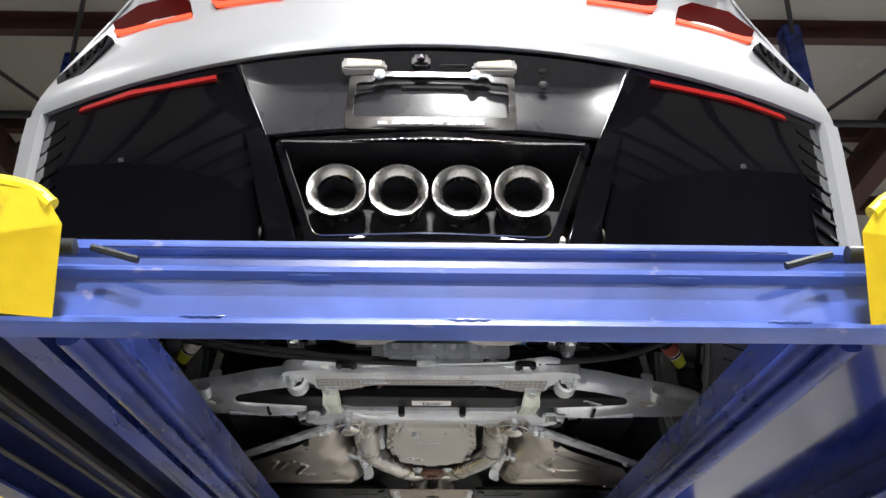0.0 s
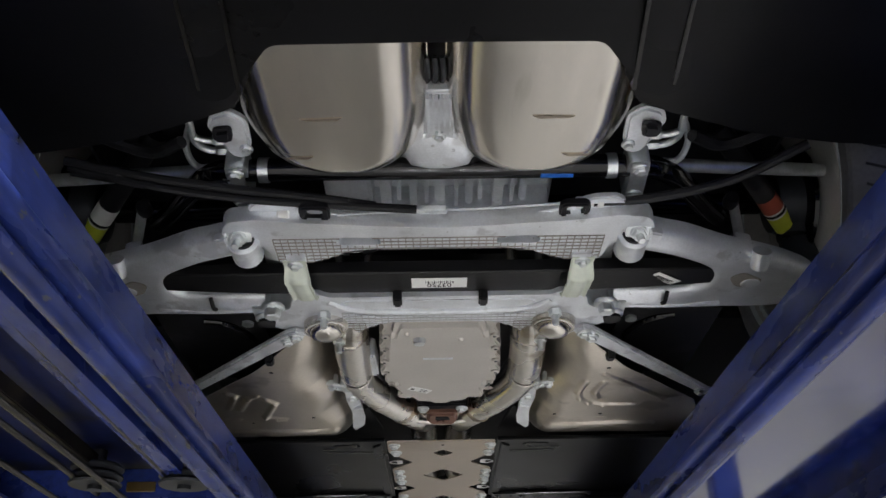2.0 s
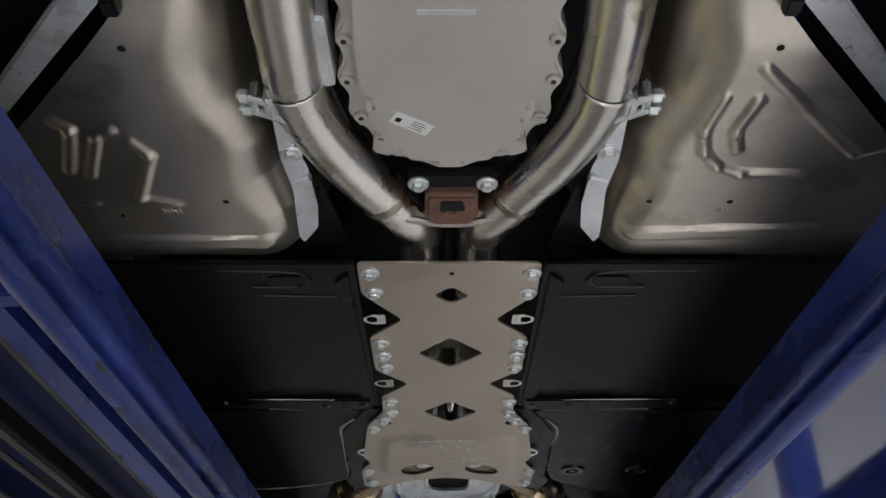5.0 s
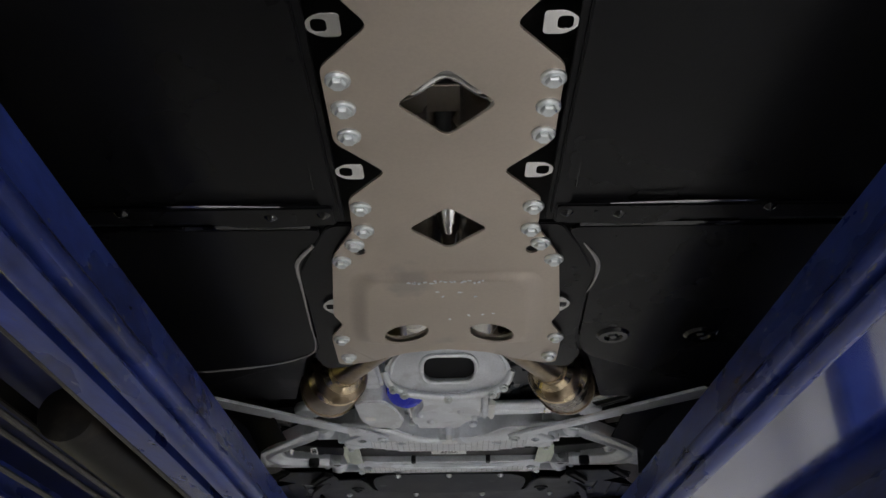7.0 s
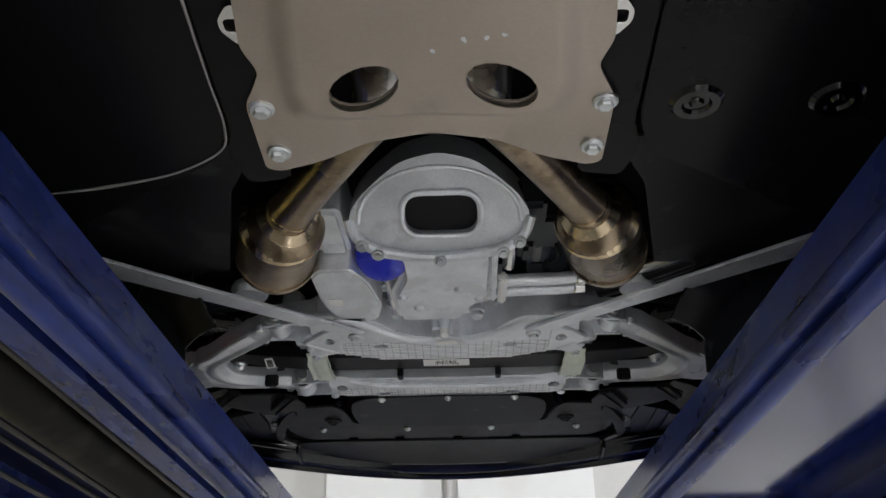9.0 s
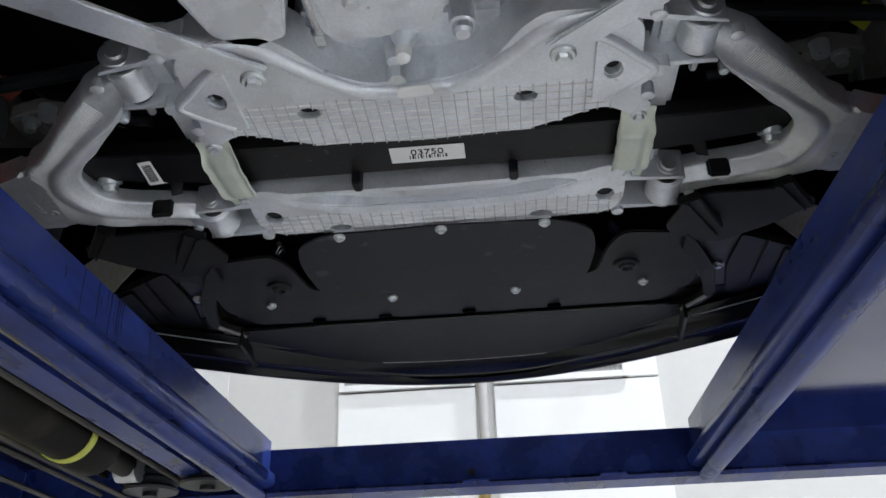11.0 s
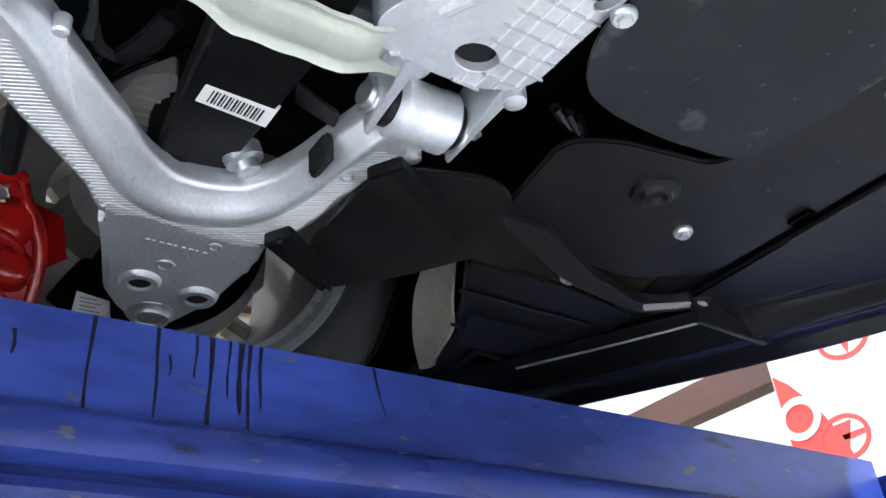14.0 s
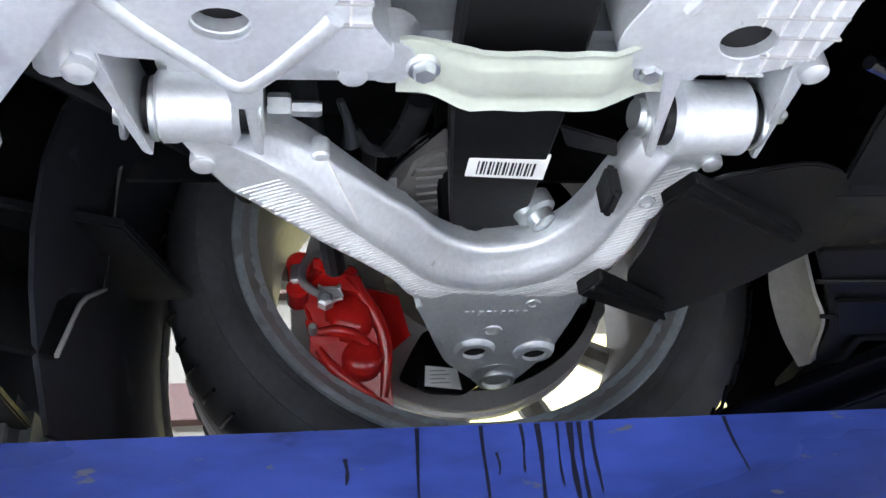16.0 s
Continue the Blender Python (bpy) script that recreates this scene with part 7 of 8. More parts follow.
    part("stud", lathe([(0.006, -0.085), (0.011, -0.06), (0.0135, -0.03), (0.0165, -0.028), (0.0165, -0.012), (0.0185, -0.010), (0.0185, 0.006), (0.021, 0.008), (0.022, 0.03)], pose(0.005, 2.685, 1.940, 66, 0, 0), 24), CHROME, car)
    part("tie_bracket", tube([(-0.050, 2.405, 1.925), (-0.035, 2.380, 1.916), (0.004, 2.356, 1.922), (0.043, 2.380, 1.916), (0.058, 2.405, 1.925)], 0.009, 12, flat=0.5), CHROME, car, "bright bent bracket behind the plate")
    part("tie_plate", slab([(-0.05, 2.40), (0.058, 2.40), (0.058, 2.45), (-0.05, 2.45)], 1.94, 1.944, bevel=0.001), SHEET, car)


def arm_z(x):
    """Underside of the front lower arm: it droops from its bushes to its joint."""
    return 1.972 - 0.06 * (abs(x) - 0.355)


ARM_OUTER = ((0.338, 3.830), (0.359, 3.840), (0.386, 3.855), (0.399, 3.869), (0.444, 3.914), (0.472, 3.946), (0.497, 3.972), (0.522, 3.990), (0.540, 4.030), (0.543, 4.070),
             (0.528, 4.118), (0.503, 4.138), (0.465, 4.152), (0.430, 4.159), (0.394, 4.165), (0.358, 4.178), (0.338, 4.192))
ARM_RIDGE = ((0.336, 3.862), (0.350, 3.880), (0.369, 3.900), (0.392, 3.918), (0.418, 3.938), (0.440, 3.956), (0.460, 3.974), (0.483, 3.995), (0.498, 4.022), (0.501, 4.050),
             (0.491, 4.082), (0.475, 4.104), (0.454, 4.117), (0.430, 4.126), (0.406, 4.131), (0.372, 4.140), (0.338, 4.150))
ARM_INNER = ((0.332, 3.868), (0.343, 3.893), (0.357, 3.914), (0.372, 3.931), (0.388, 3.948), (0.404, 3.965), (0.420, 3.983), (0.443, 4.003), (0.459, 4.026), (0.463, 4.047),
             (0.456, 4.079), (0.438, 4.098), (0.420, 4.107), (0.405, 4.112), (0.392, 4.116), (0.365, 4.124), (0.334, 4.134))


def front_arm(car, s):
    """A forged A-shaped arm: hatched flat along its outer edge, a rounded ridge, a wall that slopes up inside."""
    rows = []
    for o, r, i in zip(*(curve([(x, y, 0) for x, y in line], 4) for line in (ARM_OUTER, ARM_RIDGE, ARM_INNER))):
        row = []
        for u, dz in ((0.03, 0.036), (0.0, 0.028), (0.0, 0.006), (0.05, 0.001), (0.14, 0.0), (0.5, 0.0), (0.78, -0.0005), (0.90, -0.003), (1.0, -0.005)):
            p = o.lerp(r, u)
            row.append((s * p.x, p.y, arm_z(p.x) + dz))
        for u, dz in ((0.12, -0.0055), (0.26, -0.004), (0.42, 0.0005), (0.62, 0.005), (0.85, 0.009), (0.96, 0.0105), (1.0, 0.013), (0.96, 0.018), (0.72, 0.036)):
            p = r.lerp(i + Vector((0.006, 0, 0)), u)
            row.append((s * p.x, p.y, arm_z(p.x) + dz))
        rows.append(row + row[:1])
    bm = sheet(rows)
    bmesh.ops.remove_doubles(bm, verts=bm.verts[:], dist=1e-6)
    low = part("lower_arm", bm, CAST_FRONT, car, "cast aluminium front lower arm", 60)
    # flat foot of the A that carries the ball joint
    foot = rounded([(s * x, y) for x, y in ((0.500, 3.985), (0.524, 3.989), (0.548, 3.999), (0.586, 4.012), (0.636, 4.027), (0.668, 4.052), (0.682, 4.079), (0.671, 4.103), (0.617, 4.126), (0.546, 4.129), (0.512, 4.134), (0.500, 4.09), (0.508, 4.04))], 0.012)
    part("foot", slab(foot, 0.0, 0.034, bevel=0.006, segments=3, lift=lambda x, y: arm_z(x) - 0.0004), CAST_FRONT, low)
    inside_flat = inside([(s * (x + 0.10 * (a - x)), y + 0.10 * (b - y)) for (x, y), (a, b) in zip(ARM_OUTER[2:], ARM_RIDGE[2:])] + [(s * x, y) for x, y in reversed(ARM_RIDGE[2:])])
    plain = inside([(s * x, y) for x, y in ((0.515, 4.02), (0.565, 4.005), (0.60, 4.02), (0.60, 4.10), (0.548, 4.115), (0.522, 4.105))])
    on_foot = inside([(s * x, y) for x, y in ((0.515, 4.0), (0.545, 4.008), (0.59, 4.022), (0.595, 4.115), (0.545, 4.120), (0.515, 4.12))])
    fine = bmesh.new()
    for k in range(80):
        c, seg = 3.86 + 0.0088 * k, []
        for j in range(110):
            x = 0.36 + 0.002 * j
            y = c + (0.36 - x) * 2.3
            if (inside_flat(s * x, y) or on_foot(s * x, y)) and not plain(s * x, y) and x < 0.60:
                seg.append((x, y))
            elif seg:
                if len(seg) > 3:
                    add_tube(fine, [(s * q[0], q[1], arm_z(q[0]) - 0.0002) for q in (seg[0], seg[-1])], 0.00062, 4, False)
                seg = []
    tagged(part("cast_hatching", fine, GRID_LIGHT, low, "fine raised cast hatching"), kind="stuff")
    for x, y in ((0.606, 4.051), (0.612, 4.106)):
        boss = part("boss", lathe([(0.0100, -0.001), (0.0108, -0.0046), (0.0160, -0.0042), (0.0185, -0.001), (0.0195, 0.002), (0.0100, 0.002)], pose(s * x, y, arm_z(x)), 28, True), CAST_FRONT, low)
        # black disc stands in for the shade in the hole
        part("bore", lathe([(0.0104, 0.0), (0.0104, 0.0006)], pose(s * x, y, arm_z(x) - 0.0014), 18), FLAT_BLACK, boss)
    part("ball_joint", lathe([(0.012, -0.0045), (0.0135, -0.0075), (0.0175, -0.0070), (0.0195, -0.003), (0.023, 0.0), (0.025, 0.02)], pose(s * 0.657, 4.078, arm_z(0.655)), 30), ZINC, low, "ball joint cap")
    for x, y, r in ((0.574, 4.062, 0.0085), (0.531, 4.090, 0.006), (0.398, 4.146, 0.007)):
        part("round_mark", lathe([(r * 0.5, -0.0004), (r * 0.7, -0.0016), (r, -0.0012), (r * 1.1, 0.0005)], pose(s * x, y, arm_z(x)), 18), CAST_FRONT, low)
    for k in range(9):
        y = 4.034 + k * 0.0062
        part("cast_mark", box(min(s * 0.541, s * 0.549), max(s * 0.541, s * 0.549), y, y + (0.0042, 0.0022, 0.0036)[k % 3], arm_z(0.545) - 0.0010, arm_z(0.545) + 0.001, 0.0003), CAST_FRONT, low)
    for x, y, r in ((0.360, 3.843, 0.0085), (0.357, 4.181, 0.0075), (0.360, 3.917, 0.006)):
        part("nub", lathe([(r * 0.6, -0.0060), (r * 0.92, -0.0045), (r, 0.0), (r, 0.008)], pose(s * x, y, arm_z(x) + (0.012 if r < 0.007 else 0.003)), 16), CAST_FRONT, low)
    part("flash_line", tube([(s * 0.361, 3.918, arm_z(0.36) + 0.016), (s * 0.383, 3.928, arm_z(0.38) + 0.006), (s * 0.413, 3.942, arm_z(0.41) - 0.0035)], 0.0010, 6), GRID_LIGHT, low)
    return low


def build_front(car):
    # clutch housing with its oval window, on a face that leans back
    tilt = Matrix(((1, 0, 0, 0), (0, -0.857, -0.514, 3.50), (0, 0.514, -0.857, 1.965), (0, 0, 0, 1)))
    bell_half = [(0, -0.010), (0.055, -0.006), (0.105, 0.004), (0.135, 0.028), (0.143, 0.055), (0.126, 0.088), (0.096, 0.118), (0.058, 0.150), (0, 0.165)]
    window = rounded([(-0.055, 0.024), (0.061, 0.024), (0.061, 0.094), (-0.055, 0.094)], 0.034, 8)
    bell = part("clutch_housing", slab(rounded(both(bell_half), 0.02), -0.07, 0.0, [window], 0.004, 2), CAST_FRONT, car, "cast aluminium clutch housing")
    bell.matrix_basis = tilt
    # dark_inside stands in for the shade behind the window
    for name, bm, mat in (("window_rim", tube([(x * 1.06, (v - 0.059) * 1.10 + 0.059, 0.002) for x, v in window + window[:1]], 0.0055, 8, False), CAST_FRONT),
                          ("dark_inside", slab(window, -0.012, -0.010, bevel=0), FLAT_BLACK),
                          ("flange", tube([(-0.143, 0.050, -0.004), (-0.132, 0.022, 0.004), (-0.10, 0.000, 0.008), (-0.05, -0.012, 0.008), (0, -0.016, 0.008), (0.05, -0.012, 0.008), (0.10, 0.000, 0.008), (0.132, 0.022, 0.004), (0.143, 0.050, -0.004)], 0.009, 10), CAST_FRONT),
                          ("dome_step", tube([(0.128 * math.cos(a), 0.045 + 0.095 * math.sin(a), 0.0) for a in [math.pi * k / 12 for k in range(13)]], 0.004, 8), CAST_FRONT)):
        part(name, bm, mat, bell)
    for x, v in ((-0.122, 0.012), (-0.098, -0.004), (0.100, -0.004), (0.125, 0.014), (0.0, -0.018)):
        shared("bolt", BOLT_SMALL, Matrix.Translation((x, v, 0.014)) @ Matrix.Rotation(radians(180), 4, "X"), bell)
    # oil pan
    pan = part("oil_pan", slab(rounded([(-0.075, 3.512), (0.090, 3.512), (0.088, 3.70), (0.055, 3.745), (0.035, 3.80), (-0.085, 3.80), (-0.095, 3.70), (-0.070, 3.62)], 0.02), 1.966, 2.10, bevel=0.012, segments=3), CAST_FRONT, car, "bright cast aluminium oil pan")
    part("pan_ridge", box(0.084, 0.094, 3.51, 3.71, 1.963, 1.99, 0.003), CAST_FRONT, pan)
    for x, y in ((0.065, 3.70), (-0.045, 3.735), (0.03, 3.66), (-0.07, 3.69)):
        part("boss", lathe([(0.006, -0.006), (0.010, 0)], pose(x, y, 1.966), 14), CAST_FRONT, pan)
    part("drain_boss", lathe([(0.0095, -0.02), (0.012, 0.0), (0.014, 0.03)], pose(-0.014, 3.832, 1.985), 18), CAST_FRONT, pan)
    part("drain_plug", lathe([(0.010, -0.018), (0.010, 0.0)], pose(-0.014, 3.845, 1.968), 6), ZINC, pan)
    part("boss_plug", lathe([(0.008, -0.012), (0.0115, -0.008), (0.0115, 0.0), (0.015, 0.002), (0.015, 0.03)], pose(0.063, 3.808, 1.987), 12), CAST_FRONT, pan)
    part("web", box(-0.115, -0.07, 3.655, 3.675, 1.99, 2.02, 0.006), CAST_FRONT, pan)
    part("web", box(-0.115, -0.075, 3.70, 3.72, 1.99, 2.02, 0.006), CAST_FRONT, pan)
    part("front_case", box(-0.125, 0.115, 3.80, 3.93, 2.01, 2.10, 0.01), CAST_FRONT, car)
    tie_pts = [(-0.098, 3.64, 1.985), (-0.094, 3.72, 1.98), (-0.092, 3.80, 1.985), (-0.10, 3.84, 2.0)]
    part("braided_line", tube(tie_pts, 0.005, 8), CHROME, car)
    part("line_end", lathe([(0.010, -0.008), (0.010, 0.008)], pose(-0.091, 3.80, 1.985, 90, 0, 0), 6), ZINC, car)
    # oil filter and tank
    filt = part("oil_filter", lathe([(0.030, -0.02), (0.044, -0.012), (0.048, 0.0), (0.048, 0.10)], Matrix.Translation((-0.098, 3.578, 1.994)) @ Matrix.Rotation(radians(-40), 4, "X"), 30), BLUE_FILTER, car, "glossy blue oil filter canister")
    part("filter_seat", lathe([(0.052, 0.03), (0.056, 0.05), (0.056, 0.09)], Matrix.Translation((-0.097, 3.578, 1.994)) @ Matrix.Rotation(radians(-40), 4, "X"), 28), CAST_FRONT, filt)
    tank = part("oil_tank", slab(rounded([(-0.222, 3.60), (-0.205, 3.575), (-0.150, 3.575), (-0.125, 3.63), (-0.110, 3.72), (-0.122, 3.775), (-0.165, 3.79), (-0.200, 3.765), (-0.215, 3.70)], 0.007, 3), 1.962, 2.10, bevel=0.004, segments=3), CAST_FRONT, car, "grey cast oil tank")
    part("paper_label", box(-0.203, -0.178, 3.682, 3.706, 1.9596, 1.9616, 0), PAPER, tank, "white label on the tank")
    part("upper_tank", slab(rounded([(-0.205, 3.44), (-0.155, 3.44), (-0.150, 3.58), (-0.205, 3.58)], 0.012), 1.995, 2.10, bevel=0.008), CAST_FRONT, tank)
    # catalytic converters
    for s in (-1, 1):
        cat = part("catalytic_converter", tube([(s * 0.055, 3.13, 1.965), (s * 0.11, 3.21, 1.965), (s * 0.165, 3.30, 1.968), (s * 0.205, 3.37, 1.972), (s * 0.228, 3.41, 1.975), (s * 0.240, 3.44, 1.978), (s * 0.262, 3.52, 1.99), (s * 0.278, 3.58, 2.0), (s * 0.285, 3.62, 2.005), (s * 0.292, 3.67, 2.04)],
                                               [0.028, 0.029, 0.030, 0.031, 0.036, 0.064, 0.066, 0.066, 0.056, 0.035], 30), BROWN_STEEL, car, "heat-browned catalytic converter")
        part("shoulder", tube([(s * 0.225, 3.404, 1.974), (s * 0.229, 3.412, 1.975), (s * 0.2405, 3.440, 1.978), (s * 0.2425, 3.446, 1.979)], [0.036, 0.042, 0.063, 0.0668], 32, False), GOLD_STEEL, cat, "bright tapered converter end")
        part("end_ring", tube([(s * 0.218, 3.392, 1.9735), (s * 0.222, 3.400, 1.974)], 0.0345, 26, False), GOLD_STEEL, cat, "straw coloured weld ring")
        part("shell_lip", tube([(s * 0.276, 3.574, 1.999), (s * 0.2795, 3.588, 2.001)], 0.0690, 32, False), BROWN_STEEL, cat)
    # coolant and oil lines to the right
    for k, y in enumerate((3.665, 3.705)):
        part("oil_line", tube([(0.06, y + 0.05, 1.995), (0.10, y + 0.008, 1.985), (0.14, y + 0.002, 1.985), (0.165, y + 0.001, 1.985), (0.20, y, 1.985), (0.26, y - 0.004, 1.988)], 0.0115, 12), CAST_FRONT, car, "aluminium oil line")
        part("hose_sleeve", tube([(0.25, y - 0.004, 1.988), (0.34, y - 0.03, 1.99), (0.43, y - 0.09, 1.995)], 0.0135, 12), CHROME if k == 0 else BLACK_PLASTIC, car)
    part("line_clip", box(0.098, 0.114, 3.64, 3.735, 1.970, 1.990, 0.004), PAPER, car, "white plastic line clip")
    part("foil_sleeve", tube([(0.115, 3.48, 2.02), (0.118, 3.56, 2.01), (0.116, 3.64, 2.0)], 0.011, 10), CHROME, car)
    part("side_hose", tube([(0.28, 3.72, 1.99), (0.40, 3.66, 2.0), (0.52, 3.58, 2.02), (0.62, 3.55, 2.05)], 0.018, 12), BLACK_PLASTIC, car)
    block = part("starter", bevelled((lambda bm: (add_box(bm, 0.125, 0.17, 3.44, 3.56, 2.0, 2.06), add_box(bm, 0.15, 0.20, 3.50, 3.60, 2.01, 2.08), add_box(bm, 0.13, 0.155, 3.57, 3.62, 1.995, 2.04), bm)[-1])(bmesh.new()), 0.008), DARK_STEEL, car, "dark engine accessory")
    alt = part("accessory", bevelled((lambda bm: (add_box(bm, 0.150, 0.195, 3.640, 3.735, 2.052, 2.10), add_box(bm, 0.198, 0.236, 3.668, 3.790, 2.060, 2.11), add_box(bm, 0.160, 0.192, 3.742, 3.800, 2.058, 2.10), bm)[-1])(bmesh.new()), 0.006), SLATE, car, "slate grey engine accessory casing")
    part("rib", tube([(0.196, 3.65, 2.052), (0.214, 3.70, 2.050), (0.190, 3.75, 2.052)], 0.006, 8), BLACK_PLASTIC, alt)
    part("rib", box(0.165, 0.180, 3.66, 3.72, 2.046, 2.054, 0.003), GREY_PIPE, alt)
    boss = part("drain_boss", lathe([(0.0055, -0.016), (0.0085, -0.012), (0.0095, 0.0), (0.0150, 0.016), (0.017, 0.03), (0.017, 0.07)], pose(0.001, 3.790, 1.954, -14, 0, 0), 20), CAST_FRONT, car, "cast drain boss")
    part("plug", lathe([(0.0030, -0.026), (0.0075, -0.024), (0.0085, -0.016), (0.0085, -0.010)], pose(0.001, 3.790, 1.954, -14, 0, 0), 16), PAPER, boss, "white drain plug")
    for y in (3.66, 3.70):
        part("hose_collar", lathe([(0.0125, -0.010), (0.0145, -0.008), (0.0145, 0.008), (0.0125, 0.010)], pose(0.245, y, 1.987, 0, 90, 0), 16), CHROME, car)
    # front cradle
    half = [(0, 3.862), (0.05, 3.862), (0.095, 3.835), (0.125, 3.79), (0.150, 3.768), (0.205, 3.770), (0.235, 3.782), (0.255, 3.800), (0.258, 3.85), (0.263, 3.93), (0.262, 3.952), (0.250, 3.958), (0.225, 3.942), (0.205, 3.945), (0.135, 3.975), (0, 3.982)]
    member = rounded(both(half), 0.018)
    holes = [oval(s * 0.128, 3.909, 0.0145, 0.0105, 16) for s in (-1, 1)] + [oval(s * 0.226, 3.867, 0.010, 0.0145, 18) for s in (-1, 1)]
    cradle = part("front_cradle", slab(member, 1.962, 2.02, holes, 0.008, 3), CAST_FRONT, car, "bright cast aluminium front suspension cradle")
    part("rear_ridge", tube([(-0.27, 3.775, 1.972), (-0.165, 3.79, 1.966), (-0.115, 3.83, 1.964), (-0.06, 3.872, 1.963), (0, 3.878, 1.963), (0.06, 3.872, 1.963), (0.115, 3.83, 1.964), (0.165, 3.79, 1.966), (0.27, 3.775, 1.972)], 0.011, 12), CAST_FRONT, cradle)
    grid_relief(car, "cast_grid", inside(member, holes), [-0.228 + 0.0152 * k for k in range(31)], [3.892 + 0.0135 * k for k in range(7)], 1.9615, GRID_LIGHT, cradle, "y")
    grid_relief(car, "cast_groove", lambda x, y: inside(member, holes)(x, y) and y > 3.885, [-0.228 + 0.0152 * k for k in range(31)], [3.885, 3.982], 1.9612, GRID_MID, cradle, "x")
    # black sheets paint the shade inside the cradle holes
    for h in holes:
        part("bore", slab(h, 1.972, 1.974, bevel=0), FLAT_BLACK, cradle)
    tag = part("white_tag", slab(rounded([(-0.016, 3.860), (0.022, 3.858), (0.025, 3.876), (-0.018, 3.880)], 0.006), 1.9505, 1.9535, bevel=0.0008), PAPER, cradle, "small white sticker")
    half2 = [(0, 4.095), (0.20, 4.092), (0.235, 4.078), (0.258, 4.085), (0.262, 4.13), (0.262, 4.17), (0.250, 4.196), (0.235, 4.206), (0.19, 4.205), (0.10, 4.212), (0, 4.214)]
    member2 = rounded(both(half2), 0.014)
    holes2 = [oval(s * 0.147, 4.196, 0.016, 0.009, 16) for s in (-1, 1)] + [oval(s * 0.236, 4.154, 0.0125, 0.0165, 18) for s in (-1, 1)]
    trough = rounded(both([(0, 4.104), (0.17, 4.101), (0.200, 4.110), (0.165, 4.124), (0.09, 4.134), (0, 4.137)]), 0.009)
    fore = part("front_member", slab(member2, 1.964, 2.02, holes2 + [trough], 0.006, 3), CAST_FRONT, cradle, "cast front member of the cradle")
    # black sheets darken these holes in place of shade
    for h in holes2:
        part("bore", slab(h, 1.973, 1.975, bevel=0), FLAT_BLACK, fore)
    part("trough_floor", sheet([[(x, 4.098 + 0.044 * v, 1.984 - 0.012 * abs(2 * v - 1) ** 2) for x in [-0.21 + 0.021 * k for k in range(21)]] for v in (0, 0.25, 0.5, 0.75, 1)], 0.003), CAST, fore, "smooth bluish trough")
    part("ridge", tube([(-0.215, 4.112, 1.968), (-0.14, 4.139, 1.9625), (0, 4.145, 1.9615), (0.14, 4.139, 1.9625), (0.215, 4.112, 1.968)], 0.0065, 10), CAST_FRONT, fore)
    grid_relief(car, "cast_grid", inside(member2, holes2), [-0.26 + 0.0148 * k for k in range(36)], [4.156 + 0.0128 * k for k in range(5)], 1.9635, GRID_LIGHT, fore, "y")
    grid_relief(car, "cast_groove", lambda x, y: inside(member2, holes2)(x, y) and y > 4.15, [-0.26 + 0.0148 * k for k in range(36)], [4.130, 4.214], 1.9632, GRID_MID, fore, "x")
    for s in (-1, 1):
        part("side_rail", slab(rounded([(s * 0.275, 3.82), (s * 0.315, 3.82), (s * 0.310, 4.16), (s * 0.265, 4.16)], 0.012), 1.995, 2.05, bevel=0.008), CAST_FRONT, cradle)
        strap(car, s, 0.264, 3.960, 4.120, 1.972, 0.010, -0.003, 0.0205, BOLT_SMALL)
        part("strap_post", lathe([(0.016, -0.004), (0.019, 0.02)], pose(s * 0.262, 3.955, 1.972), 16), CAST_FRONT, cradle)
        # A-shaped plate over the rear bush, with its edge ribs
        part("rib", tube([(s * x, y, 1.961) for x, y in ((0.205, 3.808), (0.226, 3.824), (0.252, 3.850), (0.272, 3.872), (0.262, 3.889), (0.236, 3.912), (0.222, 3.924))], 0.0065, 12), CAST_FRONT, cradle)
        part("apex_plate", slab(rounded([(s * x, y) for x, y in ((0.205, 3.808), (0.266, 3.864), (0.290, 3.868), (0.290, 3.884), (0.268, 3.886), (0.205, 3.928))], 0.006), 1.957, 1.975, holes=[oval(s * 0.226, 3.867, 0.011, 0.0155, 18)], bevel=0.002), CAST_FRONT, cradle)
        for ya, yb in ((3.789, 3.813), (3.874, 3.879), (4.118, 4.131), (4.196, 4.204)):
            part("clevis", slab(rounded([(s * 0.240, ya - 0.007), (s * 0.29, (ya + yb) / 2 - 0.004), (s * 0.343, yb - 0.003), (s * 0.346, yb + 0.003), (s * 0.29, (ya + yb) / 2 + 0.004), (s * 0.240, ya + 0.008)], 0.003), 1.967, 2.012, bevel=0.002), CAST_FRONT, cradle)
        for x, y, z in ((0.268, 3.789, 1.966), (0.272, 3.935, 1.972), (0.257, 4.203, 1.966)):
            part("cap", lathe([(0.0055, -0.0065), (0.0085, -0.005), (0.0092, 0.0), (0.0092, 0.012)], pose(s * x, y, z), 18), CAST_FRONT, cradle)
        # lower arm
        low = front_arm(car, s)
        bushing(low, s * 0.322, 3.844, 1.988, 0.050, 0.0232)
        bushing(low, s * 0.322, 4.166, 1.984, 0.054, 0.0250)
        along = Matrix.Rotation(radians(-90), 4, "X")
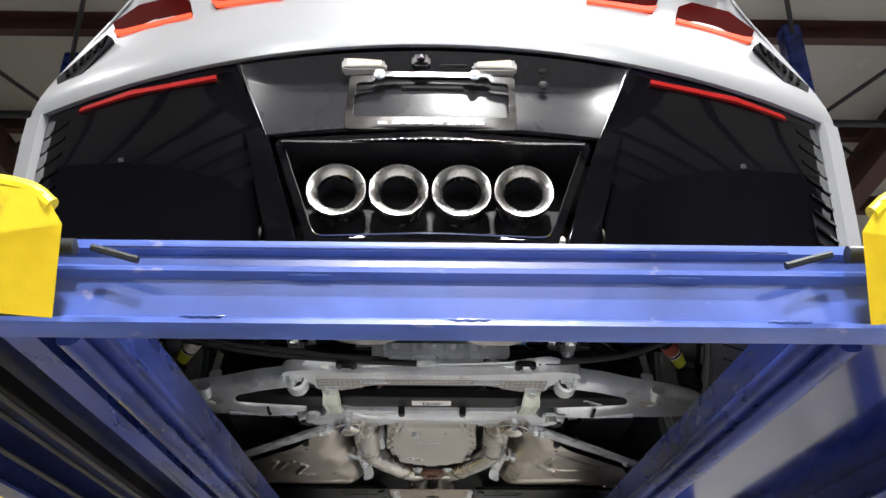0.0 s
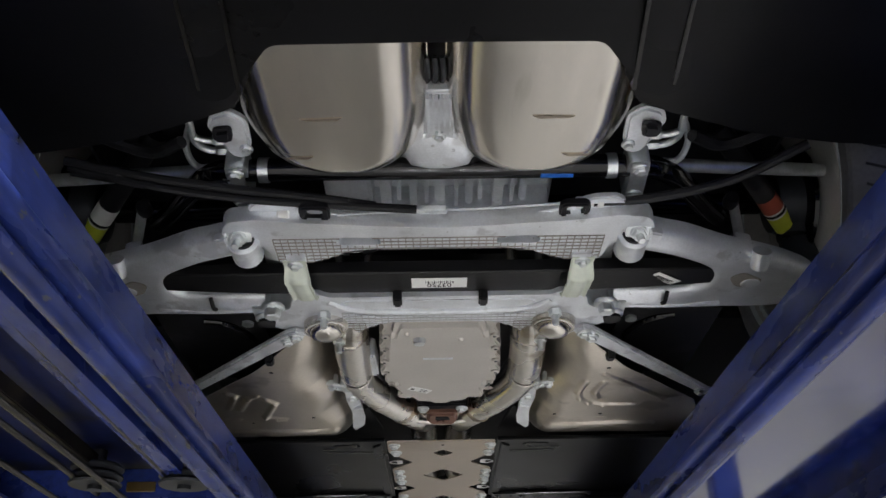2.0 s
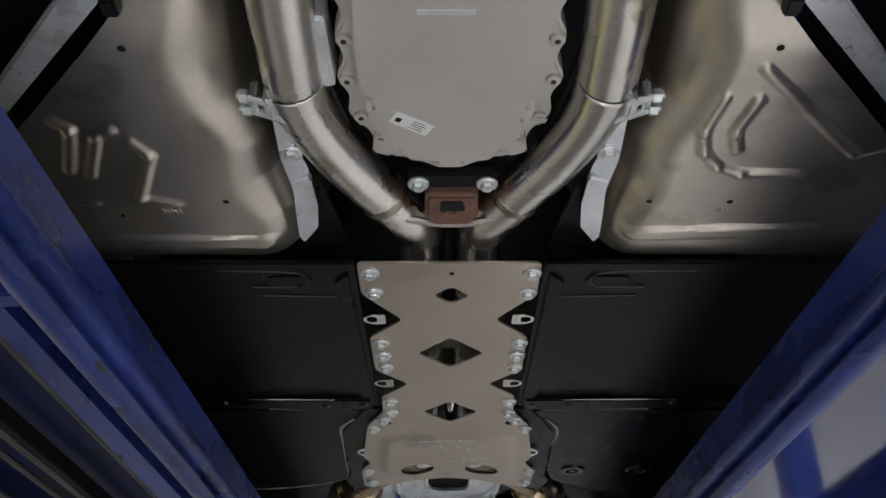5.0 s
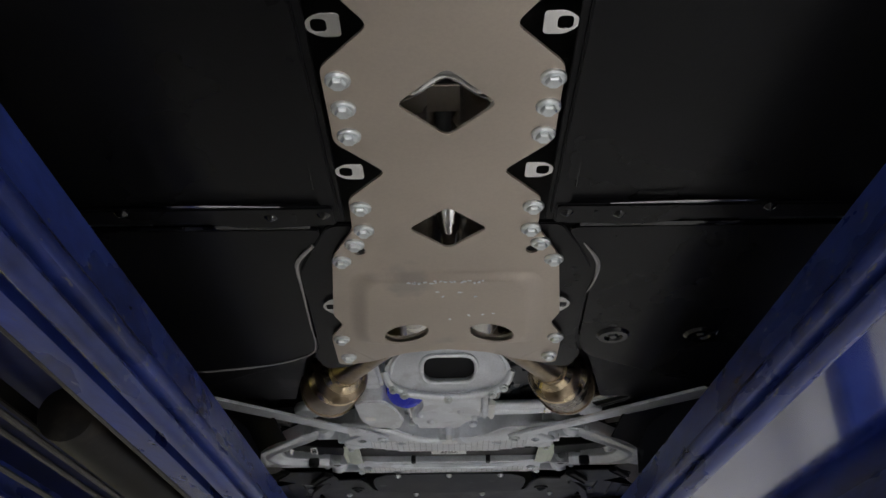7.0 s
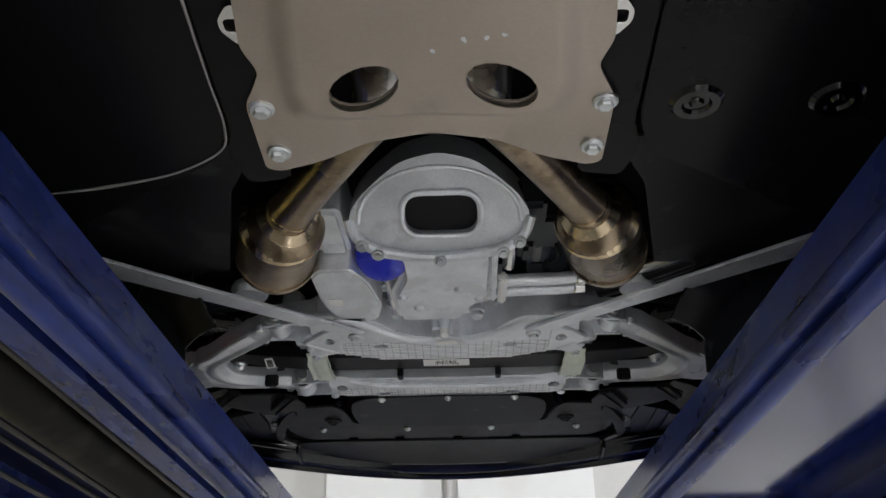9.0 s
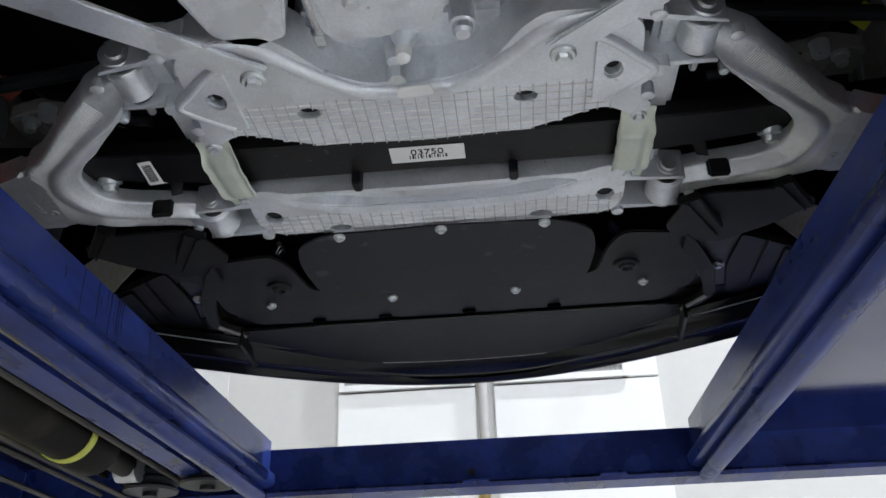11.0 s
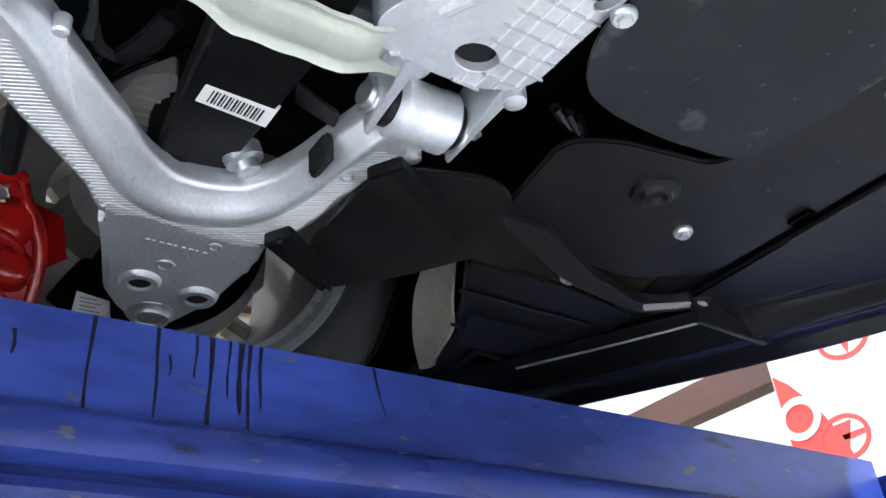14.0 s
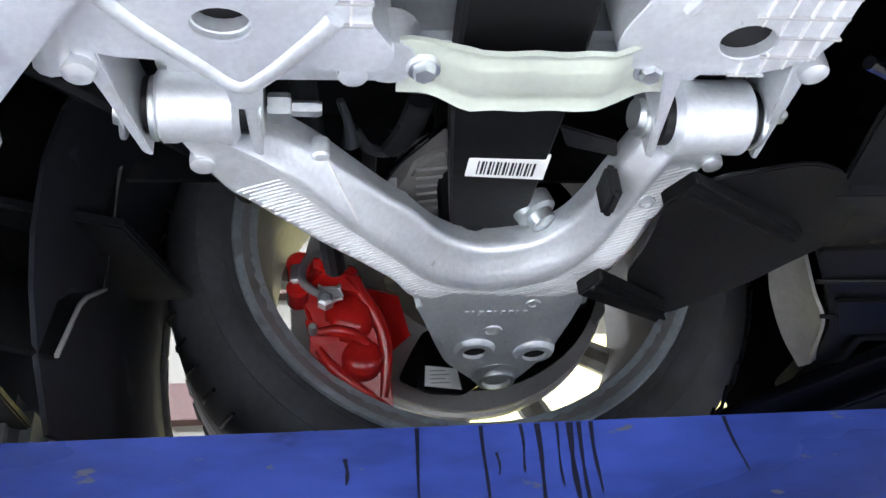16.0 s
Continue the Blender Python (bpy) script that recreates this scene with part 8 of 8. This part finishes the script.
        for y, h, r in ((3.885, 0.026, 0.0100), (4.2085, 0.010, 0.0062)):
            part("nut", lathe([(r * 0.96, 0), (r, 0.002), (r, 0.012), (r * 0.92, 0.014), (r * 0.52, 0.0145), (r * 0.52, h + 0.004), (r * 0.42, h + 0.007)], Matrix.Translation((s * 0.325, y, 1.989)) @ along, 6), ZINC, low)
        for y, r, lean in ((3.799, 0.0190, 8), (3.8165, 0.0200, 0), (4.121, 0.0150, 10), (4.1965, 0.0225, 0)):
            part("eccentric", lathe([(0.006, -0.004), (0.010, -0.004), (0.011, 0.0), (r - 0.001, 0.0005), (r, 0.0015), (r, 0.0035), (r - 0.001, 0.0045)], Matrix.Translation((s * 0.322, y, 1.985)) @ Matrix.Rotation(radians(lean), 4, "Z") @ along, 26), ZINC, low)
        part("washer", lathe([(0.0165, 0), (0.0175, 0.001), (0.0175, 0.003), (0.0165, 0.004)], Matrix.Translation((s * 0.323, 3.879, 1.988)) @ along, 24), ZINC, low)
        # strut clip and splash deflector
        part("clip", box(min(s * 0.372, s * 0.402), max(s * 0.372, s * 0.402), 4.112, 4.121, 1.958, 1.985, 0.003), BLACK_PLASTIC, low)
        part("clip_plate", slab(rounded([(s * 0.345, 4.075), (s * 0.368, 4.085), (s * 0.380, 4.125), (s * 0.362, 4.120)], 0.004), 1.995, 1.998, bevel=0.001), BLACK_PLASTIC, low)
        outline = ((0.372, 4.150), (0.345, 4.175), (0.328, 4.235), (0.337, 4.262), (0.385, 4.293), (0.420, 4.301), (0.49, 4.250), (0.534, 4.205), (0.530, 4.185), (0.50, 4.162), (0.47, 4.150), (0.43, 4.152))
        defl = part("deflector", slab(rounded([(s * x, y) for x, y in outline], 0.012), 1.951, 1.955, bevel=0.001), BLACK_LEAF, low, "black plastic brake air deflector")
        for quad in (((0.360, 4.139), (0.334, 4.155), (0.396, 4.258), (0.411, 4.236)), ((0.477, 4.110), (0.455, 4.124), (0.506, 4.193), (0.527, 4.190))):
            part("tab", slab(rounded([(s * x, y) for x, y in quad], 0.004), 1.938, 1.951, bevel=0.003), BLACK_LEAF, defl)
            (xa, ya), (xb, yb), (xc, yc), (xd, yd) = quad
            part("fin", slab([(s * (xb + 0.3 * (xa - xb)), yb + 0.3 * (ya - yb)), (s * (xb + 0.45 * (xa - xb)), yb + 0.45 * (ya - yb)), (s * (xc + 0.45 * (xd - xc)), yc + 0.45 * (yd - yc)), (s * (xc + 0.3 * (xd - xc)), yc + 0.3 * (yd - yc))], 1.934, 1.939, bevel=0.001), BLACK_LEAF, defl)
        # long flat braces from the middle of the cradle out to the floor
        brace = part("long_brace", slab([(s * 0.168, 3.832), (s * 0.150, 3.805), (s * 0.60, 3.435), (s * 0.66, 3.43), (s * 0.66, 3.462)], 1.947, 1.954, bevel=0.002), CAST, car, "flat aluminium diagonal brace")
        bolt(s * 0.168, 3.818, 1.947, brace)
        part("eye", lathe([(0.030, -0.012), (0.034, 0), (0.030, 0.012)], pose(s * 0.345, 3.69, 1.985), 20), CAST_FRONT, cradle)
        # dark clutter beyond the arm: damper, links, tie rod, hoses
        part("damper", tube([(s * 0.50, 4.03, 1.985), (s * 0.47, 4.04, 2.08), (s * 0.44, 4.05, 2.2)], [0.018, 0.03, 0.03], 16, False), BLACK_PLASTIC, car, "black front damper")
        part("tie_rod", tube([(s * 0.33, 3.90, 2.06), (s * 0.62, 3.93, 2.05)], 0.010, 10, False), DARK_STEEL, car)
        knuckle = part("knuckle", slab(rounded([(s * x, y) for x, y in ((0.514, 3.972), (0.478, 3.982), (0.452, 3.993), (0.436, 4.017), (0.50, 4.034), (0.56, 4.036), (0.56, 3.985))], 0.010), 2.046, 2.075, bevel=0.006), GREY_PIPE, car, "ribbed cast steering knuckle")
        for i in range(7):
            part("rib", tube([(s * (0.462 + 0.011 * i), 3.992 + 0.001 * i, 2.045), (s * (0.458 + 0.011 * i), 4.018, 2.045)], 0.0016, 6, False), GREY_PIPE, knuckle)
        part("lug", lathe([(0.006, -0.008), (0.011, -0.006), (0.013, 0.012)], pose(s * 0.500, 3.978, 2.045), 16), CAST, knuckle)
        part("pinch_bolt", lathe([(0.006, -0.012), (0.008, -0.010), (0.0085, 0.0), (0.012, 0.001), (0.012, 0.006)], pose(s * 0.525, 3.985, 2.038), 8), ZINC, knuckle)
        part("hook", tube([(s * 0.390, 3.940, 2.028), (s * 0.402, 3.945, 2.029), (s * 0.415, 3.952, 2.030), (s * 0.421, 3.966, 2.032), (s * 0.410, 3.976, 2.033)], 0.0045, 8), DARK_STEEL, car)
        part("bracket_arm", tube([(s * 0.421, 3.968, 2.032), (s * 0.393, 3.980, 2.030), (s * 0.358, 3.985, 2.026)], [0.008, 0.0105, 0.0095], 10, flat=0.6), BLACK_PLASTIC, car)
        part("sensor_lead", tube([(s * 0.470, 3.962, 2.032), (s * 0.440, 3.972, 2.030), (s * 0.420, 3.983, 2.030), (s * 0.384, 4.010, 2.032)], 0.0022, 8), BLACK_GLOSS, car)
        part("link", tube([(s * 0.352, 3.930, 2.02), (s * 0.372, 3.936, 2.018), (s * 0.392, 3.938, 2.015)], [0.0028, 0.0035, 0.0065], 8), DARK_STEEL, car)
        part("brake_hose", tube([(s * 0.44, 3.955, 2.05), (s * 0.49, 3.955, 2.06), (s * 0.53, 3.945, 2.085)], 0.006, 8), BLACK_PLASTIC, car)
        part("lower_eye", lathe([(0.005, -0.010), (0.010, -0.008), (0.011, 0.0), (0.016, 0.002), (0.017, 0.014)], pose(s * 0.452, 4.083, 1.995, 25, 0, 0), 18), ZINC, car)
        part("cable_label", lathe([(0.012, 0), (0.012, 0.03)], pose(s * 0.555, 3.985, 2.085, 60, 0, s * 40), 12), LABEL_YELLOW if s > 0 else LABEL_RED, car)
        part("hose", tube([(s * 0.40, 3.70, 2.10), (s * 0.44, 3.76, 2.09), (s * 0.50, 3.82, 2.09), (s * 0.60, 3.85, 2.12)], 0.009, 8), BLACK_PLASTIC, car)
        lip = ((0.573, 2.25), (0.573, 2.156), (0.557, 2.116), (0.562, 2.055), (0.563, 1.998), (0.516, 1.965), (0.500, 1.949), (0.466, 1.892))
        liner = part("liner_edge", sheet([[(s * (x - 0.085 * (1 - u)), 3.740 - 0.105 * (1 - u) - 0.012 * math.sin(math.pi * u), z) for u in (0, 0.2, 0.4, 0.6, 0.8, 1)] for x, z in lip], 0.004), BLACK_LEAF, car, "black wheel arch liner panel")
        # grey bead paints the light along the liner edge
        part("edge_bead", tube([(s * x, 3.741, z) for x, z in lip[1:]], 0.0020, 8, False), GREY_PIPE, liner, "pale bead painting the light on the liner edge")
        part("liner_fold", tube([(s * 0.50, 3.665, 2.16), (s * 0.475, 3.65, 2.08), (s * 0.46, 3.64, 2.0)], 0.003, 8), BLACK_GLOSS, liner)
        # inner liner panels beside the engine
        part("side_shield", slab([(s * 0.44, 3.36), (s * 0.66, 3.44), (s * 0.64, 3.80), (s * 0.52, 3.76), (s * 0.46, 3.60)], 2.03, 2.04, bevel=0.002), BLACK_PLASTIC, car)
        duct = part("brake_duct", slab(rounded([(s * x, y) for x, y in ((0.455, 4.305), (0.450, 4.42), (0.470, 4.53), (0.593, 4.532), (0.748, 4.674), (0.75, 4.403), (0.733, 4.401), (0.637, 4.396), (0.579, 4.378), (0.522, 4.346), (0.472, 4.314))], 0.008), 1.962, 1.976, bevel=0.004,
                         holes=[rounded([(s * 0.607, 4.424), (s * 0.613, 4.492), (s * 0.661, 4.474), (s * 0.692, 4.434)], 0.005)]), BLACK_LEAF, car, "black plastic brake duct panel")
        part("duct_step", slab(rounded([(s * x, y) for x, y in ((0.530, 4.356), (0.534, 4.515), (0.590, 4.525), (0.600, 4.396))], 0.008), 1.958, 1.9635, bevel=0.002), BLACK_LEAF, duct)
        for pts in (((0.500, 4.325), (0.502, 4.50)), ((0.563, 4.36), (0.566, 4.515))):
            part("duct_ridge", tube([(s * x, y, 1.9605) for x, y in pts], 0.0022, 8, False), BLACK_LEAF, duct)
        part("mouth_rim", slab(rounded([(s * 0.596, 4.412), (s * 0.604, 4.508), (s * 0.668, 4.486), (s * 0.708, 4.428)], 0.008), 1.956, 1.964, holes=[rounded([(s * 0.606, 4.423), (s * 0.612, 4.493), (s * 0.661, 4.475), (s * 0.693, 4.434)], 0.005)], bevel=0.002), BLACK_LEAF, duct)
        # black plate stands in for the shade inside the duct
        part("duct_throat", slab(rounded([(s * 0.600, 4.415), (s * 0.606, 4.50), (s * 0.67, 4.482), (s * 0.70, 4.43)], 0.006), 2.02, 2.024, bevel=0), FLAT_BLACK, duct)
        # pale sheet stands in for a reflection on the glossy liner
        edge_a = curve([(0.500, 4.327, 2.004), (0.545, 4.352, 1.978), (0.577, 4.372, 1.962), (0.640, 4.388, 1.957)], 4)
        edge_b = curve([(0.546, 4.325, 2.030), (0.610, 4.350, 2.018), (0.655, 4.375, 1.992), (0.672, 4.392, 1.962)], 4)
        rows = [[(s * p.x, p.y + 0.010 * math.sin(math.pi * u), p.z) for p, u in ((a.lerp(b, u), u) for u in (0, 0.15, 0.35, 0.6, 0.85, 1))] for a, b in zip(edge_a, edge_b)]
        part("liner_highlight", sheet(rows, 0.003), LINER_SHINE, car, "pale patch painting the highlight on the arch liner", 70)
    leaf(car, 4.030, 1.973, (0.60, 0.030, 0.052), True)
    for x in (-0.10, 0.11):
        part("leaf_clip", box(x - 0.006, x + 0.006, 4.060, 4.085, 1.955, 1.985, 0.002), BLACK_PLASTIC, car)
    # steering rack, dark mass above
    part("steering_rack", tube([(-0.36, 3.93, 2.07), (0.36, 3.93, 2.07)], 0.026, 16, False), DARK_STEEL, car)
    part("engine_mass", box(-0.30, 0.30, 3.50, 4.20, 2.10, 2.19, 0.01), BLACK_PLASTIC, car)
    # shields ahead of the cradle
    shield = part("front_shield", slab(rounded(both([(0, 4.197), (0.175, 4.203), (0.222, 4.235), (0.232, 4.30), (0.222, 4.41), (0, 4.425)]), 0.03), 1.956, 1.959, bevel=0.001), SHIELD, car, "dark grey plastic splash shield")
    for x, y in ((-0.151, 4.206), (0, 4.203), (0.151, 4.204)):
        bolt(x, y, 1.955, shield, BOLT_TINY)
    for k in range(44):
        part("dust_spot", slab([(r * math.cos(a), r * math.sin(a) * 0.7) for a, r in [(2 * math.pi * i / 7, random.uniform(0.0005, 0.0024)) for i in range(7)]], 0, 0.0003, bevel=0), DUST, shield).matrix_basis = pose(random.uniform(-0.2, 0.2), random.uniform(4.22, 4.40), 1.9556, 0, 0, random.uniform(0, 360))
    tray = part("radiator_tray", slab(rounded(both([(0, 4.41), (0.235, 4.395), (0.25, 4.30), (0.27, 4.26), (0.40, 4.28), (0.405, 4.46), (0.36, 4.53), (0, 4.535)]), 0.02), 1.958, 1.964, bevel=0.002), BLACK_LEAF, car, "black radiator under-tray")
    for x, y in ((-0.106, 4.441), (0.104, 4.442), (-0.317, 4.441), (0.317, 4.441)):
        bolt(x, y, 1.958, tray, BOLT_TINY)
    for s in (-1, 1):
        gr = part("grommet", lathe([(0.006, -0.003), (0.009, -0.008), (0.012, -0.008), (0.0145, -0.004), (0.020, -0.003), (0.022, 0.002), (0.022, 0.006)], pose(s * 0.284, 4.372, 1.957), 26), BLACK_PLASTIC, tray)
        for x in (-0.25, -0.13, 0.02, 0.17):
            part("clip", box(x - 0.012, x + 0.012, 4.515, 4.528, 1.953, 1.959, 0.002), FLAT_BLACK, tray)
        part("tray_arm", slab(rounded([(s * 0.362, 4.26), (s * 0.385, 4.30), (s * 0.428, 4.400), (s * 0.446, 4.50), (s * 0.425, 4.545), (s * 0.389, 4.565), (s * 0.39, 4.55), (s * 0.415, 4.525), (s * 0.425, 4.49), (s * 0.405, 4.41), (s * 0.362, 4.32)], 0.012), 1.950, 1.962, bevel=0.004), BLACK_PLASTIC, tray)
        bolt(s * 0.437, 4.412, 1.966, tray, BOLT_TINY)
        part("side_tray", slab(rounded([(s * 0.385, 4.30), (s * 0.47, 4.31), (s * 0.48, 4.52), (s * 0.60, 4.54), (s * 0.56, 4.60), (s * 0.41, 4.64), (s * 0.385, 4.55)], 0.016), 1.9665, 1.972, bevel=0.002), BROWN_TRAY, car, "dark brown side under-tray")
        part("tray_slot", slab(rounded([(s * 0.425, 4.553), (s * 0.440, 4.545), (s * 0.444, 4.566), (s * 0.428, 4.572)], 0.003), 1.9650, 1.9662, bevel=0), FLAT_BLACK, tray)
        part("bright_flap", slab([(s * 0.432, 4.505), (s * 0.395, 4.56), (s * 0.392, 4.552), (s * 0.426, 4.498)], 1.946, 1.950, bevel=0.001), GREY_PIPE, tray)
        for k in range(3):
            part("rod", tube([(s * 0.25, 4.235 + 0.012 * k, 1.965), (s * (0.262 + 0.003 * k), 4.26 + 0.012 * k, 1.966)], 0.0045, 8, False), BLACK_GLOSS, car)
    # air dam: hanging blade and the lower lip of the nose
    def lip_y(x):
        return 4.805 - 0.80 * x * x + 0.35 * x ** 4
    def dam_y(x):
        return 4.727 - 0.42 * x * x - 0.55 * x ** 4
    rows = [[(-0.398 + 0.796 * k / 32, 4.540 + (dam_y(-0.398 + 0.796 * k / 32) - 4.540) * j / 6, 1.958 - 0.0145 * (j / 6) ** 2) for k in range(33)] for j in range(7)]
    part("air_dam", sheet(rows, 0.003), BLACK_LEAF, car, "dark rubber air dam")
    # grey bead paints the highlight along the blade's edge
    part("dam_edge", tube([(-0.385 + 0.77 * k / 24, dam_y(-0.385 + 0.77 * k / 24), 1.9412) for k in range(25)], 0.0016, 8), GREY_PIPE, car, "pale bead painting the highlight on the air dam edge")
    part("dam_hem", tube([(-0.398 + 0.796 * k / 8, 4.543, 1.9555) for k in range(9)], 0.0022, 8), BLACK_GLOSS, car)
    for s in (-1, 1):
        part("dam_end", slab([(s * 0.396, 4.540), (s * 0.402, 4.540), (s * 0.408, 4.655), (s * 0.400, 4.655)], 1.926, 1.962, bevel=0.001), BLACK_LEAF, car)
    xs = [-0.86 + 1.72 * k / 64 for k in range(65)]
    prof = ((-0.105, 1.956), (-0.096, 1.949), (-0.090, 1.947), (-0.086, 1.950), (-0.078, 1.946), (-0.066, 1.940), (-0.058, 1.930), (-0.052, 1.9275), (-0.044, 1.931), (-0.030, 1.930), (-0.016, 1.924), (-0.008, 1.917), (-0.003, 1.9155), (0.001, 1.918),
            (0.003, 1.93), (0.0, 1.98), (-0.02, 2.10), (-0.05, 2.30))
    rows = []
    for d, z in prof:
        row = []
        for x in xs:
            bulge = math.exp(-((x - 0.02) / 0.20) ** 4)          # the lip thickens in the middle
            dd = d + (0.018 * bulge if -0.06 < d < -0.02 else 0)
            row.append((x, lip_y(x) + dd, z - (0.004 * bulge if -0.07 < d < -0.03 else 0)))
        rows.append(row)
    part("front_lip", sheet(rows, 0.004), LIP, car, "gloss black front lip", 60)
    for s in (-1, 1):
        # grey beads paint the highlight on the rolled lip
        part("lip_bead", tube([(s * (0.42 + 0.18 * k / 8), lip_y(0.42 + 0.18 * k / 8) - 0.090, 1.9468) for k in range(9)], 0.0016, 8), GREY_PIPE, car, "pale bead painting the highlight on the front lip")
    part("nose_floor", sheet([[(x, 4.50 + (lip_y(x) - 0.10 - 4.50) * j / 3, 1.968) for x in xs[12:53]] for j in range(4)], 0.003), BLACK_FLOOR, car)


def build_car():
    car = thing("sports_car", "silver coupe with black tail, raised on the lift, seen from below", "car")
    build_body(car)
    for s in (-1, 1):
        build_wheel(car, s, REAR_AXLE, True)
        wheel, turn = build_wheel(car, s, FRONT_AXLE)
        build_caliper(car, s, FRONT_AXLE, turn)
    build_rear(car)
    build_middle(car)
    build_front(car)
    return car


build_hall()
build_lamps()
build_partition()
build_west_side()
build_lift()
build_car()
